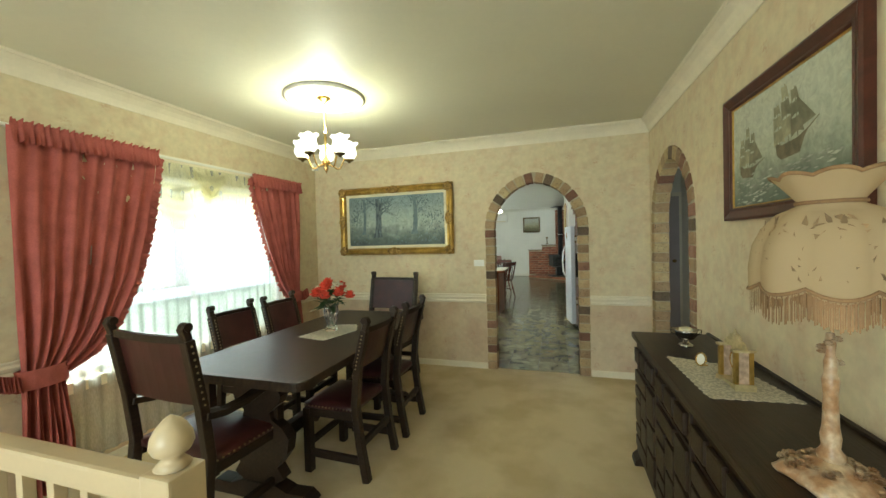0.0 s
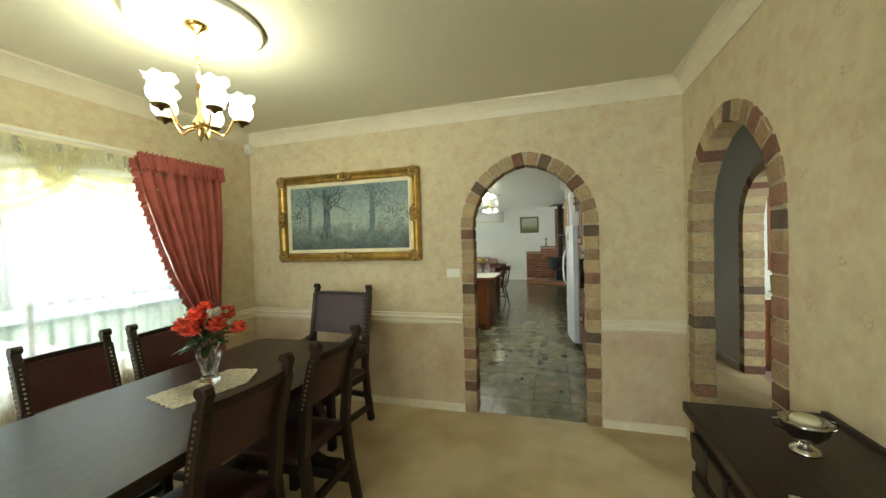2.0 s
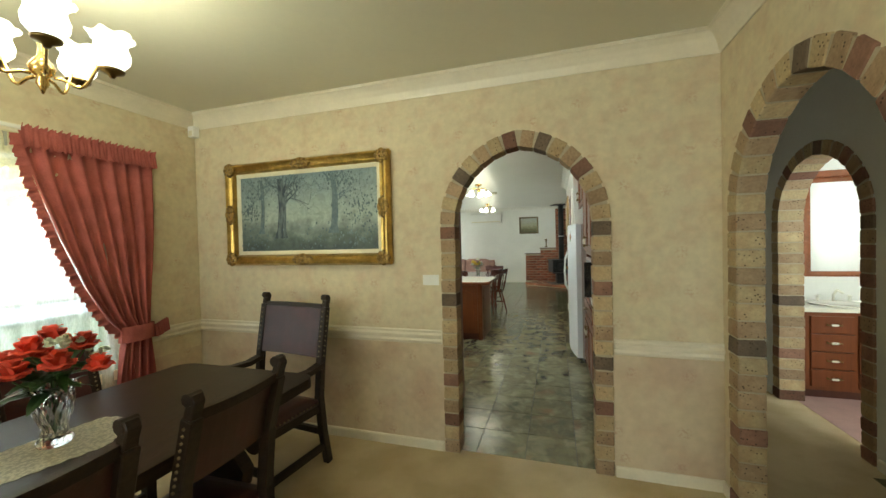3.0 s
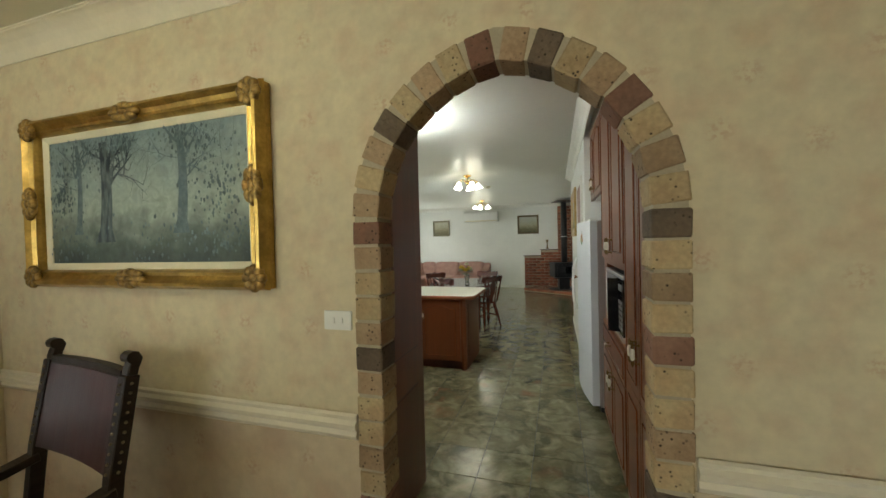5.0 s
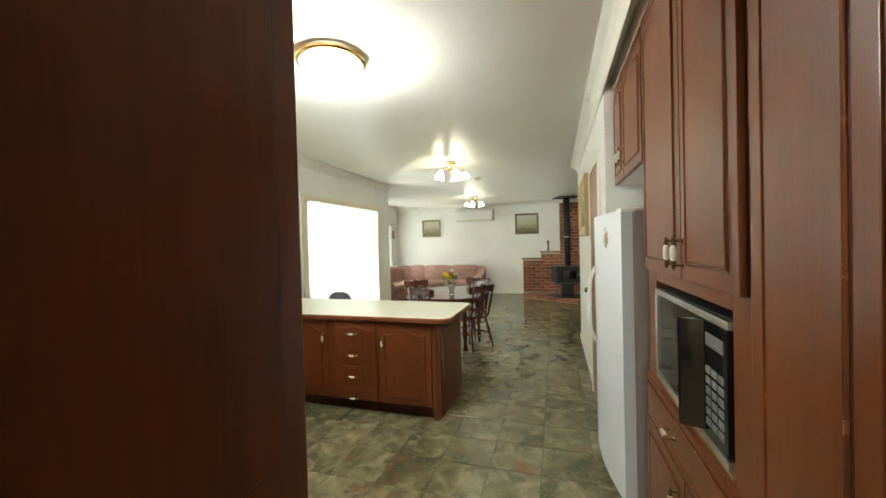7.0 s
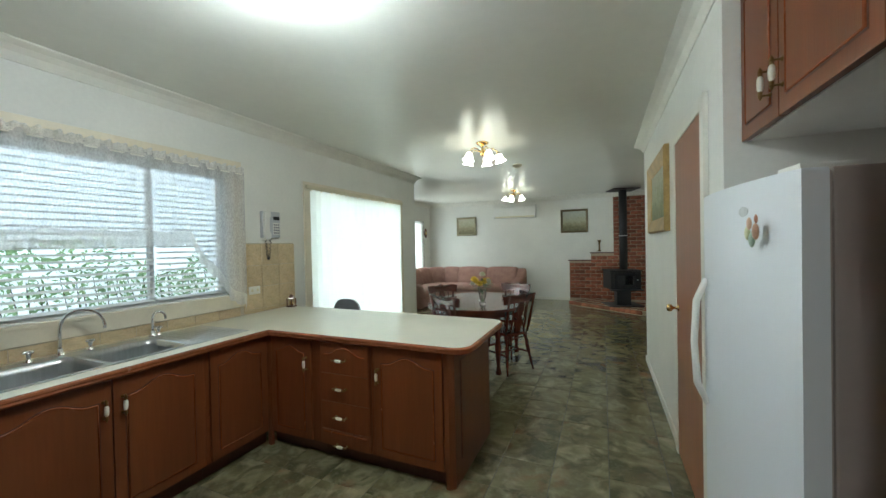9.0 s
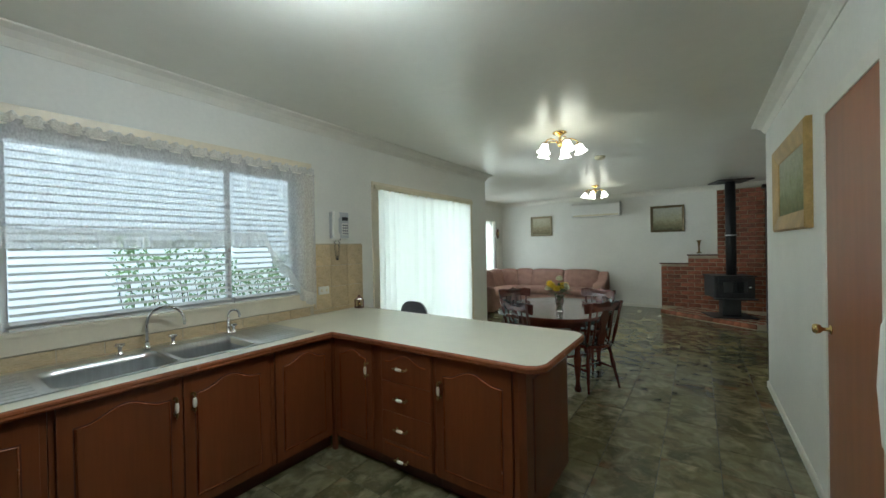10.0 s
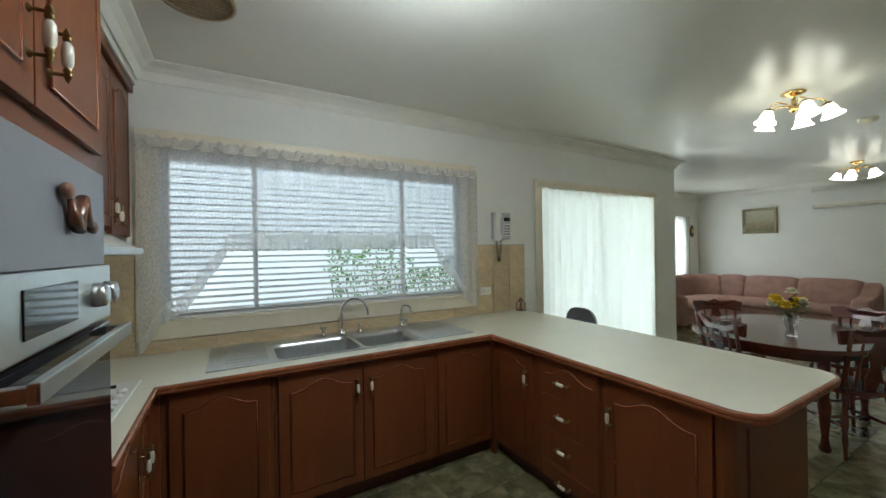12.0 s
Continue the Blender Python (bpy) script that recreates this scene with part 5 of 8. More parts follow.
sc = thing("sheer_curtain", "cream sheer curtain with a lace swag valance", "sheer curtain")
part("sheer", wavy_sheet(-2.425, 1.27, 3.46, 0.10, 2.13, 0.012, 150, nu=260), SHEER, sc, "", True)
bm = bmesh.new()
for k, (ya, yb, zt, drop) in enumerate(((1.75, 2.62, 2.13, 0.36), (2.30, 3.20, 2.13, 0.34), (1.45, 2.0, 2.13, 0.30))):
    for fold in range(5):
        bm = bmesh.new()
        n = 24
        rows = []
        for i in range(n + 1):
            t = i / n
            sag = 4 * t * (1 - t)
            z_ = zt - drop * sag * (0.25 + 0.75 * fold / 4) - 0.01 * fold
            rows.append([bm.verts.new((-2.412 + 0.012 * math.sin(fold * 2.1 + q * 2), ya + (yb - ya) * t, z_ - q * 0.05 * (0.3 + sag))) for q in (0, 1, 2)])
        for a_, b_ in zip(rows, rows[1:]):
            for q in range(2):
                bm.faces.new((a_[q], a_[q + 1], b_[q + 1], b_[q]))
        part("swag_fold", bm, SWAG, sc, "draped lace swag", True)
bm = bmesh.new()
n = 200
ruffle(bm, [(-2.418, 1.40 + 1.75 * k / n, 2.14) for k in range(n)], [(0.1, 0, -1)] * n, 0.12, 0.9)
part("valance", bm, SWAG, sc, "", True)
blind = thing("venetian_blind", "white venetian blind lowered half way", "blind")
part("head_rail", boxes((-2.49, -2.46, DAR[0] + 0.02, DAR[1] - 0.02, 2.06, 2.10), bevel=0.003), SLAT, blind)
part("bottom_rail", boxes((-2.488, -2.462, DAR[0] + 0.02, DAR[1] - 0.02, 1.135, 1.155), bevel=0.003), SLAT, blind)
me = None
for k in range(21):
    zk = 1.18 + 0.0425 * k
    if me is None:
        bm = boxes((-0.021, 0.021, DAR[0] + 0.03, DAR[1] - 0.03, -0.0012, 0.0012))
        s0 = part("slat", moved(bm, pose(0, 0, 0, 0, 48, 0)), SLAT, blind)
        me = s0.data
        s0.location = (-2.475, 0, zk)
    else:
        s = new("slat", me)
        s.parent, s.location = blind, (-2.475, 0, zk)

# sideboard
sb = thing("sideboard", "dark carved oak sideboard against the wallpapered wall", "sideboard", 0.0, 0.0)
SX, SY0, SY1, SZ = 0.96, 0.46, 2.575, 0.828
part("top", boxes((SX, RX0 - 0.004, SY0, SY1, SZ - 0.035, SZ), bevel=0.008), DARK_WOOD_TOP, sb)
part("back_ledge", boxes((RX0 - 0.024, RX0 - 0.005, SY0 + 0.01, SY1 - 0.01, SZ, SZ + 0.012), bevel=0.003), DARK_WOOD, sb)
part("body", boxes((SX + 0.035, RX0 - 0.006, SY0 + 0.03, SY1 - 0.03, 0.09, SZ - 0.035), bevel=0.004), DARK_WOOD, sb)
part("plinth", boxes((SX + 0.02, RX0 - 0.006, SY0 + 0.02, SY1 - 0.02, 0.055, 0.10), bevel=0.008), DARK_WOOD, sb)
for yy in (SY0 + 0.06, SY1 - 0.06):
    part("foot", moved(slab([(-0.06, 0), (0.06, 0), (0.05, 0.03), (0.02, 0.055), (-0.03, 0.055), (-0.055, 0.03)], -0.05, 0.05, m=Matrix(((1, 0, 0, 0), (0, 0, 1, 0), (0, 1, 0, 0), (0, 0, 0, 1)))), pose(SX + 0.05, yy, 0)), DARK_WOOD, sb)
fx = SX + 0.035
unit = (SY1 - SY0 - 0.10) / 4
for u in range(4):
    y0 = SY0 + 0.05 + u * unit
    dr = part("drawer", boxes((fx - 0.016, fx + 0.001, y0 + 0.012, y0 + unit - 0.012, 0.645, 0.775), bevel=0.005), DARK_WOOD, sb)
    for q in range(3):
        yq = y0 + 0.03 + q * (unit - 0.06) / 3
        part("raised_block", boxes((fx - 0.036, fx - 0.014, yq + 0.012, yq + (unit - 0.06) / 3 - 0.012, 0.665, 0.755), bevel=0.010), DARK_WOOD, dr)
    dd = part("door", boxes((fx - 0.014, fx + 0.001, y0 + 0.012, y0 + unit - 0.012, 0.115, 0.625), bevel=0.004), DARK_WOOD, sb)
    w_ = unit - 0.06
    cells = ((0.0, 0.34, 0.0, 0.30), (0.38, 1.0, 0.0, 0.14), (0.38, 0.66, 0.18, 0.48), (0.70, 1.0, 0.18, 0.30), (0.0, 0.34, 0.34, 0.62), (0.70, 1.0, 0.34, 0.62), (0.38, 0.66, 0.52, 0.80), (0.0, 0.34, 0.66, 1.0), (0.70, 1.0, 0.66, 0.80), (0.38, 1.0, 0.84, 1.0))
    for a, b, c_, d_ in cells:
        part("carved_panel", boxes((fx - 0.032, fx - 0.012, y0 + 0.03 + a * w_, y0 + 0.03 + b * w_, 0.13 + c_ * 0.48, 0.13 + d_ * 0.48), bevel=0.009), DARK_WOOD, dd)
    part("frame_stile", boxes((fx - 0.026, fx + 0.001, y0 - 0.010, y0 + 0.010, 0.10, 0.785), bevel=0.004), DARK_WOOD, sb)

doily("sideboard_doily", [(1.03, 2.05), (1.045, 1.54), (1.355, 1.56), (1.28, 1.95)], SZ + 0.001, "cream crocheted doily on the sideboard")

bowl = thing("silver_bowl", "tarnished silver footed bowl on the sideboard", "bowl", 1.185, 2.28, SZ)
bowl.scale = (0.85, 0.85, 0.95)
part("foot", lathe([(0.044, 0), (0.046, 0.006), (0.030, 0.016), (0.016, 0.024), (0.014, 0.034)], 20), SILVER, bowl, "", True)
bm = lathe([(0.014, 0.034), (0.040, 0.042), (0.058, 0.062), (0.064, 0.085), (0.070, 0.098), (0.064, 0.098), (0.056, 0.07), (0.020, 0.048)], 32)
for i, v in enumerate(bm.verts):
    if v.co.z > 0.05:
        v.co.xy *= 1 + 0.035 * math.sin(8 * math.atan2(v.co.y, v.co.x))
part("bowl", bm, SILVER, bowl, "", True)
for s in (-1, 1):
    part("handle", tube([(s * 0.060, 0, 0.065), (s * 0.085, 0, 0.075), (s * 0.090, 0, 0.095), (s * 0.068, 0, 0.098)], 0.0045, 6), SILVER, bowl, "", True)
part("candle", lathe([(0.038, 0.075), (0.040, 0.098), (0.034, 0.108), (0.004, 0.110)], 20), CANDLE, bowl, "cream wax candle", True)

clk = thing("mantel_clock", "small cream and gilt mantel clock with ornate crest on the doily", "clock", 1.19, 1.70, SZ + 0.003, -84)
PALE_GILT = mat("pale_gilt", (0.62, 0.52, 0.30), 0.3, 0.5, var=0.25, scale=40)
FACE_UP = Matrix(((1, 0, 0, 0), (0, 0, 1, 0), (0, 1, 0, 0), (0, 0, 0, 1)))
part("base", slab([(-0.072, 0), (-0.060, 0.006), (-0.045, 0.004), (-0.03, 0.012), (0.03, 0.012), (0.045, 0.004), (0.060, 0.006), (0.072, 0), (0.068, 0.024), (-0.068, 0.024)], -0.038, 0.038, m=FACE_UP, bevel=0.002), PALE_GILT, clk)
for sx_ in (-0.054, 0.054):
    for sy_ in (-0.026, 0.026):
        part("pillar", boxes((sx_ - 0.008, sx_ + 0.008, sy_ - 0.008, sy_ + 0.008, 0.024, 0.150), bevel=0.003), GILT, clk)
    part("side_panel", boxes((sx_ - 0.004, sx_ + 0.004, -0.018, 0.018, 0.024, 0.150)), ONYX, clk, "pinkish onyx side panel")
    part("capital", boxes((sx_ - 0.013, sx_ + 0.013, -0.040, 0.040, 0.150, 0.160), bevel=0.003), PALE_GILT, clk)
part("back_plate", boxes((-0.046, 0.046, 0.010, 0.018, 0.024, 0.150)), PALE_GILT, clk)
crest = []
for k in range(25):
    t_ = -1 + k / 12
    crest.append((0.066 * t_, 0.160 + 0.052 * (1 - abs(t_)) ** 0.8 + 0.008 * abs(math.sin(6.2 * t_))))
part("crest", slab(crest[::-1] + [(-0.066, 0.158), (0.066, 0.158)], -0.008, 0.010, m=FACE_UP, bevel=0.002), PALE_GILT, clk, "pale scrolled crest")
part("finial", lathe([(0.006, 0.205), (0.010, 0.212), (0.005, 0.222), (0.002, 0.232)], 12, at=(0, 0, 0)), PALE_GILT, clk, "", True)
part("dial", moved(lathe([(0.034, 0), (0.036, 0.004), (0.032, 0.006), (0.002, 0.005)], 28), pose(0, 0.006, 0.098, 90, 0, 0)), CERAMIC, clk, "", True)
part("bezel", moved(lathe([(0.034, 0), (0.042, 0.002), (0.042, 0.008), (0.034, 0.009)], 28, ring_only=True), pose(0, 0.008, 0.098, 90, 0, 0)), BRASS, clk, "", True)

fr = thing("photo_frame", "tiny oval brass photo frame leaning on the doily", "photo frame", 1.145, 1.925, SZ + 0.003, -68)
fr.scale = (0.85, 0.85, 0.85)
bm = lathe([(0.030, 0), (0.038, 0.002), (0.038, 0.007), (0.030, 0.008)], 28, ring_only=True)
part("rim", moved(bm, pose(0, 0, 0.036, 75, 0, 0)), BRASS, fr, "", True)
part("picture", moved(lathe([(0.031, 0.002), (0.031, 0.004), (0.001, 0.0045)], 24), pose(0, 0, 0.036, 75, 0, 0)), CERAMIC, fr)
part("easel_leg", boxes((-0.006, 0.006, 0.008, 0.032, 0, 0.006)), BRASS, fr)

# table lamp
lamp = thing("table_lamp", "tall porcelain table lamp with fringed cream silk shade", "lamp", 1.14, 1.065, SZ)
lamp.scale = (0.87, 0.87, 0.885)
bm = lathe([(0.105, 0), (0.115, 0.012), (0.095, 0.03), (0.060, 0.045), (0.035, 0.065)], 36)
for v in bm.verts:
    a = math.atan2(v.co.y, v.co.x)
    v.co.xy *= 1 + 0.10 * math.sin(5 * a) + 0.05 * math.sin(11 * a + 1)
part("base", bm, PORCELAIN, lamp, "moulded scrolled base", True)
bm = bmesh.new()
rl = random.Random(8)
for k in range(40):
    a = rl.random() * 6.28
    r = rl.uniform(0.05, 0.11)
    blossom(bm, (r * math.cos(a), r * math.sin(a), 0.016 + 0.03 * (0.12 - r) / 0.07), rl.uniform(0.012, 0.020), a, 7)
part("applied_flowers", bm, PORCELAIN, lamp, "porcelain flowers", True)
lamp_column = part("column", lathe([(0.036, 0.06), (0.040, 0.08), (0.026, 0.10), (0.030, 0.13), (0.024, 0.16), (0.021, 0.25), (0.026, 0.29), (0.018, 0.31), (0.020, 0.34), (0.013, 0.36), (0.016, 0.39), (0.012, 0.42)], 20), PORCELAIN, lamp, "", True)
lamp_column.scale = (0.78, 0.78, 1.0)
bm = bmesh.new()
for k in range(6):
    blossom(bm, (0.02 * math.cos(k), 0.02 * math.sin(k), 0.33 + 0.014 * k), 0.014, k, 6)
part("column_flowers", bm, PORCELAIN, lamp)


def panelled_shade():
    """Eight cloth gores that belly out between ribs."""
    bm = bmesh.new()
    prof = [(0.138, 0.848), (0.108, 0.820), (0.084, 0.790), (0.084, 0.775), (0.125, 0.755), (0.165, 0.715), (0.190, 0.665), (0.200, 0.60), (0.198, 0.555), (0.192, 0.545)]
    seg = 64
    rings = []
    for i, (r, z_) in enumerate(prof):
        ring = []
        for k in range(seg):
            a = 2 * math.pi * k / seg
            lob = abs(math.sin(4 * a))
            rr = r * (1 + (0.09 * lob if i >= 4 else 0.0) + (0.10 * lob if i == 0 else 0.05 * lob if i == 1 else 0))
            ring.append(bm.verts.new((rr * math.cos(a), rr * math.sin(a), z_ - (0.022 * lob if i >= 8 else 0) + (0.012 * lob if i == 0 else 0))))
        rings.append(ring)
    for a_, b_ in zip(rings, rings[1:]):
        for k in range(seg):
            bm.faces.new((a_[k], a_[(k + 1) % seg], b_[(k + 1) % seg], b_[k]))
    return bm


shade = part("shade", panelled_shade(), LAMPCLOTH, lamp, "cream silk shade with embroidered leaves", True)
shade.scale = (0.82, 0.82, 1.0)
shade["label"] = "cream silk shade with embroidered leaves"
bm = bmesh.new()
for k in range(260):
    a = 2 * math.pi * k / 260
    lob = abs(math.sin(4 * a))
    r = 0.193 * (1 + 0.09 * lob) + 0.003 * math.sin(k * 2.3)
    zt = 0.552 - 0.022 * lob
    p0, p1 = Vector((r * math.cos(a), r * math.sin(a), zt)), Vector((r * math.cos(a) * 1.005, r * math.sin(a) * 1.005, zt - 0.072 - 0.006 * math.sin(k * 1.7)))
    t_ = Vector((-math.sin(a), math.cos(a), 0)) * 0.0021
    bm.faces.new([bm.verts.new(q) for q in (p0 - t_, p0 + t_, p1 + t_, p1 - t_)])
part("fringe", bm, FRINGE, shade, "long tan fringe")
for i, (r, z_) in enumerate(((0.086, 0.782), (0.200, 0.556), (0.141, 0.851))):
    bm = bmesh.new()
    pts = [(r * (1 + (0.09 if i == 1 else 0.10 if i == 2 else 0) * abs(math.sin(4 * a))) * math.cos(a), r * (1 + (0.09 if i == 1 else 0.10 if i == 2 else 0) * abs(math.sin(4 * a))) * math.sin(a), z_ - (0.022 if i == 1 else -0.012 if i == 2 else 0) * abs(math.sin(4 * a))) for a in [2 * math.pi * k / 64 for k in range(65)]]
    part("braid", tube(pts, 0.0055, 6, bm, close=False), FRINGE, shade, "tan braid", True)
bm = bmesh.new()
emb = mat("embroidery", (0.34, 0.22, 0.11), 0.8, var=0.4, per_island=0.3)
for k in range(300):
    a = rl.random() * 6.28
    lob = abs(math.sin(4 * a))
    if lob < 0.25:
        continue
    z_ = rl.uniform(0.58, 0.74)
    f = (z_ - 0.545) / 0.21
    r = (0.197 - 0.06 * f ** 2.4) * (1 + 0.09 * lob) + 0.003
    c = Vector((r * math.cos(a), r * math.sin(a), z_))
    t_ = Vector((-math.sin(a), math.cos(a), 0))
    up = Vector((0, 0, 1)) - Vector((math.cos(a), math.sin(a), 0)) * (0.25 * f)
    an = rl.random() * 6.28
    d_, e_ = t_ * math.cos(an) + up * math.sin(an), -t_ * math.sin(an) + up * math.cos(an)
    L, W = rl.uniform(0.010, 0.024), rl.uniform(0.004, 0.009)
    bm.faces.new([bm.verts.new(q) for q in (c - d_ * L, c + e_ * W, c + d_ * L, c - e_ * W)])
part("embroidered_leaves", bm, emb, shade, "brown embroidered leaves")

# balustrade
bal = thing("balustrade", "cream painted balustrade with acorn newel post", "balustrade", 0, 0.61, 0)
newel = part("newel_post", boxes((-0.495, -0.395, -0.05, 0.05, 0, 0.895), bevel=0.008), WHITE_PAINT, bal)
part("newel_finial", lathe([(0.030, 0.893), (0.042, 0.902), (0.030, 0.915), (0.022, 0.925), (0.042, 0.94), (0.050, 0.957), (0.046, 0.980), (0.034, 1.003), (0.018, 1.020), (0.003, 1.030)], 24, at=(-0.445, 0, 0)), WHITE_PAINT, newel, "", True)
part("handrail", boxes((-2.445, -0.494, -0.032, 0.032, 0.80, 0.872), bevel=0.012), WHITE_PAINT, bal)
part("bottom_rail", boxes((-2.445, -0.494, -0.025, 0.025, 0.07, 0.12), bevel=0.004), WHITE_PAINT, bal)
for k in range(13):
    xk = -0.62 - 0.145 * k
    if xk > -2.42:
        part("baluster", boxes((xk - 0.016, xk + 0.016, -0.016, 0.016, 0.118, 0.802), bevel=0.003), WHITE_PAINT, bal)

# ---- kitchen ----
def field(w, h, arched, inset=0.055):
    """Outline of a door's raised field; arched: with a cathedral top."""
    x0, x1, z0, z1 = -w / 2 + inset, w / 2 - inset, inset, h - inset
    if not arched:
        return [(x0, z0), (x1, z0), (x1, z1), (x0, z1)]
    drop = min(0.05, 0.16 * (x1 - x0))
    top = []
    for k in range(19):
        u = k / 18
        s = 0.5 - 0.5 * math.cos(2 * math.pi * min(1, max(0, (u - 0.08) / 0.84)))
        top.append((x1 + (x0 - x1) * u, z1 - drop * (1 - s)))
    return [(x0, z0), (x1, z0)] + top


def bead(parent, outline, out):
    """A glossy rounded edge routed round a door's field, its highlight painted by a lighter colour."""
    pts = [(x_, -out, z_) for x_, z_ in outline]
    part("routed_edge_highlight", tube(pts + pts[:1], 0.0042, 6), CHERRY_EDGE_HIGHLIGHT, parent, "", True)


UPRIGHT = Matrix(((1, 0, 0, 0), (0, 0, -1, 0), (0, 1, 0, 0), (0, 0, 0, 1)))


def cabinet_door(parent, x, y, z, w, h, turn, arched=True, name="door", inset=0.055, grip=None):
    """A routed timber door whose lower middle stands at x, y, z; it faces -y before the turn. grip: (x, z, upright)."""
    d = part(name, boxes((-w / 2, w / 2, -0.018, 0, 0, h), bevel=0.003), CHERRY, parent)
    d.matrix_basis = pose(x, y, z, 0, 0, turn)
    if w > 2.6 * inset and h > 2.6 * inset:
        # thin dark ring paints the shade of the routed groove
        part("groove_shade", moved(slab(field(w, h, arched, inset - 0.006), 0.0175, 0.0186), UPRIGHT), CHERRY_DARK, d)
        part("raised_field", moved(slab(field(w, h, arched, inset + 0.001), 0.0175, 0.0215, bevel=0.003), UPRIGHT), CHERRY, d)
        bead(d, field(w, h, arched, inset + 0.003), 0.0205)
    if grip:
        pull_handle(d, *grip)
    return d


HANDLE = {}


def pull_handle(parent, gx, gz, upright=True, out=0.0235):
    """A cream ceramic grip between two antique brass mounts."""
    if not HANDLE:
        bm = bmesh.new()
        lathe([(0.0085, 0), (0.0085, 0.003), (0.004, 0.006), (0.0035, 0.024), (0.007, 0.027), (0.007, 0.033), (0.002, 0.035)], 8, bm, m=pose(0, 0, 0.040, 90, 0, 0))
        lathe([(0.002, 0.022), (0.006, 0.026), (0.008, 0.032), (0.005, 0.038), (0.007, 0.044), (0.003, 0.052), (0.001, 0.056)], 8, bm, m=pose(0, -0.028, 0))
        HANDLE["mount"] = bm
        HANDLE["grip"] = lathe([(0.005, -0.026), (0.0095, -0.018), (0.0105, 0), (0.0095, 0.018), (0.005, 0.026)], 12, at=(0, -0.028, 0))
        for k in ("mount", "grip"):
            me = bpy.data.meshes.new("handle_" + k)
            HANDLE[k].to_mesh(me)
            me.materials.append(OLD_BRASS if k == "mount" else CERAMIC)
            for p in me.polygons:
                p.use_smooth = True
            HANDLE[k] = me
    for nm, key, flip in (("handle_mount", "mount", 0), ("handle_mount", "mount", 180), ("handle_grip", "grip", 0)):
        o = new(nm, HANDLE[key])
        o.parent = parent
        o.matrix_basis = pose(gx, -out, gz, 0, (0 if upright else 90) + flip, 0)


BT = 0.86     # worktop height
lab = "cherry timber base cabinet with arched panel doors"


def base_cabinet(x0, x1, y0, y1, kick, label=lab, cat="cabinet", top=BT - 0.042):
    c = thing("base_cabinet", label, cat, group="fitted kitchen cabinets")
    part("body", boxes((x0, x1, y0, y1, 0.10, top), bevel=0.002), CHERRY, c)
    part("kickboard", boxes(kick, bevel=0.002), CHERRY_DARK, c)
    return c


# run under the window
fx = -2.02
doors = ((5.0, 5.43, None), (5.47, 5.93, 0.19), (5.93, 6.39, -0.19), (6.43, 6.86, None))
for k, (a, b, g) in enumerate(doors):
    if k in (0, 1, 3):
        y1_ = {0: 5.45, 1: 6.41, 3: 6.89}[k]
        y0_ = {0: 4.97, 1: 5.452, 3: 6.412}[k]
        cab = base_cabinet(-2.66, fx - 0.001, y0_, y1_, (-2.64, fx - 0.05, y0_, y1_, 0.0, 0.10), "cherry timber sink cabinet with arched panel doors" if k == 1 else lab, top=0.64 if k == 1 else BT - 0.042)
        if k == 1:
            part("front_rail", boxes((fx - 0.019, fx - 0.001, y0_, y1_, 0.64, BT - 0.042)), CHERRY, cab)
    w_ = b - a - 0.006
    cabinet_door(cab, fx, (a + b) / 2, 0.11, w_, BT - 0.16, 90, grip=(None if g is None else (g, 0.56, True)))

# peninsula
filler = thing("corner_filler", "cherry timber filler strip between two cabinets", "filler strip")
part("strip", boxes((-2.019, -1.985, 6.868, 6.8915, 0.0, BT - 0.045)), CHERRY, filler)
pen = base_cabinet(-2.018, -1.54, 6.892, 7.62, (-2.018, -1.54, 6.94, 7.60, 0, 0.10))
cabinet_door(pen, -1.79, 6.89, 0.11, 0.37, BT - 0.16, 0, grip=(0.155, 0.535, True))
drw = base_cabinet(-1.538, -1.10, 6.892, 7.62, (-1.538, -1.10, 6.94, 7.60, 0, 0.10), "cherry timber drawer unit with ceramic handles", "drawers")
part("drawer_front", boxes((-1.515, -1.115, 6.872, 6.891, 0.115, 0.815), bevel=0.003), CHERRY, drw)
for k, z_ in enumerate((0.698, 0.508, 0.318, 0.128)):
    z0_ = (0.605, 0.412, 0.222, 0.115)[k]
    z1_ = (0.808, 0.600, 0.408, 0.218)[k]
    f = part("drawer", boxes((-0.195, 0.195, -0.008, 0, 0, z1_ - z0_), bevel=0.003), CHERRY, drw)
    f.matrix_basis = pose(-1.315, 6.873, z0_)
    pull_handle(f, -0.025, z_ - z0_, False, 0.008)
    if k == 0:
        top_ = field(0.39, 0.203, True, 0.030)[2:]
        # lighter strip paints the highlight along the drawer's arched top
        part("routed_edge_highlight", tube([(x_, -0.0085, z_) for x_, z_ in top_], 0.0045, 6), CHERRY_EDGE_HIGHLIGHT, f, "", True)
    if k == 3:
        # straight strip with the same painted highlight
        part("routed_edge_highlight", tube([(-0.17, -0.0085, 0.088), (0.17, -0.0085, 0.088)], 0.0045, 6), CHERRY_EDGE_HIGHLIGHT, f, "", True)
pd = base_cabinet(-1.098, -0.60, 6.892, 7.62, (-1.098, -0.60, 6.94, 7.60, 0, 0.10))
cabinet_door(pd, -0.845, 6.89, 0.11, 0.475, BT - 0.16, 0, grip=(-0.20, 0.52, True))
end = thing("peninsula_end_panel", "cherry timber end panel with chamfered corner post", "panel")
part("panel", slab([(-0.598, 6.885), (-0.575, 6.885), (-0.545, 6.915), (-0.545, 7.62), (-0.598, 7.62)], 0.0, BT - 0.042), CHERRY, end)
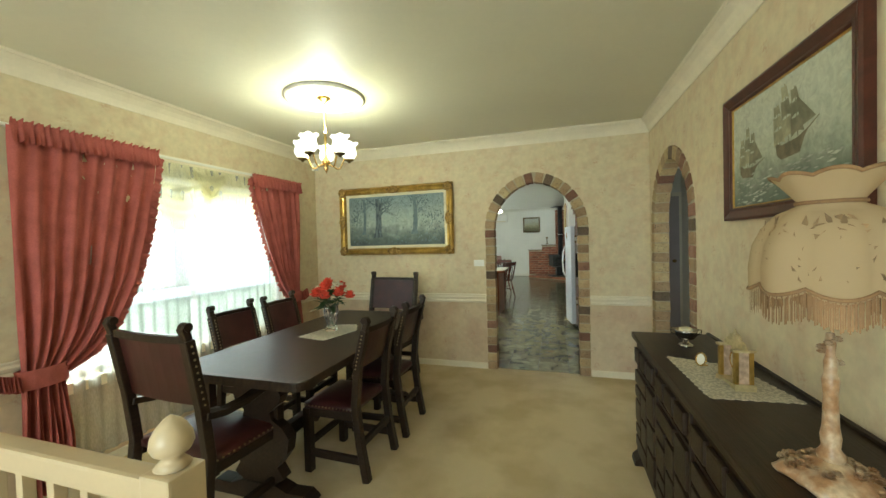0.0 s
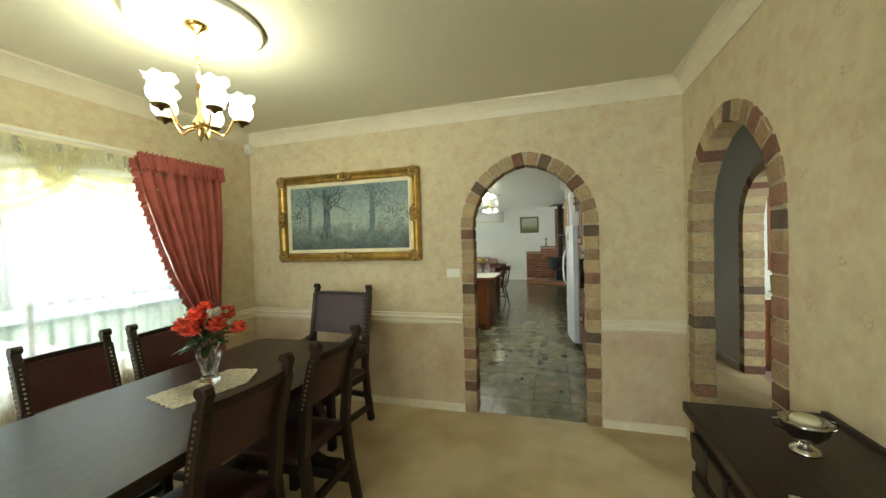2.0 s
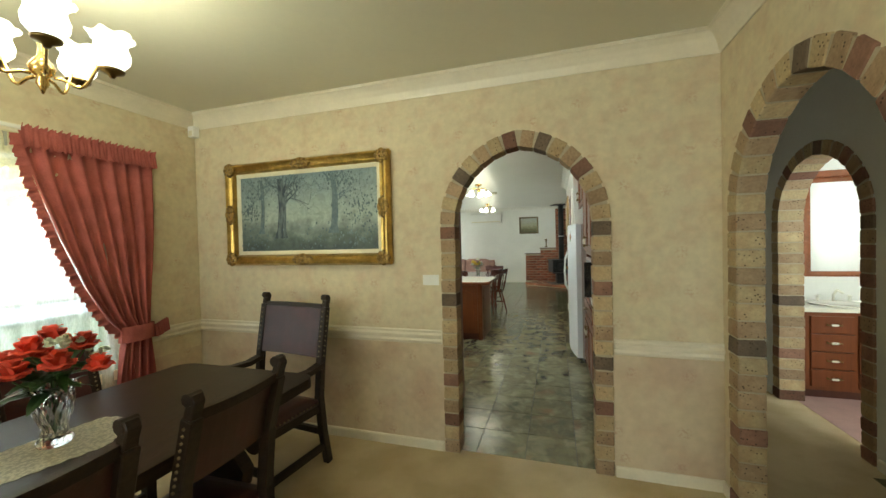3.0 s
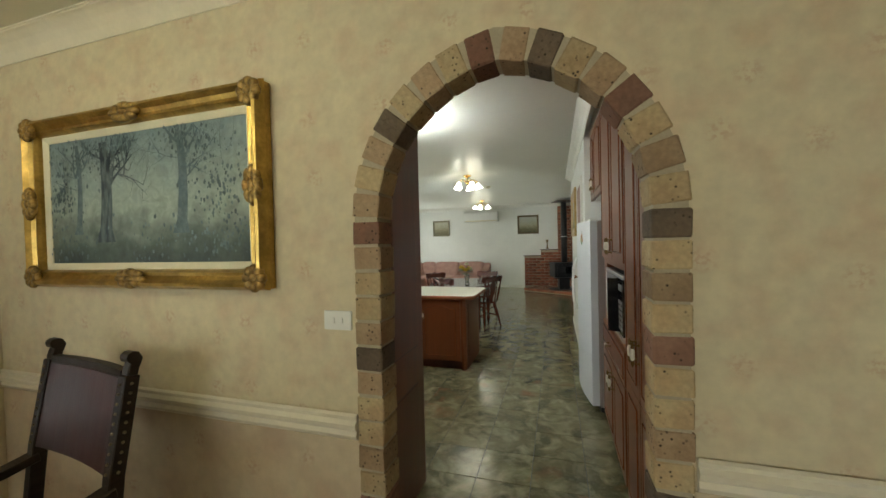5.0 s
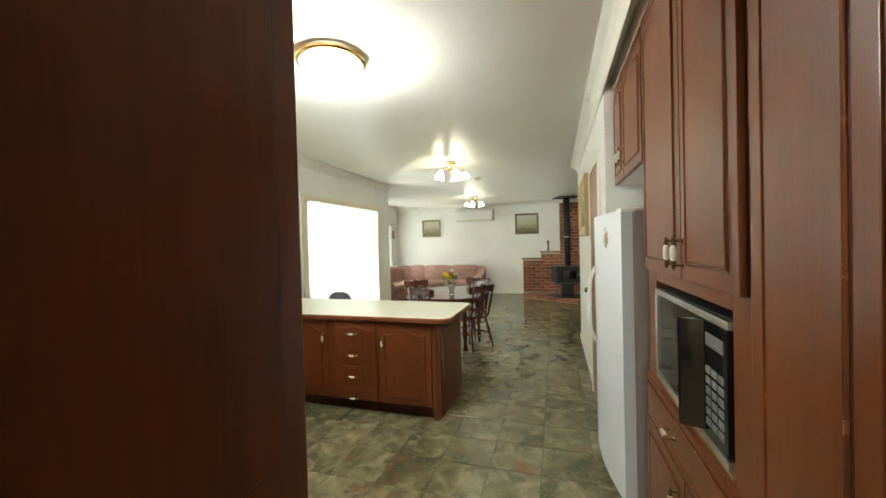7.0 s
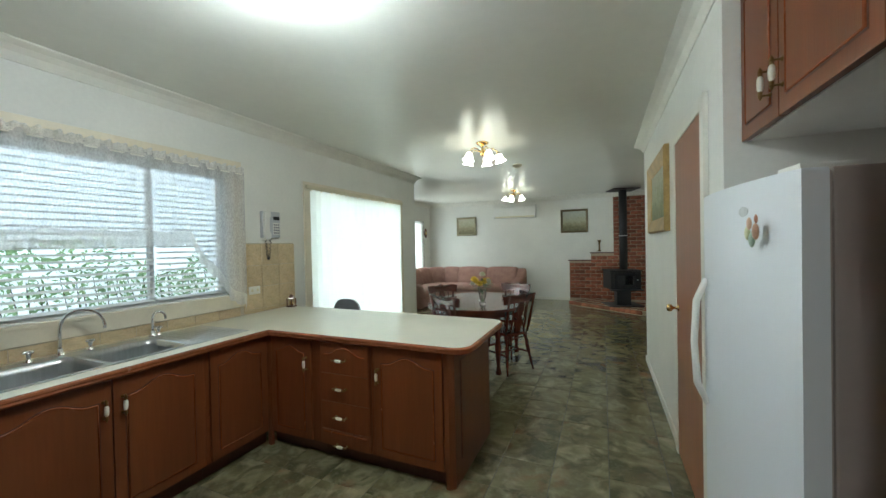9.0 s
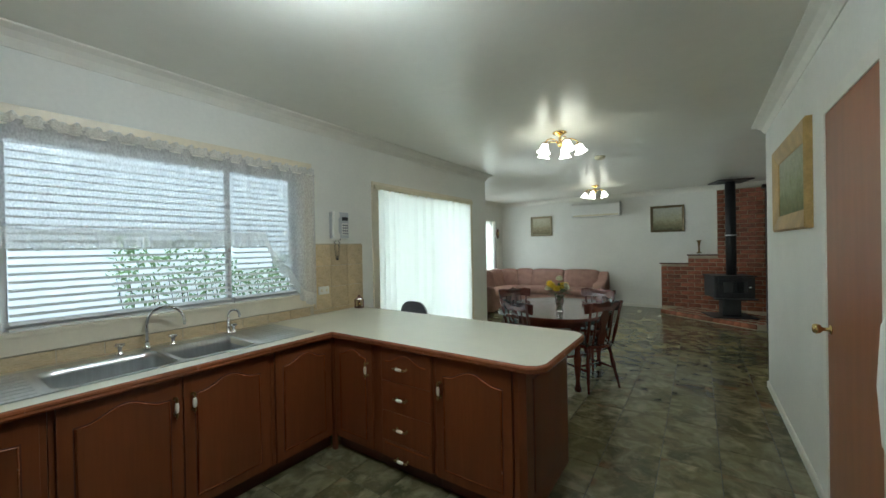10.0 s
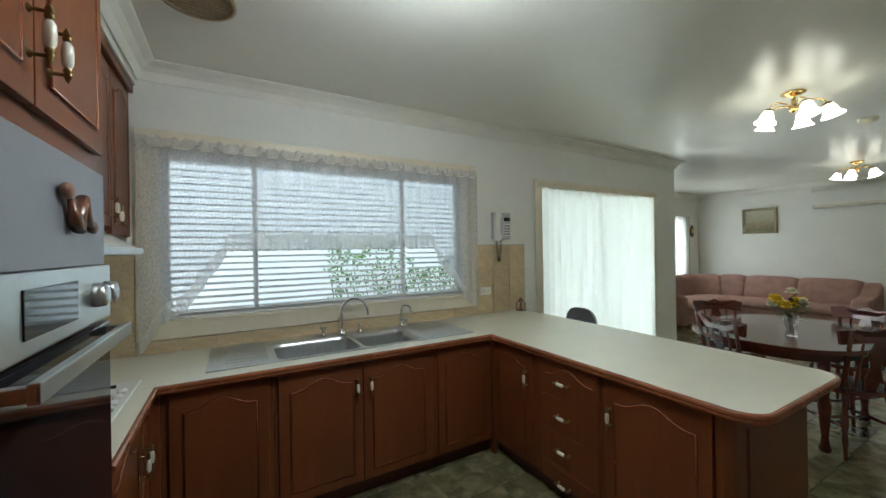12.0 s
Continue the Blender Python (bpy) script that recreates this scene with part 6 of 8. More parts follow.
o = part("raised_field", moved(slab(field(0.62, 0.70, False, 0.05), 0, 0.006, bevel=0.004), UPRIGHT), CHERRY, end)
o.matrix_basis = pose(-0.545, 7.27, 0.09, 0, 0, 90)
# groove shade drawn as a dark ring round the field
o = part("groove_shade", moved(slab(field(0.62, 0.70, False, 0.043), 0, 0.0025), UPRIGHT), CHERRY_DARK, end)
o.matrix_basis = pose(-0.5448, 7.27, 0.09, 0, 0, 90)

# cooktop run
ck = base_cabinet(-2.66, -1.266, 4.302, 4.915, (-2.6, -1.266, 4.302, 4.865, 0, 0.10))
cabinet_door(ck, -1.575, 4.915, 0.11, 0.44, BT - 0.16, 180, grip=(0.185, 0.50, True))
cabinet_door(ck, -1.905, 4.915, 0.11, 0.20, BT - 0.16, 180, inset=0.045, grip=(-0.07, 0.50, True))

part("corner_filler", boxes((-2.035, -2.004, 4.9155, 4.969, 0.0, BT - 0.045)), CHERRY, ck)

# worktop: one sheet with a moulded timber edge
wt = thing("worktop", "cream laminate worktop with moulded cherry edge", "worktop")
r_ = 0.10
out = [(-2.668, 4.302), (-1.266, 4.302), (-1.266, 4.955), (-1.975, 4.955), (-1.975, 6.85)]
for k in range(7):
    a = radians(-90 + 90 * k / 6)
    out.append((-0.445 - r_ + r_ * math.cos(a), 6.85 + r_ + r_ * math.sin(a)))
for k in range(7):
    a = radians(90 * k / 6)
    out.append((-0.445 - r_ + r_ * math.cos(a), 7.70 - r_ + r_ * math.sin(a)))
out += [(-2.668, 7.74)]
for pc in ([(-2.668, 4.302), (-1.266, 4.302), (-1.266, 4.955), (-2.668, 4.955)], [(-2.668, 4.955), (-1.975, 4.955), (-1.975, 5.485), (-2.668, 5.485)],
           [(-2.668, 5.485), (-2.492, 5.485), (-2.492, 6.375), (-2.668, 6.375)], [(-2.088, 5.485), (-1.975, 5.485), (-1.975, 6.375), (-2.088, 6.375)],
           [(-2.668, 6.375), (-1.975, 6.375)] + out[4:]):
    part("surface", slab(pc, BT - 0.035, BT), LAMINATE, wt)
path = [(-1.266, 4.955), (-1.975, 4.955), (-1.975, 6.85)] + out[5:19] + [(-2.665, 7.74)]
part("edge_moulding", sweep([(0.0, -0.041), (0.0, -0.001), (0.010, -0.001), (0.016, -0.006), (0.017, -0.016), (0.012, -0.022), (0.013, -0.032), (0.007, -0.041)], [(x_, y_, BT) for x_, y_ in path]), CHERRY_EDGE_HIGHLIGHT, wt)

# sink with two bowls, set on the worktop
sink = thing("kitchen_sink", "stainless steel double bowl sink with drainers", "sink", 0, 0, BT)
bm = bmesh.new()
bowls = [(-2.48, -2.10, 5.485, 5.955, -0.16), (-2.48, -2.10, 5.985, 6.375, -0.15)]
box(bm, -2.595, -2.075, 5.145, 5.475, 0.0005, 0.006)
box(bm, -2.595, -2.075, 6.385, 6.77, 0.0005, 0.006)
box(bm, -2.595, -2.485, 5.475, 6.385, 0.0005, 0.006)
box(bm, -2.095, -2.075, 5.475, 6.385, 0.0005, 0.006)
box(bm, -2.485, -2.095, 5.957, 5.983, 0.0005, 0.006)
part("deck", bm, STEEL, sink)
for a, b, c, d, e in bowls:
    bm = bmesh.new()
    rings = []
    for u in range(6):
        t = u / 5
        ins, z_ = 0.012 * t ** 2 + (0.035 if u == 5 else 0), 0.0066 - 0.152 * min(1.0, t * 1.25)
        rings.append([bm.verts.new((x_, y_, z_)) for x_, y_ in rounded(a - 0.004 + ins, b + 0.004 - ins, c - 0.004 + ins, d + 0.004 - ins, 0.06)])
    lip = [bm.verts.new((x_, y_, 0.0066)) for x_, y_ in rounded(a - 0.030, b + 0.022, c - 0.012, d + 0.012, 0.03)]
    for k in range(len(lip)):
        bm.faces.new((lip[k], lip[(k + 1) % len(lip)], rings[0][(k + 1) % len(lip)], rings[0][k]))
    for r0, r1 in zip(rings, rings[1:]):
        for k in range(len(r0)):
            bm.faces.new((r0[k], r0[(k + 1) % len(r0)], r1[(k + 1) % len(r0)], r1[k]))
    bm.faces.new(rings[-1])
    part("bowl", bm, STEEL, sink, "", True)
    part("waste", lathe([(0.04, -0.1450), (0.038, -0.1435), (0.02, -0.1445), (0.002, -0.1445)], 20, at=((a + b) / 2, (c + d) / 2, 0)), CHROME, sink, "", True)
for k in range(8):
    for a, b in ((5.23, 5.44), (6.43, 6.72)):
        part("drainer_rib", boxes((-2.56 + 0.062 * k, -2.545 + 0.062 * k, a, b, 0.005, 0.0085), bevel=0.001), STEEL, sink)


def gooseneck(name, x, y, h, reach, label, levers):
    t = thing(name, label, "tap", x, y, BT + 0.006)
    swing = Matrix.Rotation(radians(62), 4, "Z")
    part("base", lathe([(0.022, 0), (0.022, 0.006), (0.014, 0.014), (0.012, 0.04)], 16), CHROME, t, "", True)
    pts = [(0, 0, 0.02), (0, 0, h * 0.55)]
    for k in range(11):
        a = math.pi * k / 10
        pts.append((reach / 2 - reach / 2 * math.cos(a), 0, h * 0.62 + reach * 0.55 * math.sin(a)))
    pts.append((reach, 0, h * 0.55))
    part("spout", moved(tube(pts, 0.0085, 10), swing), CHROME, t, "", True)
    for k, dy in enumerate(levers):
        part("tap_body", lathe([(0.020, 0), (0.020, 0.005), (0.011, 0.012), (0.009, 0.035), (0.014, 0.045), (0.012, 0.055)], 14, at=(0.01, dy, 0)), CHROME, t, "", True)
        bm = bmesh.new()
        for a in (0.4, 1.97):
            tube([(0.01 - 0.026 * math.cos(a), dy - 0.026 * math.sin(a), 0.056), (0.01, dy, 0.060), (0.01 + 0.026 * math.cos(a), dy + 0.026 * math.sin(a), 0.056)], [0.006, 0.004, 0.006], 8, bm)
        part("cross_handle", bm, CHROME, t, "", True)
    return t


gooseneck("mixer_tap", -2.565, 5.95, 0.235, 0.19, "chrome gooseneck sink tap with cross handles", (-0.13, 0.13))
gooseneck("filter_tap", -2.565, 6.42, 0.20, 0.07, "slim chrome gooseneck filter tap", (0.03,))

# cooktop, range hood and wall cabinet
ct = thing("cooktop", "white gas cooktop with black trivets", "cooktop", -1.80, 4.64, BT)
part("plate", boxes((-0.30, 0.30, -0.25, 0.25, 0.0005, 0.012), bevel=0.005), WHITE_PLASTIC, ct)
for ax in (-0.15, 0.15):
    for ay in (-0.11, 0.10):
        bm = boxes((ax - 0.10, ax + 0.10, ay - 0.006, ay + 0.006, 0.03, 0.042), (ax - 0.006, ax + 0.006, ay - 0.09, ay + 0.09, 0.03, 0.042), (ax - 0.10, ax - 0.09, ay - 0.006, ay + 0.006, 0.012, 0.03), (ax + 0.09, ax + 0.10, ay - 0.006, ay + 0.006, 0.012, 0.03))
        part("trivet", bm, BLACK_IRON, ct)
        part("burner", lathe([(0.04, 0.012), (0.04, 0.022), (0.03, 0.028), (0.002, 0.028)], 16, at=(ax, ay, 0)), BLACK_IRON, ct)
for k in range(4):
    part("knob", lathe([(0.018, 0.012), (0.017, 0.028), (0.002, 0.030)], 14, at=(-0.12 + 0.07 * k, 0.215, 0)), WHITE_PLASTIC, ct, "", True)
rh = thing("range_hood", "white slide-out range hood under the wall cabinet", "range hood", -1.9, 0, 1.46)
part("canopy", boxes((-0.44, 0.63, 4.302, 4.86, 0, 0.034), bevel=0.004), WHITE_PLASTIC, rh)
part("front_trim", boxes((-0.44, 0.63, 4.858, 4.866, 0.004, 0.030), bevel=0.002), STEEL, rh)
part("cowl", slab([(4.302, 0.034), (4.84, 0.034), (4.80, 0.06), (4.74, 0.10), (4.70, 0.135), (4.302, 0.135)], -0.43, 0.0, m=Matrix(((0, 0, 1, 0), (1, 0, 0, 0), (0, 1, 0, 0), (0, 0, 0, 1)))), WHITE_PLASTIC, rh)
uc = thing("wall_cabinet", "cherry timber wall cabinet with arched doors", "cabinet", group="fitted kitchen cabinets")
part("body", boxes((-2.665, -1.266, 4.302, 4.735, 1.60, 2.44), bevel=0.003), CHERRY, uc)
part("crown", boxes((-2.667, -1.266, 4.302, 4.775, 2.41, 2.459), bevel=0.006), CHERRY, uc)
for a, b, g in ((-2.66, -2.27, -0.155), (-2.265, -1.875, 0.155), (-1.87, -1.45, -0.15)):
    cabinet_door(uc, (a + b) / 2, 4.736, 1.565 if a < -2.3 else 1.60, b - a - 0.004, 0.84 if a < -2.3 else 0.80, 180, grip=(g, 0.09, True))

# oven tower and pantry
TF = 4.94     # front of the oven tower
ot = thing("oven_tower", "tall cherry timber oven tower with panelled end", "cabinet", group="fitted kitchen cabinets")
part("body", boxes((-1.262, -0.366, NY1 + 0.003, TF, 0.10, 2.459), bevel=0.003), CHERRY, ot)
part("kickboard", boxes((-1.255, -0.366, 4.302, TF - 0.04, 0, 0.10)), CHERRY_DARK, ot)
part("end_panel", boxes((-0.365, -0.338, NY1 + 0.003, TF - 0.006, 0.0, 2.459), bevel=0.003), CHERRY, ot)
for z0_, z1_ in ((0.08, 0.72), (0.80, 2.40)):
    # each end field gets a dark ring as its groove's shade
    for key, dep, ins, ma_ in (("groove_shade", 0.0025, 0.068, CHERRY_DARK), ("end_field", 0.006, 0.075, CHERRY)):
        o = part(key, moved(slab(field(0.76, z1_ - z0_, False, ins), 0, dep, bevel=0.003 if key == "end_field" else 0), UPRIGHT), ma_, ot)
        o.matrix_basis = pose(-0.3385, 4.53, z0_, 0, 0, 90)
cabinet_door(ot, -1.046, TF, 1.74, 0.408, 0.70, 180, grip=(-0.165, 0.12, True))
cabinet_door(ot, -0.633, TF, 1.74, 0.408, 0.70, 180, grip=(0.165, 0.12, True))
cabinet_door(ot, -0.935, TF, 0.12, 0.60, 0.52, 180, False)
ov = thing("wall_oven", "black glass wall oven with steel control panel", "oven", -0.935, TF + 0.003, 0.662)
part("fascia_panel", boxes((-0.302, 0.302, -0.02, 0.018, 0.775, 1.02), bevel=0.003), GREY_PANEL, ov, "grey metal panel")
ctl = part("control_panel", boxes((-0.300, 0.300, -0.02, 0.030, 0.63, 0.773), bevel=0.005), STEEL, ov, "stainless control panel")
part("display", boxes((-0.045, 0.20, 0.029, 0.033, 0.66, 0.745), bevel=0.002), BLACK_GLOSS, ctl)
for kx in (-0.247, -0.165):
    part("control_knob", moved(lathe([(0.030, 0), (0.028, 0.022), (0.022, 0.026), (0.002, 0.026)], 20), pose(kx, 0.03, 0.70, -90, 0, 0)), STEEL, ctl, "", True)
part("oven_door", boxes((-0.300, 0.300, -0.02, 0.028, 0.05, 0.618), bevel=0.004), BLACK_GLOSS, ov, "black glass oven door")
hb = boxes((-0.285, 0.285, 0.062, 0.078, 0.578, 0.612), (-0.285, -0.262, 0.026, 0.063, 0.583, 0.607), (0.262, 0.285, 0.026, 0.063, 0.583, 0.607), bevel=0.004)
part("oven_handle", hb, STEEL, ov, "flat steel bar handle")
part("lower_trim", boxes((-0.300, 0.300, -0.02, 0.022, 0.0, 0.046), bevel=0.002), STEEL, ov)
mg = thing("fridge_magnet", "brown timber moon and star magnet on the grey panel", "magnet", -1.02, TF + 0.0215, 1.56)
mg.scale = (1.2, 1.0, 0.85)
wood_toy = mat("varnished_timber", (0.16, 0.055, 0.025), 0.3, var=0.4, coat=0.5)
for k, (dx, dz, r) in enumerate(((0.07, 0.045, 0.022), (-0.065, -0.035, 0.020))):
    bm = bmesh.new()
    bmesh.ops.create_icosphere(bm, subdivisions=2, radius=r, matrix=pose(dx, r * 0.5, dz) @ Matrix.Diagonal((1, 0.55, 1, 1)))
    part("bead", bm, wood_toy, mg, "", True)
part("carved_shape", tube([(0.052, 0.012, 0.028), (0.042, 0.014, -0.030), (0.028, 0.014, -0.052), (0.020, 0.014, 0.0), (0.006, 0.014, 0.034), (-0.012, 0.014, -0.006), (-0.046, 0.012, -0.032)], [0.008, 0.013, 0.012, 0.013, 0.014, 0.012, 0.008], 10), wood_toy, mg, "", True)
# tall cabinets facing the arch's passage
TX = 0.818
tp = thing("tall_pantry", "tall cherry timber pantry with paired doors", "cabinet", group="fitted kitchen cabinets")
part("body", boxes((TX + 0.001, 1.298, NY1 + 0.003, 4.958, 0.10, 2.498), bevel=0.002), CHERRY, tp)
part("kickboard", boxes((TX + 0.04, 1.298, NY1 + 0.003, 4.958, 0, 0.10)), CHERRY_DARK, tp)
for a, b, g in ((4.19, 4.597, -0.175), (4.603, 4.935, 0.135)):
    yc = (a + b) / 2
    cabinet_door(tp, TX, yc, 0.12, b - a, 0.62, -90, False)
    cabinet_door(tp, TX, yc, 0.742, b - a, 1.74, -90, True, grip=(g, 0.225, True))
mw = thing("microwave_tower", "cherry timber tower with microwave niche and drawers", "cabinet", group="fitted kitchen cabinets")
for nm_, bx_ in (("side_panel", (TX + 0.001, 1.298, 4.96, 5.07, 0.10, 2.498)), ("side_panel", (TX + 0.001, 1.298, 5.80, 5.94, 0.10, 2.498)), ("lower_body", (TX + 0.001, 1.298, 5.072, 5.798, 0.10, 0.865)), ("upper_body", (TX + 0.001, 1.298, 5.072, 5.798, 1.29, 2.498)), ("niche_back", (1.25, 1.298, 5.072, 5.798, 0.866, 1.289))):
    part(nm_, boxes(bx_), CHERRY, mw)
part("kickboard", boxes((TX + 0.04, 1.298, 4.96, 5.94, 0, 0.10)), CHERRY_DARK, mw)
part("niche_shelf", boxes((TX - 0.004, 1.24, 5.07, 5.80, 0.8655, 0.875), bevel=0.001), mat("raw_pine_edge", (0.50, 0.34, 0.18), 0.6, var=0.15), mw)
for a, b, g in ((4.99, 5.392, -0.165), (5.398, 5.925, 0.225)):
    yc = (a + b) / 2
    cabinet_door(mw, TX, yc, 1.335, b - a, 1.145, -90, True, grip=(g, 0.09, True))
    cabinet_door(mw, TX, yc, 0.12, b - a, 0.53, -90, False, grip=(g, 0.43, True))
cabinet_door(mw, TX, 5.4575, 0.665, 0.935, 0.185, -90, False, "drawer", 0.03, grip=(-0.06, 0.09, False))
mo = thing("microwave_oven", "black glass microwave oven with steel trim", "microwave", TX, 5.435, 0.876)
part("case", boxes((0.012, 0.42, -0.36, 0.36, 0.0, 0.385), bevel=0.004), BLACK_IRON, mo)
part("window", boxes((-0.004, 0.013, -0.14, 0.345, 0.03, 0.360), bevel=0.003), BLACK_GLOSS, mo, "dark glass door")
part("trim", boxes((-0.008, 0.012, -0.352, 0.352, 0.362, 0.384), (-0.008, 0.012, -0.352, 0.352, 0.002, 0.026), (-0.008, 0.012, 0.346, 0.356, 0.026, 0.362), bevel=0.002), STEEL, mo, "steel trim")
bar = part("door_handle", slab([(-0.004, -0.185), (-0.060, -0.165), (-0.062, -0.150), (-0.004, -0.145)], 0.03, 0.355), BLACK_GLOSS, mo, "black bar handle")
cp = part("keypad", boxes((-0.006, 0.013, -0.345, -0.19, 0.03, 0.360), bevel=0.003), BLACK_GLOSS, mo, "black keypad panel")
keyc = mat("keypad_grey", (0.22, 0.22, 0.22), 0.5)
for r in range(6):
    for c_ in range(3):
        part("key", boxes((-0.0085, -0.0055, -0.325 + 0.042 * c_, -0.293 + 0.042 * c_, 0.06 + 0.030 * r, 0.080 + 0.030 * r)), keyc, cp)
part("clock_display", boxes((-0.0085, -0.0055, -0.325, -0.21, 0.29, 0.325)), keyc, cp)
of = thing("overfridge_cabinet", "cherry timber cupboard above the refrigerator", "cabinet", group="fitted kitchen cabinets")
part("body", boxes((TX + 0.001, 1.298, 5.942, 6.795, 1.852, 2.498), bevel=0.002), CHERRY, of)
part("underside", boxes((TX + 0.012, 1.298, 5.945, 6.79, 1.846, 1.853)), WHITE_PLASTIC, of)
for a, b, g in ((5.95, 6.44, -0.20), (6.446, 6.79, 0.13)):
    cabinet_door(of, TX, (a + b) / 2, 1.846, b - a, 0.63, -90, True, grip=(g, 0.125, True))

# refrigerator, a little askew in its alcove
fg = thing("refrigerator", "white upright refrigerator standing in its alcove", "refrigerator", 0.705, 6.43, 0, 6.5)
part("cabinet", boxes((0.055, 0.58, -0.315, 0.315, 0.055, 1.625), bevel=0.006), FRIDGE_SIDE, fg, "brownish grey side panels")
dpts = []
for k in range(13):
    t = k / 12
    dpts.append((-0.012 - 0.022 * math.sin(math.pi * t), -0.318 + 0.636 * t))
dpts += [(0.045, 0.318), (0.045, -0.318)]
part("door", slab(dpts, 0.07, 1.625, bevel=0.008), FRIDGE, fg)
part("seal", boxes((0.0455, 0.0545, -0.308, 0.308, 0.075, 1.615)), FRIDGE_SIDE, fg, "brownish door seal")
part("plinth", boxes((0.06, 0.56, -0.30, 0.30, 0.012, 0.054)), BLACK_IRON, fg)
for a_ in (-0.27, 0.27):
    part("foot", lathe([(0.02, 0), (0.02, 0.014)], 12, at=(0.09, a_, 0)), BLACK_IRON, fg)
part("hinge_cover", boxes((-0.005, 0.14, -0.30, -0.20, 1.625, 1.640), bevel=0.005), WHITE_PLASTIC, fg)
part("handle", tube([(-0.018, 0.285, 0.78), (-0.052, 0.288, 0.86), (-0.062, 0.288, 1.03), (-0.052, 0.288, 1.20), (-0.018, 0.285, 1.29)], [0.012, 0.014, 0.013, 0.014, 0.012], 8), WHITE_PLASTIC, fg, "curved white handle", True)
part("badge", moved(lathe([(0.030, 0), (0.028, 0.003), (0.002, 0.004)], 20), pose(-0.030, -0.06, 1.535, 0, -90, 0) @ Matrix.Diagonal((0.6, 1.3, 1, 1))), STEEL, fg, "oval badge")
mg2 = thing("shell_magnet", "small peach and green ceramic magnet on the refrigerator", "magnet", 0.672, 6.26, 1.47, 6.5)
mg2.scale = (0.8, 0.72, 0.8)
for k, (dy, dz, r, cc) in enumerate(((-0.03, 0.0, 0.026, (0.62, 0.35, 0.22)), (0.02, 0.03, 0.020, (0.66, 0.42, 0.28)), (0.035, -0.005, 0.022, (0.60, 0.60, 0.35)), (0.0, -0.03, 0.024, (0.45, 0.55, 0.42)), (-0.035, 0.045, 0.014, (0.5, 0.22, 0.14)))):
    bm = bmesh.new()
    bmesh.ops.create_icosphere(bm, subdivisions=2, radius=r, matrix=pose(0, dy, dz) @ Matrix.Diagonal((0.35, 0.8, 1.2, 1)))
    part("shell", bm, mat("magnet_glaze", cc, 0.3, var=0.2), mg2, "", True)

# telephone, switch, ornament
ph = thing("wall_telephone", "white corded wall telephone with base shaded grey in its colour", "telephone", -2.669, 7.48, 1.55)
# white base toned grey: shading put into the colour behind the handset
PHONE_SHADED = mat("shaded_phone_plastic", (0.50, 0.51, 0.53), 0.4, var=0.04)
part("base", boxes((0.0, 0.035, -0.09, 0.115, 0.0, 0.25), bevel=0.008), PHONE_SHADED, ph, "base with shading put into its grey")
kp = part("keypad", boxes((0.034, 0.038, 0.030, 0.108, 0.03, 0.145), bevel=0.002), WHITE_PLASTIC, ph)
for r in range(4):
    for c_ in range(3):
        part("key", boxes((0.0375, 0.041, 0.036 + 0.024 * c_, 0.053 + 0.024 * c_, 0.038 + 0.026 * r, 0.055 + 0.026 * r), bevel=0.001), GREY_PANEL, kp)
part("screen", boxes((0.034, 0.040, 0.035, 0.105, 0.17, 0.205), bevel=0.002), BLACK_GLOSS, ph)
part("handset", slab([(-0.075, -0.02), (-0.02, -0.02), (-0.012, 0.03), (-0.03, 0.06), (-0.03, 0.18), (-0.012, 0.21), (-0.02, 0.25), (-0.075, 0.25), (-0.085, 0.2), (-0.085, 0.04)], 0.012, 0.065, m=Matrix(((0, 0, 1, 0), (1, 0, 0, 0), (0, 1, 0, 0), (0, 0, 0, 1))), bevel=0.006), WHITE_PLASTIC, ph)
pts = []
for k in range(90):
    t = k / 89
    pts.append((0.03 + 0.009 * math.cos(k * 1.25), -0.055 + 0.06 * t + 0.009 * math.sin(k * 1.25), -0.02 - 0.20 * math.sin(math.pi * t) + 0.03 * t))
part("coiled_cord", tube(pts, 0.0028, 5), CORD, ph)
s2 = thing("power_outlet", "white double wall outlet on the tiles", "outlet", -2.660, 7.305, 1.07)
part("plate", boxes((0, 0.009, -0.058, 0.058, -0.036, 0.036), bevel=0.003), WHITE_PLASTIC, s2)
for dy in (-0.028, 0.028):
    part("socket", boxes((0.0085, 0.0115, dy - 0.010, dy + 0.010, -0.012, 0.012), bevel=0.001), LINEN, s2)
orn = thing("lantern_ornament", "small timber lantern ornament on the worktop", "ornament", -2.60, 7.68, BT)
part("base", boxes((-0.035, 0.035, -0.035, 0.035, 0, 0.012), bevel=0.003), wood_toy, orn)
for a, b in ((-1, -1), (1, -1), (1, 1), (-1, 1)):
    part("post", boxes((a * 0.028 - 0.004, a * 0.028 + 0.004, b * 0.028 - 0.004, b * 0.028 + 0.004, 0.012, 0.085)), wood_toy, orn)
part("roof", lathe([(0.045, 0.085), (0.040, 0.095), (0.015, 0.118), (0.004, 0.128)], 4), wood_toy, orn)
part("candle", lathe([(0.016, 0.012), (0.016, 0.055), (0.002, 0.057)], 12), BRASS, orn, "", True)
st = thing("kitchen_stool", "grey vinyl chair behind the peninsula", "chair", -2.28, 8.30, 0)
part("backrest", slab(rounded(-0.17, 0.17, 0.60, 0.885, 0.13, 8), -0.17, -0.14, m=Matrix(((1, 0, 0, 0), (0, 0, 1, 0), (0, 1, 0, 0), (0, 0, 0, 1))), bevel=0.008), GREY_PANEL, st)
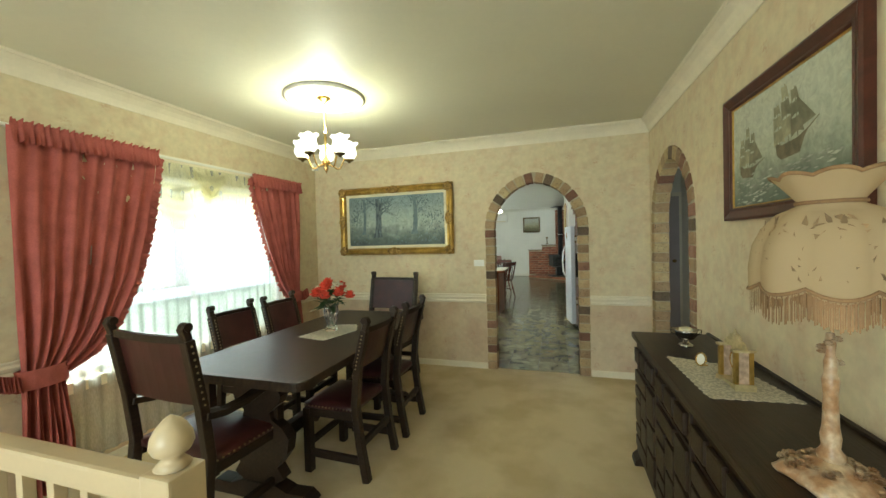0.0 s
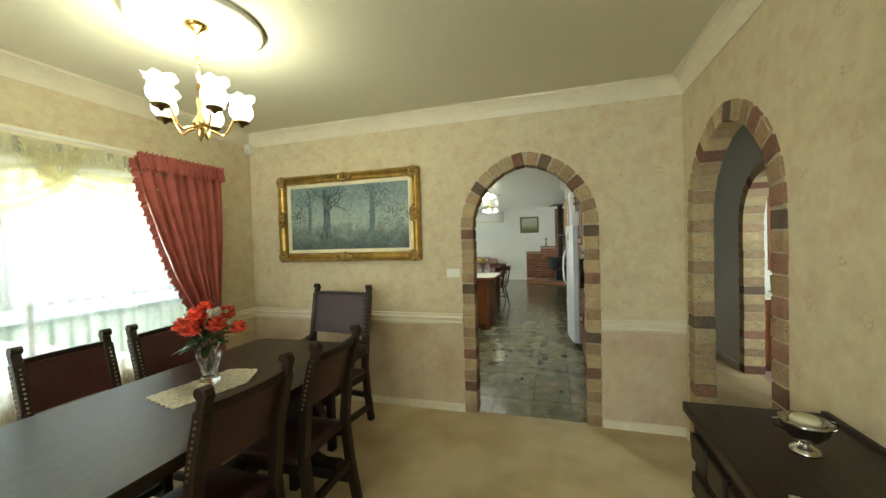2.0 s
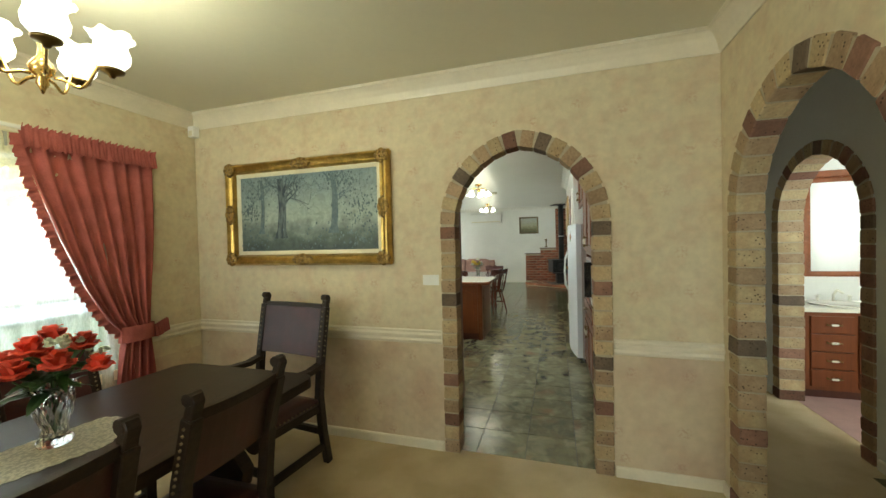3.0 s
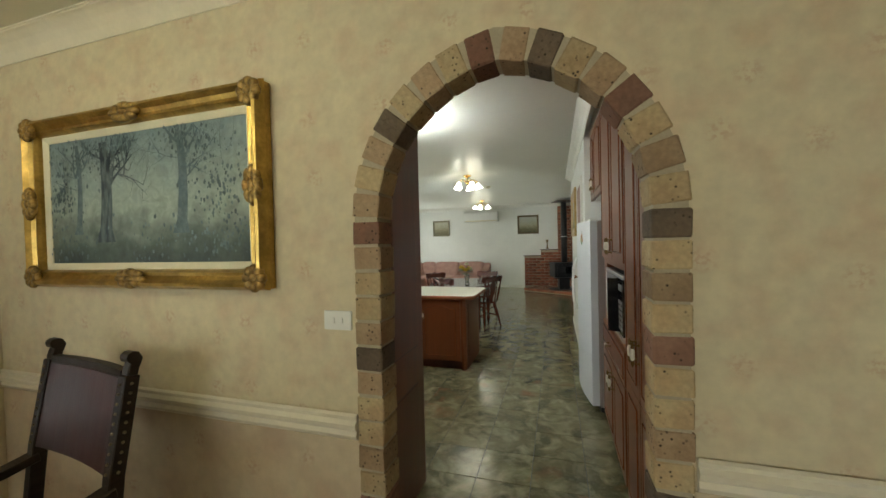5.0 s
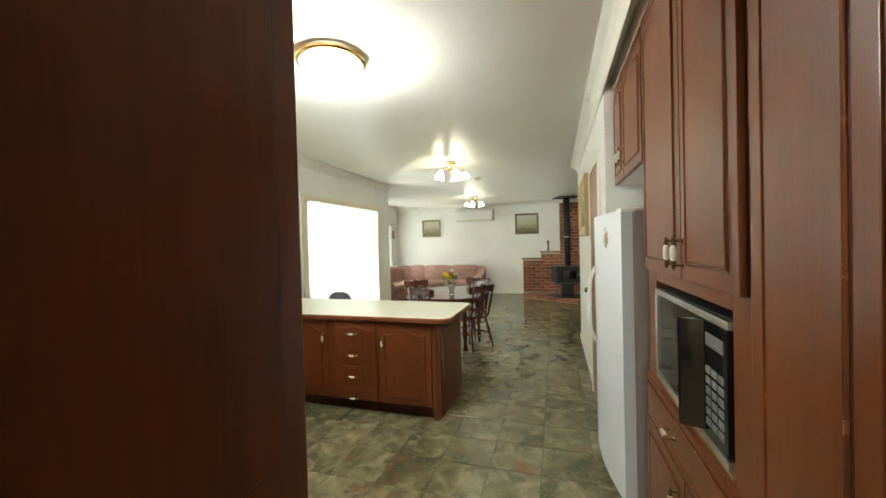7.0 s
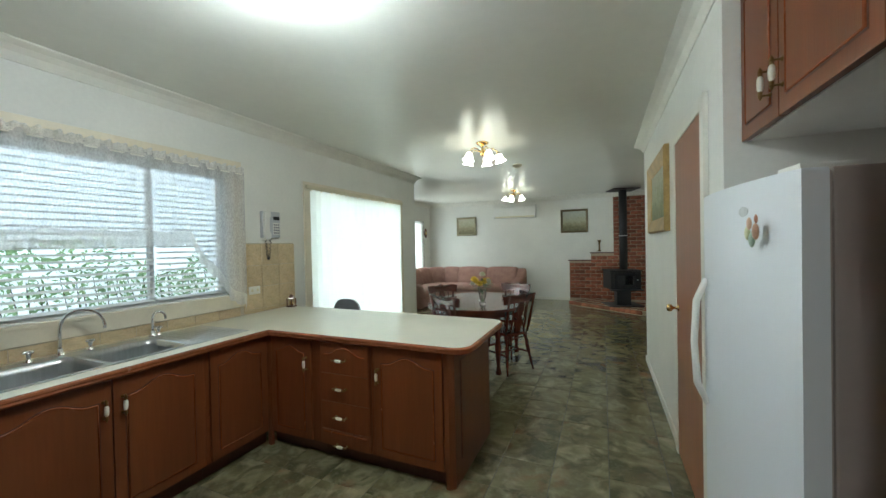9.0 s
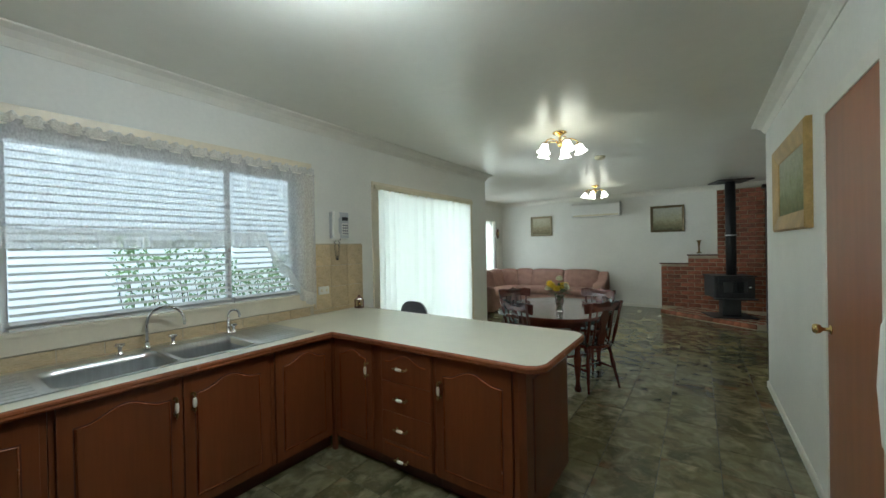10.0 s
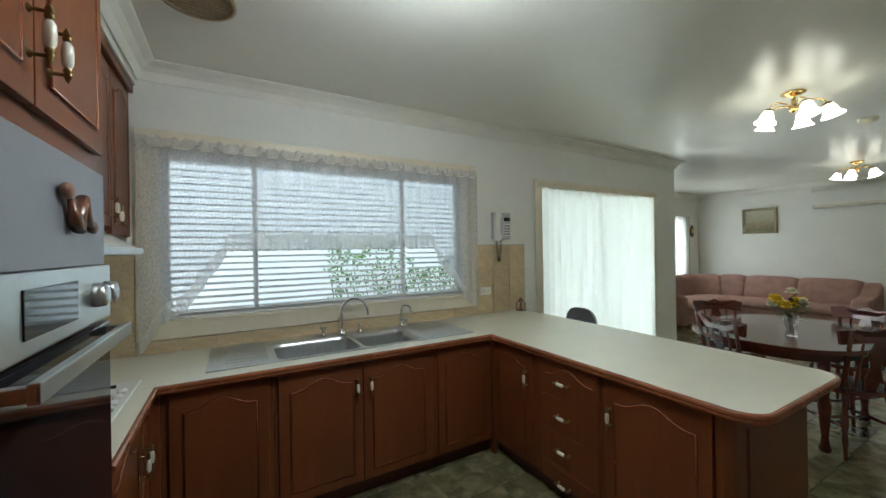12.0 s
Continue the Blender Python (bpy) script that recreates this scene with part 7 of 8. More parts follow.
part("seat", slab(rounded(-0.19, 0.19, -0.19, 0.19, 0.09), 0.44, 0.48, bevel=0.01), GREY_PANEL, st)
for a, b in ((-1, -1), (1, -1), (1, 1), (-1, 1)):
    part("leg", tube([(a * 0.16, b * 0.16, 0.44), (a * 0.20, b * 0.20, 0.0)], 0.011, 8), CHROME, st, "", True)
for a in (-0.12, 0.12):
    part("back_post", tube([(a, -0.15, 0.45), (a, -0.16, 0.66)], 0.010, 8), CHROME, st, "", True)

# ceiling lights, vent and smoke alarm
oy = thing("oyster_light", "round opal ceiling light with brass rim, lit", "ceiling light", -0.86, 5.93, H)
part("rim", lathe([(0.185, 0), (0.205, -0.012), (0.205, -0.03), (0.185, -0.042), (0.178, -0.03)], 48, ring_only=True), BRASS, oy, "", True)
part("diffuser", lathe([(0.183, -0.035), (0.165, -0.06), (0.12, -0.085), (0.06, -0.098), (0.002, -0.101)], 48), DIFFUSER, oy, "lit opal glass", True)
vt = thing("ceiling_vent", "round brown louvred ceiling vent", "vent", -1.83, 5.15, H)
vt.scale = (0.88, 0.88, 1.0)
TAN = mat("tan_plastic", (0.30, 0.22, 0.12), 0.5, var=0.1)
part("ring", lathe([(0.150, 0), (0.175, -0.006), (0.175, -0.016), (0.150, -0.020)], 40, ring_only=True), TAN, vt, "", True)
# black disc paints the shade of the hollow behind the slats
part("duct_shade", lathe([(0.150, -0.0008), (0.002, -0.0014)], 40), CORD, vt)
for k in range(-5, 6):
    hw_ = math.sqrt(0.15 ** 2 - (0.026 * k) ** 2)
    part("slat", boxes((0.026 * k - 0.004, 0.026 * k + 0.004, -hw_, hw_, -0.016, -0.002)), TAN, vt)
    part("slat", boxes((-hw_, hw_, 0.026 * k - 0.003, 0.026 * k + 0.003, -0.012, -0.002)), TAN, vt)
sm = thing("smoke_alarm", "round beige smoke alarm on the ceiling", "smoke alarm", -0.87, 10.33, H)
part("housing", lathe([(0.065, 0), (0.068, -0.015), (0.060, -0.03), (0.035, -0.042), (0.002, -0.045)], 28), LINEN, sm, "", True)


def bell_chandelier(x, y, label):
    c = thing("ceiling_chandelier", label, "chandelier", x, y, H, group="bell shade chandeliers")
    part("canopy", lathe([(0.065, 0), (0.075, -0.008), (0.060, -0.020), (0.030, -0.030), (0.012, -0.045), (0.014, -0.10), (0.030, -0.115), (0.022, -0.14), (0.006, -0.155)], 24), BRASS, c, "", True)
    for k in range(5):
        a = radians(72 * k + 20)
        ca, sa = math.cos(a), math.sin(a)
        pts = [(r * ca, r * sa, z_) for r, z_ in ((0.015, -0.11), (0.06, -0.085), (0.11, -0.075), (0.155, -0.095), (0.175, -0.125))]
        part("arm", tube(pts, 0.0055, 7), BRASS, c, "", True)
        tilt = pose(0.175 * ca, 0.175 * sa, -0.125) @ Matrix.Rotation(radians(16), 4, Vector((sa, -ca, 0)))
        part("cup", lathe([(0.012, 0.004), (0.030, -0.004), (0.032, -0.016), (0.026, -0.02)], 14, m=tilt), OLD_BRASS, c, "", True)
        bm = bmesh.new()
        rings = []
        for u, (rr, zz_) in enumerate(((0.026, -0.016), (0.036, -0.035), (0.042, -0.06), (0.050, -0.085), (0.066, -0.105))):
            rings.append([bm.verts.new(tilt @ Vector((rr * (1 + (0.06 * math.cos(8 * t_) if u == 4 else 0)) * math.cos(t_), rr * (1 + (0.06 * math.cos(8 * t_) if u == 4 else 0)) * math.sin(t_), zz_))) for t_ in [2 * math.pi * q / 24 for q in range(24)]])
        for r0, r1 in zip(rings, rings[1:]):
            for q in range(24):
                bm.faces.new((r0[q], r0[(q + 1) % 24], r1[(q + 1) % 24], r1[q]))
        bm.faces.new(rings[0])
        part("shade", bm, SHADE_GLASS_2, c, "white bell glass shade, lit", True)
    return c


kc = bell_chandelier(-0.97, 8.945, "brass chandelier with five lit bell shades")
copy_thing(kc, pose(-1.48, 12.86, H, 0, 0, 30))

# kitchen window dressing
kb = thing("venetian_blind", "white aluminium venetian blind, slats open", "blind")
me = None
for sec, (ya, yb) in enumerate(((KWIN[0] + 0.02, 5.40), (5.42, 6.51), (6.53, KWIN[1] - 0.02))):
    part("head_rail", boxes((-2.712, -2.688, ya, yb, 2.055, 2.095), bevel=0.002), SLAT, kb)
    part("bottom_rail", boxes((-2.710, -2.690, ya, yb, 1.055, 1.070), bevel=0.002), SLAT, kb)
    mesh = None
    for k in range(23):
        zk = 1.095 + 0.0425 * k
        if mesh is None:
            s0 = part("slat", moved(boxes((-0.021, 0.021, ya + 0.004, yb - 0.004, -0.0012, 0.0012)), pose(0, 0, 0, 0, 17, 0)), SLAT, kb)
            mesh = s0.data
        else:
            s0 = new("slat", mesh)
            s0.parent = kb
        s0.location = (-2.70, 0, zk)
    for yc in (ya + 0.12, yb - 0.12):
        part("ladder_cord", boxes((-2.678, -2.6765, yc - 0.001, yc + 0.001, 1.06, 2.06)), SLAT, kb)
lc = thing("lace_curtain", "white lace cafe curtain with scalloped lower edge", "lace curtain")


def scallop(t):
    """The lower edge: long tails at the sides, high in the middle."""
    side = min(t, 1 - t)
    tail = max(0.0, 1 - side / 0.19)
    return 1.575 - 0.58 * tail ** 0.75 - 0.03 * math.cos(t * 60) * (0.2 + tail)


part("lace", wavy_sheet(-2.630, 4.79, 7.20, 1.5, 2.135, 0.010, 120, nu=260, nv=10, low=scallop), LACE, lc, "", True)
bm = bmesh.new()
n = 200
ruffle(bm, [(-2.620, 4.79 + 2.41 * k / n, scallop(k / n) + 0.012) for k in range(n + 1)], [(0.05, 0, -1)] * (n + 1), 0.11, 0.9)
part("lace_border", bm, LACE_BORDER, lc, "gathered lace border", True)
bm = bmesh.new()
ruffle(bm, [(-2.622, 4.79 + 2.41 * k / 240, 2.11) for k in range(241)], [(0.05, 0, 1)] * 241, 0.05, 0.8)
part("heading", bm, LACE_BORDER, lc, "", True)
part("rod", tube([(-2.632, 4.77, 2.105), (-2.632, 7.22, 2.105)], 0.006, 8), WHITE_PLASTIC, lc)

vb = thing("vertical_blind", "cream vertical blind drawn across the sliding door", "blind")
part("head_rail", boxes((-2.668, -2.628, 7.96, 10.02, 2.085, 2.125), bevel=0.003), LINEN, vb)
mesh = None
for k in range(23):
    yk = 8.06 + 0.0842 * k
    if mesh is None:
        s0 = part("vane", boxes((-0.0006, 0.0006, -0.0445, 0.0445, 0.03, 2.085)), VERTICAL, vb)
        mesh = s0.data
    else:
        s0 = new("vane", mesh)
        s0.parent = vb
    s0.matrix_basis = pose(-2.650, yk, 0, 0, 0, -24 + 14 * (k % 2) + 5 * math.sin(k * 2.3))

# picture on the door wall
def small_picture(x, y, z, w, h, turn, label, frame_mat, cols, seed, deep=0.03, wid=0.05):
    p = hung("framed_picture", label, x, y, z, turn, "picture")
    part("frame", picture_frame(bmesh.new(), [(0, 0), (0, deep), (0.012, deep + 0.01), (wid * 0.5, deep), (wid * 0.8, deep * 0.7), (wid, deep * 0.5), (wid, 0)], w, h), frame_mat, p)
    part("print", moved(boxes((-w / 2 + wid - 0.003, w / 2 - wid + 0.003, -0.008, -0.002, 0, h - 2 * wid + 0.006)), pose(0, 0, wid - 0.003)), canvas_mat("print_" + str(seed), *cols, h, 0.38, seed), p, "landscape print")
    return p


small_picture(0.739, 8.72, 1.52, 1.14, 0.66, -90, "gilt framed landscape on the kitchen wall", mat("pine_gilt", (0.50, 0.33, 0.12), 0.4, 0.3, var=0.25), ((0.45, 0.46, 0.38), (0.32, 0.33, 0.18), (0.14, 0.16, 0.05), (0.05, 0.06, 0.02)), 7.0, wid=0.12)

# ---- meals and living area ----
kt = thing("meals_table", "polished mahogany oval table with turned legs", "table", -1.15, 9.33)
out = [(0.58 * (abs(math.cos(a)) ** 0.75) * (1 if math.cos(a) > 0 else -1), 0.74 * (abs(math.sin(a)) ** 0.75) * (1 if math.sin(a) > 0 else -1)) for a in [2 * math.pi * (k + 0.5) / 48 for k in range(48)]]
part("tabletop", slab(out, 0.715, 0.745, bevel=0.008), MAHOGANY, kt)
part("apron", slab([(x * 0.80, y * 0.82) for x, y in out], 0.63, 0.715), MAHOGANY, kt)
LEG = [(0.030, 0), (0.036, 0.02), (0.026, 0.05), (0.020, 0.10), (0.032, 0.22), (0.038, 0.32), (0.026, 0.40), (0.036, 0.43), (0.026, 0.47), (0.036, 0.52), (0.036, 0.64)]
for a, b in ((-1, -1), (1, -1), (1, 1), (-1, 1)):
    part("leg", lathe(LEG, 14, at=(a * 0.34, b * 0.46, 0)), MAHOGANY, kt, "", True)


def spindle_chair():
    """A colonial chair with a carved top rail and turned legs; faces +y."""
    c = thing("spindle_chair", "mahogany stained colonial chair with turned spindles", "chair", group="chairs round the meals table")
    out = [(0.21 * (abs(math.cos(a)) ** 0.7) * (1 if math.cos(a) > 0 else -1), 0.205 * (abs(math.sin(a)) ** 0.8) * (1 if math.sin(a) > 0 else -1)) for a in [2 * math.pi * (k + 0.5) / 28 for k in range(28)]]
    part("seat", slab(out, 0.425, 0.455, bevel=0.010), MAHOGANY, c)
    for a, b in ((-1, -1), (1, -1), (1, 1), (-1, 1)):
        p0, p1 = Vector((a * 0.135, b * 0.13, 0.43)), Vector((a * 0.20, b * 0.205, 0.0))
        part("leg", tube([p0.lerp(p1, t) for t in (0, 0.12, 0.2, 0.35, 0.5, 0.6, 0.75, 0.82, 1)], [0.014, 0.016, 0.011, 0.020, 0.021, 0.013, 0.018, 0.012, 0.011], 10), MAHOGANY, c, "", True)
    for a in (-1, 1):
        part("side_stretcher", tube([(a * 0.165, -0.165, 0.20), (a * 0.165, 0, 0.20), (a * 0.165, 0.165, 0.20)], [0.008, 0.014, 0.008], 8), MAHOGANY, c, "", True)
    part("cross_stretcher", tube([(-0.163, 0, 0.20), (0, 0, 0.20), (0.163, 0, 0.20)], [0.007, 0.013, 0.007], 8), MAHOGANY, c, "", True)
    part("front_stretcher", tube([(-0.175, 0.168, 0.25), (0, 0.168, 0.25), (0.175, 0.168, 0.25)], [0.008, 0.016, 0.008], 8), MAHOGANY, c, "", True)
    for a in (-0.165, 0.165):
        part("back_post", tube([(a, -0.155, 0.44), (a * 1.06, -0.185, 0.58), (a * 1.12, -0.22, 0.74), (a * 1.16, -0.25, 0.885)], [0.013, 0.018, 0.013, 0.016], 10), MAHOGANY, c, "", True)
    for a in (-0.10, 0.10):
        part("spindle", tube([(a, -0.16, 0.44), (a, -0.19, 0.58), (a * 1.05, -0.235, 0.80)], [0.007, 0.011, 0.007], 8), MAHOGANY, c, "", True)
    part("splat", moved(slab([(-0.035, 0), (0.035, 0), (0.05, 0.10), (0.028, 0.18), (0.055, 0.28), (0.03, 0.36), (-0.03, 0.36), (-0.055, 0.28), (-0.028, 0.18), (-0.05, 0.10)], -0.006, 0.006), pose(0, -0.163, 0.448, 102, 0, 0)), MAHOGANY, c)
    top = [(-0.215, 0.0), (-0.10, 0.02), (0.10, 0.02), (0.215, 0.0), (0.235, 0.10), (0.15, 0.115), (0.06, 0.10), (0.0, 0.125), (-0.06, 0.10), (-0.15, 0.115), (-0.235, 0.10)]
    bm = moved(slab(top, -0.011, 0.011, bevel=0.004), pose(0, -0.232, 0.775, 102, 0, 0))
    for v in bm.verts:
        v.co.y += 0.9 * v.co.x ** 2
    part("top_rail", bm, MAHOGANY, c)
    return c


sc1 = spindle_chair()
sc1.matrix_basis = pose(-0.765, 9.12, 0, 0, 0, 57)
copy_thing(sc1, pose(-1.25, 8.82, 0, 0, 0, -27))
copy_thing(sc1, pose(-0.93, 9.82, 0, 0, 0, 158))
copy_thing(sc1, pose(-1.63, 9.50, 0, 0, 0, -126))
kv = crystal_vase(-1.035, 9.05, 0.746, 0.17, "clear glass vase standing on the meals table")
kf = thing("flower_bouquet", "yellow and cream lilies with green leaves", "flowers", -1.035, 9.05, 0.90)
rk = random.Random(9)
for k in range(13):
    a = k * 2.4
    r = rk.uniform(0.02, 0.13)
    part("yellow_bloom", blossom(bmesh.new(), (r * math.cos(a), r * math.sin(a), rk.uniform(0.06, 0.17)), rk.uniform(0.036, 0.055), a, 7), YELLOW_FLOWER if k % 3 else WHITE_FLOWER, kf)
bm = bmesh.new()
for k in range(60):
    a = rk.random() * 6.28
    leaf_blade(bm, (0.03 * math.cos(a), 0.03 * math.sin(a), rk.uniform(-0.03, 0.10)), (math.cos(a), math.sin(a), rk.uniform(-0.2, 1.3)), rk.uniform(0.06, 0.13), rk.uniform(0.008, 0.016))
part("foliage", bm, LEAF, kf, "green leaves")
bm = bmesh.new()
for k in range(8):
    a = k * 0.8
    tube([(0.012 * math.cos(a), 0.012 * math.sin(a), -0.14), (0.02 * math.cos(a), 0.02 * math.sin(a), 0.0), (0.05 * math.cos(a), 0.05 * math.sin(a), 0.10)], 0.002, 5, bm)
part("stems", bm, LEAF, kf)

# corner sofa
sofa = thing("corner_sofa", "dusty pink upholstered corner sofa with channelled back", "sofa")


SOFA_R, SOFA_A, SOFA_B = 0.95, 1.62, 1.25     # corner radius, length of each straight run
SOFA_ARC = SOFA_R * math.pi / 2


def sofa_at(s, d, z):
    """A point d in from the sofa's back line, s along it from the end by the air conditioner."""
    if s < SOFA_A:
        return (-1.74 - s, 14.50 - d, z)
    if s < SOFA_A + SOFA_ARC:
        a = math.pi / 2 + (s - SOFA_A) / SOFA_R
        return (-1.74 - SOFA_A + (SOFA_R - d) * math.cos(a), 14.50 - SOFA_R + (SOFA_R - d) * math.sin(a), z)
    return (-1.74 - SOFA_A - SOFA_R + d, 14.50 - SOFA_R - (s - SOFA_A - SOFA_ARC), z)


def bent_cushion(s0, s1, prof, puff=0.03, n=12):
    """A stuffed piece with a closed outline prof (d, z) that follows the sofa's curve and pinches at its ends."""
    bm = bmesh.new()
    cd, cz = sum(p[0] for p in prof) / len(prof), sum(p[1] for p in prof) / len(prof)
    rings = []
    for k in range(n + 1):
        t = k / n
        f = 1 - puff / 0.2 * abs(2 * t - 1) ** 6
        rings.append([bm.verts.new(sofa_at(s0 + (s1 - s0) * t, cd + (d - cd) * f, cz + (z - cz) * f)) for d, z in prof])
    for r0, r1 in zip(rings, rings[1:]):
        for k in range(len(prof)):
            bm.faces.new((r0[k], r0[(k + 1) % len(prof)], r1[(k + 1) % len(prof)], r1[k]))
    bm.faces.new(rings[0])
    bm.faces.new(rings[-1])
    return bm


BACK = [(0.02, 0.30), (0.00, 0.55), (0.01, 0.76), (0.05, 0.83), (0.11, 0.845), (0.17, 0.81), (0.21, 0.72), (0.25, 0.58), (0.29, 0.44), (0.28, 0.34), (0.20, 0.30)]
SEAT = [(0.22, 0.27), (0.22, 0.42), (0.40, 0.435), (0.70, 0.44), (0.82, 0.43), (0.87, 0.39), (0.88, 0.33), (0.86, 0.28), (0.60, 0.265)]
cuts = [0.0, SOFA_A / 2, SOFA_A, SOFA_A + SOFA_ARC / 3, SOFA_A + 2 * SOFA_ARC / 3, SOFA_A + SOFA_ARC, SOFA_A + SOFA_ARC + SOFA_B / 2, SOFA_A + SOFA_ARC + SOFA_B]
for a, b in zip(cuts, cuts[1:]):
    part("base", bent_cushion(a, b, [(0.03, 0.04), (0.03, 0.28), (0.85, 0.28), (0.85, 0.04)], 0.0, 6), SOFA, sofa)
    part("back_cushion", bent_cushion(a + 0.003, b - 0.003, BACK, 0.028), SOFA, sofa, "", True)
    part("seat_cushion", bent_cushion(a + 0.003, b - 0.003, SEAT, 0.020), SOFA, sofa, "", True)
ARM = [(0.02, 0.04), (0.02, 0.74), (0.10, 0.80), (0.22, 0.74), (0.36, 0.62), (0.60, 0.585), (0.82, 0.57), (0.90, 0.52), (0.91, 0.40), (0.89, 0.04)]
for a, b in ((-0.20, -0.004), (cuts[-1] + 0.004, cuts[-1] + 0.20)):
    part("arm", bent_cushion(a, b, ARM, 0.016), SOFA, sofa, "", True)
for s_ in (0.1, 1.4, 3.3, 4.2):
    x_, y_, _ = sofa_at(s_, 0.75, 0)
    part("foot", boxes((x_ - 0.03, x_ + 0.03, y_ - 0.03, y_ + 0.03, 0, 0.05)), MAHOGANY, sofa)

# air conditioner, pictures, wall ornament
ac = thing("air_conditioner", "white split system air conditioner on the wall", "air conditioner", -1.83, 14.589, 2.10)
part("body", slab([(0, 0), (-0.15, 0.0), (-0.19, 0.05), (-0.20, 0.28), (-0.17, 0.33), (0, 0.335)], -0.54, 0.54, m=Matrix(((0, 0, 1, 0), (1, 0, 0, 0), (0, 1, 0, 0), (0, 0, 0, 1)))), WHITE_PLASTIC, ac)
part("outlet_louvre", boxes((-0.50, 0.50, -0.188, -0.165, 0.012, 0.05), bevel=0.003), LINEN, ac)
part("intake_grille", boxes((-0.52, 0.52, -0.2045, -0.198, 0.07, 0.27), bevel=0.002), WHITE_PLASTIC, ac)
small_picture(-3.20, 14.589, 1.68, 0.57, 0.51, 0, "framed landscape print above the sofa", mat("olive_frame", (0.33, 0.29, 0.18), 0.4, var=0.2), ((0.50, 0.48, 0.36), (0.36, 0.33, 0.21), (0.20, 0.17, 0.09), (0.06, 0.06, 0.03)), 3.0)
small_picture(-0.375, 14.589, 1.68, 0.64, 0.575, 0, "framed river landscape print on the end wall", mat("bronze_frame", (0.22, 0.17, 0.09), 0.4, 0.4, var=0.2), ((0.48, 0.50, 0.44), (0.42, 0.40, 0.26), (0.20, 0.18, 0.09), (0.07, 0.07, 0.03)), 4.0)
wo = thing("wall_barometer", "small oval timber barometer on the wall", "barometer", -4.329, 14.28, 1.66)
part("case", moved(lathe([(0.10, 0), (0.10, 0.015), (0.07, 0.025), (0.002, 0.022)], 24), pose(0, 0, 0.12, 0, 90, 0) @ Matrix.Diagonal((1.35, 0.8, 1, 1))), wood_toy, wo, "", True)
part("dial", moved(lathe([(0.05, 0.022), (0.05, 0.027), (0.002, 0.027)], 20), pose(0, 0, 0.12, 0, 90, 0)), BRASS, wo)
lw = thing("living_curtain", "white sheer curtain at the living window", "curtain")
part("sheer", wavy_sheet(-4.30, 12.5, 14.1, 0.70, 2.10, 0.02, 90, nu=140), SHEER, lw, "", True)

# wood heater on its hearth
hy = thing("wood_heater", "black cast iron wood heater with flue", "heater", 0.62, 13.55, 0.10, 18)
part("floor_plate", boxes((-0.34, 0.34, -0.28, 0.28, 0.0, 0.018), bevel=0.004), BLACK_IRON, hy)
part("pedestal", slab([(-0.14, -0.12), (0.14, -0.12), (0.11, 0.12), (-0.11, 0.12)], 0.018, 0.33), BLACK_IRON, hy)
part("ash_shelf", slab(rounded(-0.32, 0.32, -0.34, -0.18, 0.05), 0.33, 0.35), BLACK_IRON, hy)
part("firebox", boxes((-0.30, 0.30, -0.24, 0.24, 0.35, 0.72), bevel=0.02), BLACK_IRON, hy)
part("top_plate", boxes((-0.32, 0.32, -0.26, 0.26, 0.72, 0.745), bevel=0.006), BLACK_IRON, hy)
dr_ = part("firebox_door", boxes((-0.24, 0.24, -0.262, -0.24, 0.40, 0.69), bevel=0.008), BLACK_IRON, hy)
part("door_glass", boxes((-0.18, 0.18, -0.267, -0.261, 0.45, 0.64), bevel=0.003), BLACK_GLOSS, dr_)
part("door_knob", tube([(0.21, -0.262, 0.55), (0.21, -0.30, 0.55)], 0.012, 8), STEEL, dr_)
part("flue", lathe([(0.078, 0.745), (0.078, 2.44)], 24, at=(0.06, 0.04, 0)), BLACK_IRON, hy, "tall black flue pipe", True)
part("flue_collar", lathe([(0.085, 1.45), (0.085, 1.47)], 24, at=(0.06, 0.04, 0)), STEEL, hy)
part("ceiling_plate", boxes((-0.20, 0.32, -0.22, 0.30, 2.42, 2.44), bevel=0.003), BLACK_IRON, hy)
fig = thing("metal_vase", "small dark metal vase on the brick step", "vase", 0.19, 14.49, 1.21)
part("body", lathe([(0.045, 0), (0.042, 0.02), (0.018, 0.04), (0.015, 0.15), (0.03, 0.24), (0.045, 0.27), (0.040, 0.27), (0.01, 0.16)], 16), OLD_BRASS, fig, "", True)

# stepped brick fireplace wall and hearth, bricks laid further down
FIRE = structure(new("wall_fireplace"), "stepped red brick fireplace wall and raised hearth", "fireplace")
part("mortar_bed", boxes((-0.49, 0.0, 14.455, 14.588, 0, 0.985), (0.0, 0.50, 14.455, 14.588, 0, 1.165), (0.50, 2.355, 14.455, 14.588, 0, 2.49)), MORTAR, FIRE)
part("cap", boxes((-0.52, 0.02, 14.42, 14.588, 0.987, 1.01), bevel=0.004), MAHOGANY, FIRE, "dark timber capping")
part("cap", boxes((-0.02, 0.52, 14.42, 14.588, 1.167, 1.19), bevel=0.004), MAHOGANY, FIRE, "dark timber capping")
HEARTH = [(-0.46, 14.45), (-0.46, 13.90), (0.95, 12.92), (2.355, 12.92), (2.355, 14.45)]
part("hearth_bed", slab(HEARTH, -0.003, 0.085), MORTAR, FIRE)
jam = thing("timber_door_frame", "dark stained timber frame beside the fireplace", "door frame", 1.12, 12.86, 0)
part("post", boxes((-0.06, 0.06, -0.05, 0.05, 0, 2.28), bevel=0.006), DARK_WOOD, jam)
part("head", boxes((-0.10, 0.10, -0.06, 0.06, 2.28, 2.34), bevel=0.006), DARK_WOOD, jam)

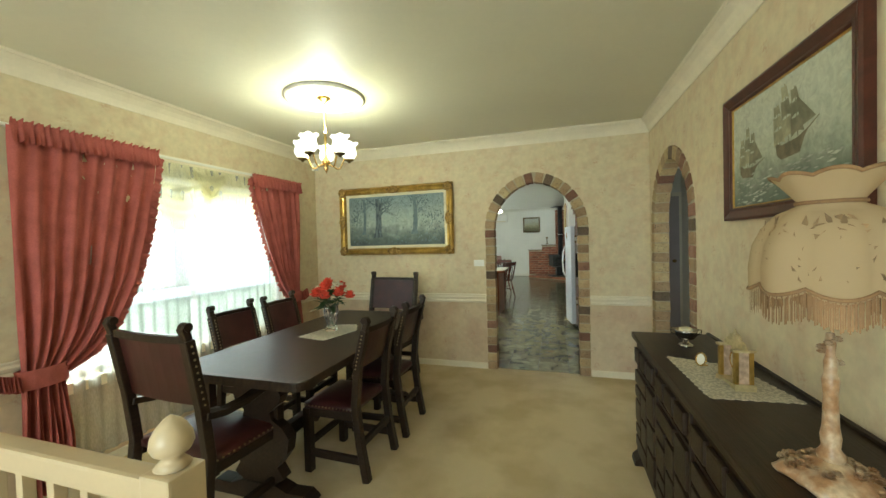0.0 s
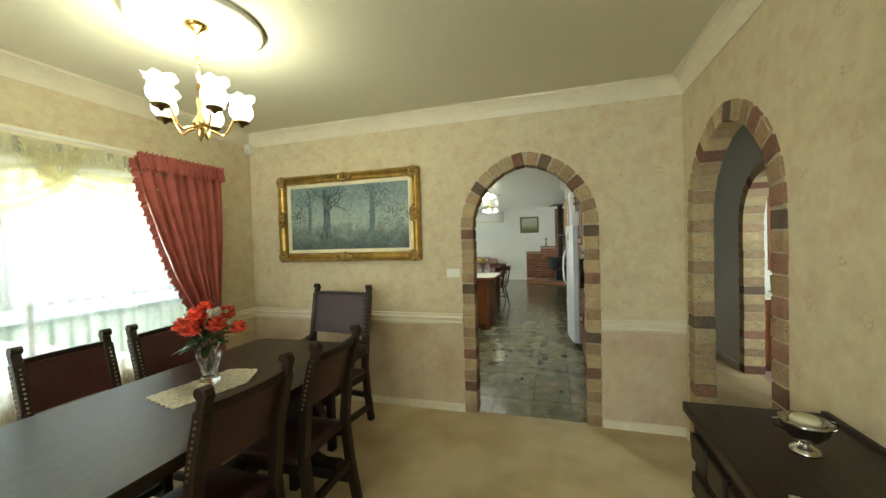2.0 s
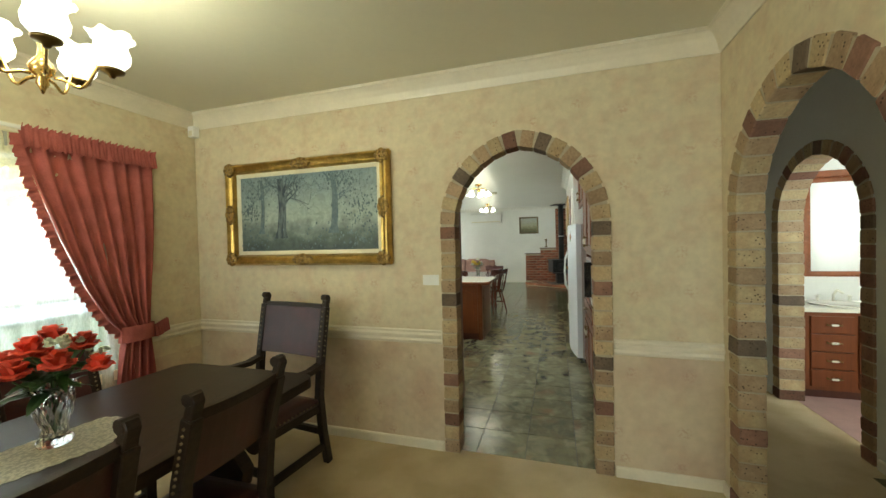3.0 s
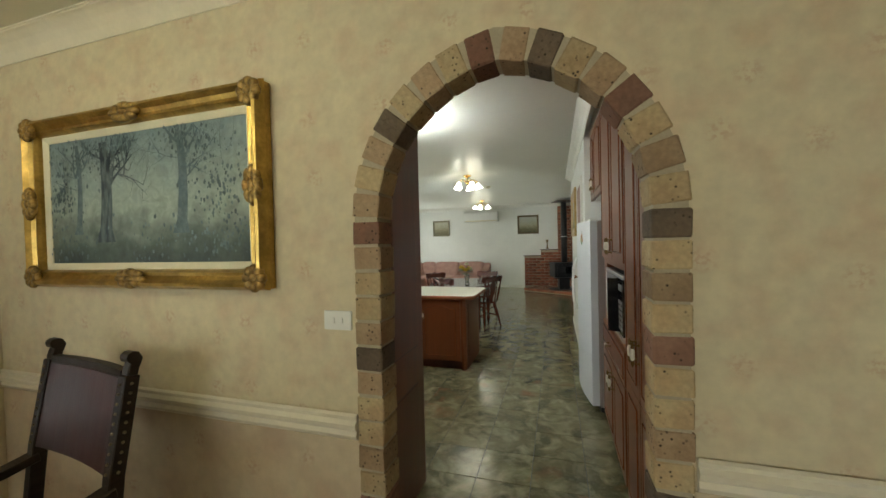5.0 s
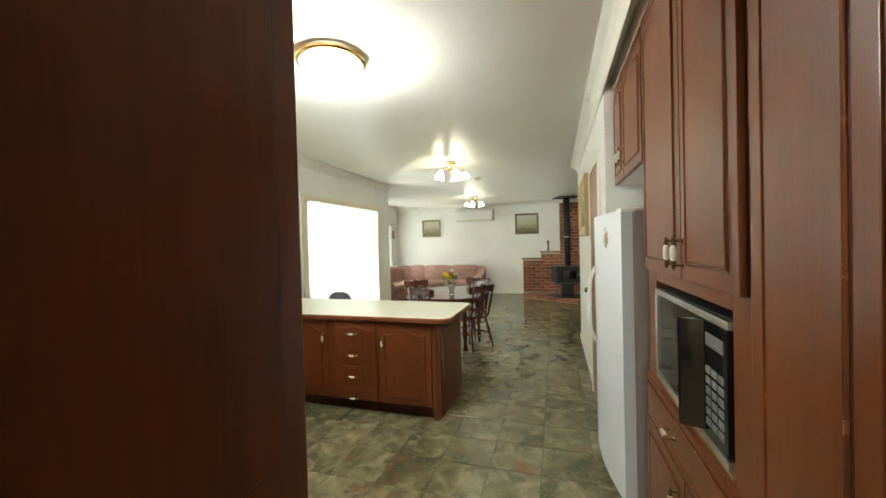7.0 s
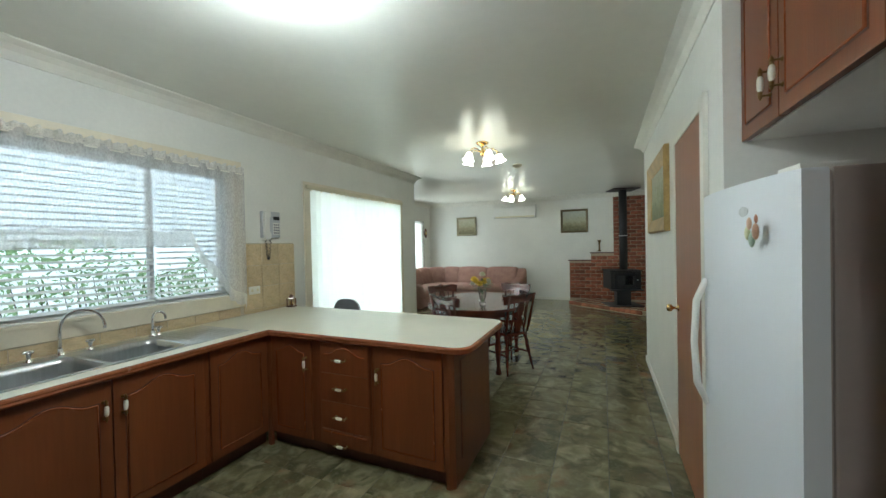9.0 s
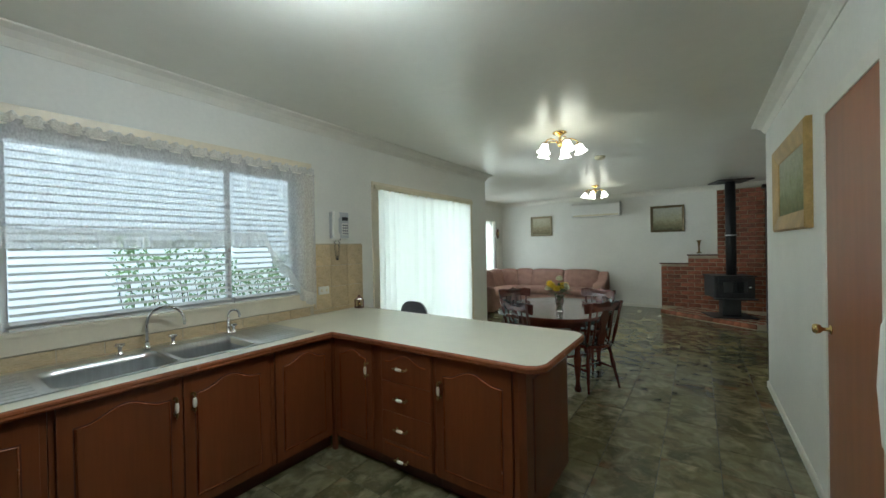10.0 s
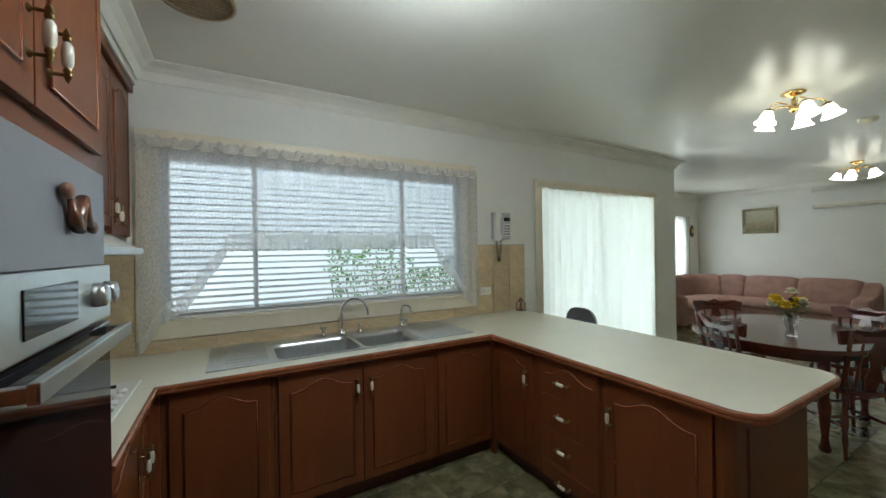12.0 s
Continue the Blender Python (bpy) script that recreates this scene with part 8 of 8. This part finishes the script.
# bathroom vanity and mirror beyond the hall
vn = thing("bathroom_vanity", "cherry timber vanity with cream basin top", "vanity", 3.10, 5.60, 0)
part("body", boxes((-0.54, 0.60, 0.001, 0.49, 0.08, 0.765), bevel=0.003), CHERRY, vn)
part("kickboard", boxes((-0.54, 0.60, 0.05, 0.49, 0, 0.08)), CHERRY_DARK, vn)
part("top", boxes((-0.56, 0.62, -0.02, 0.495, 0.765, 0.80), bevel=0.006), LAMINATE, vn)
part("basin", lathe([(0.20, 0.80), (0.215, 0.812), (0.20, 0.815), (0.16, 0.806), (0.002, 0.802)], 28, at=(-0.16, 0.22, 0)), CERAMIC, vn, "", True)
for k in range(4):
    z_ = 0.12 + 0.155 * k
    f = part("drawer", boxes((-0.15, 0.15, -0.018, 0, 0, 0.145), bevel=0.003), CHERRY, vn)
    f.matrix_basis = pose(-0.33, 0, z_)
    pull_handle(f, 0, 0.075, False, 0.018)
cabinet_door(vn, 0.03, 0.0, 0.11, 0.36, 0.63, 0)
cabinet_door(vn, 0.40, 0.0, 0.11, 0.34, 0.63, 0)
vt2 = thing("basin_tap", "cream and chrome basin tap set", "tap", 3.0, 5.98, 0.80)
part("spout", tube([(0, 0, 0), (0, 0, 0.07), (0, -0.05, 0.12), (0, -0.12, 0.10)], 0.011, 8), CERAMIC, vt2, "", True)
for s in (-0.12, 0.12):
    part("tap_head", lathe([(0.02, 0), (0.012, 0.02), (0.012, 0.05), (0.022, 0.06), (0.002, 0.07)], 12, at=(s, 0, 0)), CERAMIC, vt2, "", True)
mr_ = thing("bathroom_mirror", "large mirror in a cherry timber frame", "mirror", 3.32, 6.098, 1.03)
part("frame", picture_frame(bmesh.new(), [(0, 0), (0, 0.02), (0.02, 0.03), (0.05, 0.022), (0.05, 0)], 0.98, 0.96), CHERRY_EDGE_HIGHLIGHT, mr_)
part("cornice", boxes((-0.51, 0.51, -0.05, 0, 0.96, 1.02), bevel=0.01), CHERRY_EDGE_HIGHLIGHT, mr_)
part("mirror_glass", boxes((-0.445, 0.445, -0.010, -0.002, 0.045, 0.915)), MIRROR, mr_)

# garden outside
hedge = tagged(new("hedge"), "loose green garden hedge outside the kitchen", "hedge", kind="stuff")
rh_ = random.Random(21)
vs, fs = [], []
for k in range(2300):
    y_ = rh_.uniform(6.5, 8.7)
    z_ = rh_.uniform(0.2, 1.45 + 0.25 * math.sin(y_ * 2.1) + 0.12 * math.sin(y_ * 5.3))
    x_ = -5.4 + rh_.gauss(0, 0.22)
    a = Vector((rh_.gauss(0, 1), rh_.gauss(0, 1), rh_.gauss(0, 1))).normalized()
    b = a.cross(Vector((rh_.gauss(0, 1), rh_.gauss(0, 1), rh_.gauss(0, 1)))).normalized()
    L, W = rh_.uniform(0.03, 0.06), rh_.uniform(0.012, 0.024)
    c = Vector((x_, y_, z_))
    i = len(vs)
    vs += [c - a * L, c + b * W, c + a * L, c - b * W]
    fs.append((i, i + 1, i + 2, i + 3))
me = bpy.data.meshes.new("hedge_leaves")
me.from_pydata(vs, [], fs)
me.materials.append(HEDGE_LEAF)
o = new("leaves", me)
o.parent = hedge
stem = bmesh.new()
for k in range(22):
    y_ = 6.55 + 0.10 * k
    tube([(-5.4, y_, -0.3), (-5.4 + rh_.uniform(-0.1, 0.1), y_ + 0.05, 0.5), (-5.4 + rh_.uniform(-0.15, 0.15), y_ - 0.05, 1.15)], [0.016, 0.011, 0.005], 6, stem)
part("stems", stem, DARK_WOOD, hedge)
# added glowing sheet: whitens the window gaps and lights the rooms
sky_sheet = structure(new("backdrop"), "glowing sheet standing in for bright sky beyond the garden", "backdrop")
part("glow_sheet", boxes((-12.1, -12.0, -14, 26, -0.3, 9.0)), BACKDROP_GLOW, sky_sheet)

# ---- bricks and tiles ----
def rough_brick(w, d, h, rng, bevel=0.0045):
    """A worn brick standing on z = 0, centred on x and y."""
    bm = boxes((-w / 2, w / 2, -d / 2, d / 2, 0, h))
    bmesh.ops.bevel(bm, geom=list(bm.edges), offset=bevel, segments=1, affect="EDGES")
    for v in bm.verts:
        v.co += Vector((rng.uniform(-1, 1), rng.uniform(-1, 1), rng.uniform(-1, 1))) * 0.0018
    bmesh.ops.recalc_face_normals(bm, faces=bm.faces)
    me = bpy.data.meshes.new("brick")
    bm.to_mesh(me)
    bm.free()
    return me


# brick colours from the floor up: far jamb, near jamb, far arc, near arc
KITCHEN_COURSES = ("10310201001410013", "10103014010020104", "10140103", "01031041")
HALL_COURSES = ("21301212312121214", "30102011041001001", "21312104", "01013010")


def brick_arch(name, label, mid, half, rise, t0, t1, along, courses, seed, face=BRICK):
    """Brick jambs and voussoirs lining an arch from face t0 to face t1."""
    st_ = structure(new(name), label, "brick arch")
    rb = random.Random(seed)
    deep = t1 - t0
    tm = (t0 + t1) / 2
    to_world = (lambda u, t, z_: Matrix.Translation((u, t, z_))) if along == "x" else (lambda u, t, z_: Matrix.Translation((t, u, z_)) @ pose(0, 0, 0, 0, 0, 90))
    n = 17
    pitch = ARCH_TOP / n
    pools = [[], [], [], [], []]
    for c in range(5):
        for _ in range(2):
            m_ = rough_brick(face, deep, pitch - 0.009, rb)
            m_.materials.append(ARCH_BRICKS[c])
            pools[c].append(m_)
    for side in (-1, 1):
        for k in range(n):
            c = int(courses[side > 0][k])
            o = new("brick", rb.choice(pools[c]))
            o.parent = st_
            o.matrix_basis = to_world(mid + side * (half + face / 2) + rb.uniform(-0.002, 0.002), tm + rb.uniform(-0.002, 0.002), k * pitch + 0.004) @ Matrix.Rotation(math.pi * rb.randrange(2), 4, "Z")
    # voussoirs follow the two arcs
    c_ = (rise * rise - half * half) / (2 * half)
    r = half + c_
    end = math.acos(c_ / r)
    nv = 8
    step = end / nv
    wedge = []
    for col in range(5):
        bm = bmesh.new()
        a = step / 2 - 0.0045 / r
        w_ = r * math.tan(a)
        pts = [(-r - face, -w_ * 1.06), (-r, -w_), (-r, w_), (-r - face, w_ * 1.06)]
        slab(pts, -deep / 2, deep / 2, bm)
        bmesh.ops.bevel(bm, geom=list(bm.edges), offset=0.0045, segments=1, affect="EDGES")
        for v in bm.verts:
            v.co += Vector((rb.uniform(-1, 1), rb.uniform(-1, 1), rb.uniform(-1, 1))) * 0.0018
        bmesh.ops.recalc_face_normals(bm, faces=bm.faces)
        me_ = bpy.data.meshes.new("voussoir")
        bm.to_mesh(me_)
        bm.free()
        me_.materials.append(ARCH_BRICKS[col])
        wedge.append(me_)
    lay = Matrix(((1, 0, 0, 0), (0, 0, -1, 0), (0, 1, 0, 0), (0, 0, 0, 1)))
    for side in (-1, 1):
        for k in range(nv):
            ang = step * (k + 0.5)
            o = new("brick", wedge[int(courses[2 + (side > 0)][k])])
            o.parent = st_
            m_ = lay @ Matrix.Rotation(-ang, 4, "Z")
            m_ = Matrix.Translation((c_, 0, 0)) @ m_
            if side > 0:
                m_ = Matrix.Rotation(math.pi, 4, "Z") @ m_
            o.matrix_basis = to_world(mid, tm, ARCH_TOP + 0.003) @ m_
    # mortar behind the faces
    curve = arch_curve(half, rise, 14)
    outer = arch_curve(half + face, rise + face * 1.12, 14)
    ins = 0.007
    pts = [(mid - half - face + ins, 0), (mid - half - ins, 0)] + [(mid + o_ - ins * (1 if o_ < 0 else 0), ARCH_TOP + z_ + ins) for o_, z_ in curve]
    pts += [(mid - o_ + ins, ARCH_TOP + z_ + ins) for o_, z_ in curve[-2::-1]] + [(mid + half + ins, 0), (mid + half + face - ins, 0)]
    pts += [(mid - o_ - ins, ARCH_TOP + z_ - ins) for o_, z_ in outer] + [(mid + o_ + ins, ARCH_TOP + z_ - ins) for o_, z_ in outer[-2::-1]]
    turn = Matrix(((1, 0, 0, 0), (0, 0, 1, 0), (0, 1, 0, 0), (0, 0, 0, 1))) if along == "x" else Matrix(((0, 0, 1, 0), (1, 0, 0, 0), (0, 1, 0, 0), (0, 0, 0, 1)))
    part("mortar", moved(slab(pts, t0 + 0.005, t1 - 0.005), turn), MORTAR, st_)
    return st_


brick_arch("trim_arch_kitchen", "pointed arch lined with tan and charcoal bricks", A1, A1H, A1R, NY0 - 0.018, NY1 + 0.004, "x", KITCHEN_COURSES, 3)
brick_arch("trim_arch_hall", "pointed arch lined with tan and rose bricks", A2, A2H, A2R, RX0 - 0.012, RX1 + 0.006, "y", HALL_COURSES, 8)
brick_arch("trim_arch_bathroom", "pointed arch lined with dark bricks", A3, A3H, A3R, 2.355, 2.54, "y", HALL_COURSES, 15)

# fireplace bricks
rf = random.Random(5)
fb = [rough_brick(0.228, 0.05, 0.074, rf, 0.004) for _ in range(3)]
for m_ in fb:
    m_.materials.append(BRICK_RED)
half_b = rough_brick(0.108, 0.05, 0.074, rf, 0.004)
half_b.materials.append(BRICK_RED)
count = 0
rest = bmesh.new()
for course in range(29):
    z_ = 0.004 + 0.0855 * course
    x_ = -0.49 if course < 11 else (0.0 if course < 13 else 0.50)
    if z_ < 0.08:
        continue
    off = 0.0 if course % 2 else -0.12
    k = 0
    while True:
        a = x_ + k * 0.24 + off
        b = a + 0.232
        k += 1
        if a > 1.55:
            break
        lo, hi = max(a, x_ + 0.002), b
        if hi - lo < 0.06:
            continue
        top = 0.985 if lo < 0.0 else (1.165 if lo < 0.50 else 2.49)
        if z_ + 0.075 > top + 0.01:
            continue
        o = new("brick", fb[k % 3] if hi - lo > 0.2 else half_b)
        o.parent = FIRE
        o.matrix_basis = pose((lo + hi) / 2, 14.440 + rf.uniform(-0.003, 0.003), z_)
        count += 1
# hearth edging and paving
edge = [(-0.46, 13.90), (0.95, 12.92)]
d_ = Vector((edge[1][0] - edge[0][0], edge[1][1] - edge[0][1], 0))
ang = math.degrees(math.atan2(d_.y, d_.x))
for k in range(15):
    p_ = Vector((*edge[0], 0)) + d_ * (k + 0.5) / 15
    o = new("brick", half_b)
    o.parent = FIRE
    o.matrix_basis = pose(p_.x, p_.y, 0.012, 0, 0, ang)
    for row in range(4):
        nrm = Vector((-d_.y, d_.x, 0)).normalized()
        q = p_ + nrm * (0.14 + 0.235 * row)
        if q.y < 14.40 and q.x > -0.38:
            o = new("brick", half_b)
            o.parent = FIRE
            o.matrix_basis = pose(q.x, q.y, 0.070, 90, 0, ang + 90)

# floor tiles: nearest ones singly, the far rest in one mesh
rt = random.Random(2)
TW, GAP = 0.33, 0.004
tile_meshes = []
for q in range(4):
    bm = boxes((-TW / 2 + GAP / 2, TW / 2 - GAP / 2, -TW / 2 + GAP / 2, TW / 2 - GAP / 2, -0.004, 0.0))
    bmesh.ops.bevel(bm, geom=[e for e in bm.edges if all(v.co.z > -0.001 for v in e.verts)], offset=0.0015, segments=1, affect="EDGES")
    me_ = bpy.data.meshes.new("tile")
    bm.to_mesh(me_)
    bm.free()
    me_.materials.append(SLATE)
    tile_meshes.append(me_)
verts, faces = [], []
for i in range(-13, 8):
    for j in range(0, 33):
        x_, y_ = 0.12 + TW * i, NY0 + 0.03 + TW * (j + 0.5)
        if x_ - TW / 2 < -4.33 or (x_ < -2.67 and y_ < 10.6):
            if x_ + TW / 2 < -2.67 and y_ < 10.4 or x_ - TW / 2 < -4.33:
                continue
        if x_ > 0.86 and y_ < 9.9 and not (y_ < 4.3):
            if x_ - TW / 2 > 0.86:
                continue
        if -2.25 < x_ and y_ < 12.0:
            o = new("tile", tile_meshes[rt.randrange(4)])
            o.parent = KFLOOR
            o.matrix_basis = pose(x_, y_, 0.0 + rt.uniform(-0.0003, 0.0003), 0, 0, 90 * rt.randrange(4))
        else:
            n0 = len(verts)
            g = TW / 2 - GAP / 2
            verts += [(x_ - g, y_ - g, -0.0005), (x_ + g, y_ - g, -0.0005), (x_ + g, y_ + g, -0.0005), (x_ - g, y_ + g, -0.0005)]
            faces.append((n0, n0 + 1, n0 + 2, n0 + 3))
me_ = bpy.data.meshes.new("far_tiles")
me_.from_pydata(verts, [], faces)
me_.materials.append(SLATE)
o = tagged(new("far_tiles", me_), kind="stuff")
o.parent = KFLOOR

# splashback tiles
SPL = structure(new("trim_splashback"), "beige glazed wall tiles above the worktop", "tiles")
bm = boxes((-0.003, 0.004, -0.0965, 0.0965, -0.0965, 0.0965), bevel=0.0015)
me_ = bpy.data.meshes.new("wall_tile")
bm.to_mesh(me_)
bm.free()
me_.materials.append(WALL_TILE)
part("grout", boxes((-2.6695, -2.6665, 7.199, 7.785, BT + 0.001, 1.50), (-2.6695, -2.6665, 4.305, 4.771, BT + 0.001, 1.46), (-2.6695, -2.6665, 4.771, 7.199, BT + 0.001, 0.941)), mat("pale_grout", (0.55, 0.48, 0.36), 0.8), SPL)


def tile_at(y_, z_, sy=1.0, sz=1.0):
    o_ = new("tile", me_)
    o_.parent = SPL
    o_.matrix_basis = pose(-2.6655, y_, z_) @ Matrix.Diagonal((1, sy, sz, 1))


for r in range(3):
    for c in range(3):
        zz_ = 1.393 - 0.198 * r
        tile_at(7.298 + 0.198 * c, zz_)
    for c in range(2):
        tile_at(4.672 - 0.198 * c, 1.355 - 0.198 * r)
for c in range(12):
    tile_at(4.69 + 0.198 * c + 0.198, 0.898, 1.0, 0.38)
for c in range(3):
    tile_at(7.298 + 0.198 * c, 0.88, 1.0, 0.18)
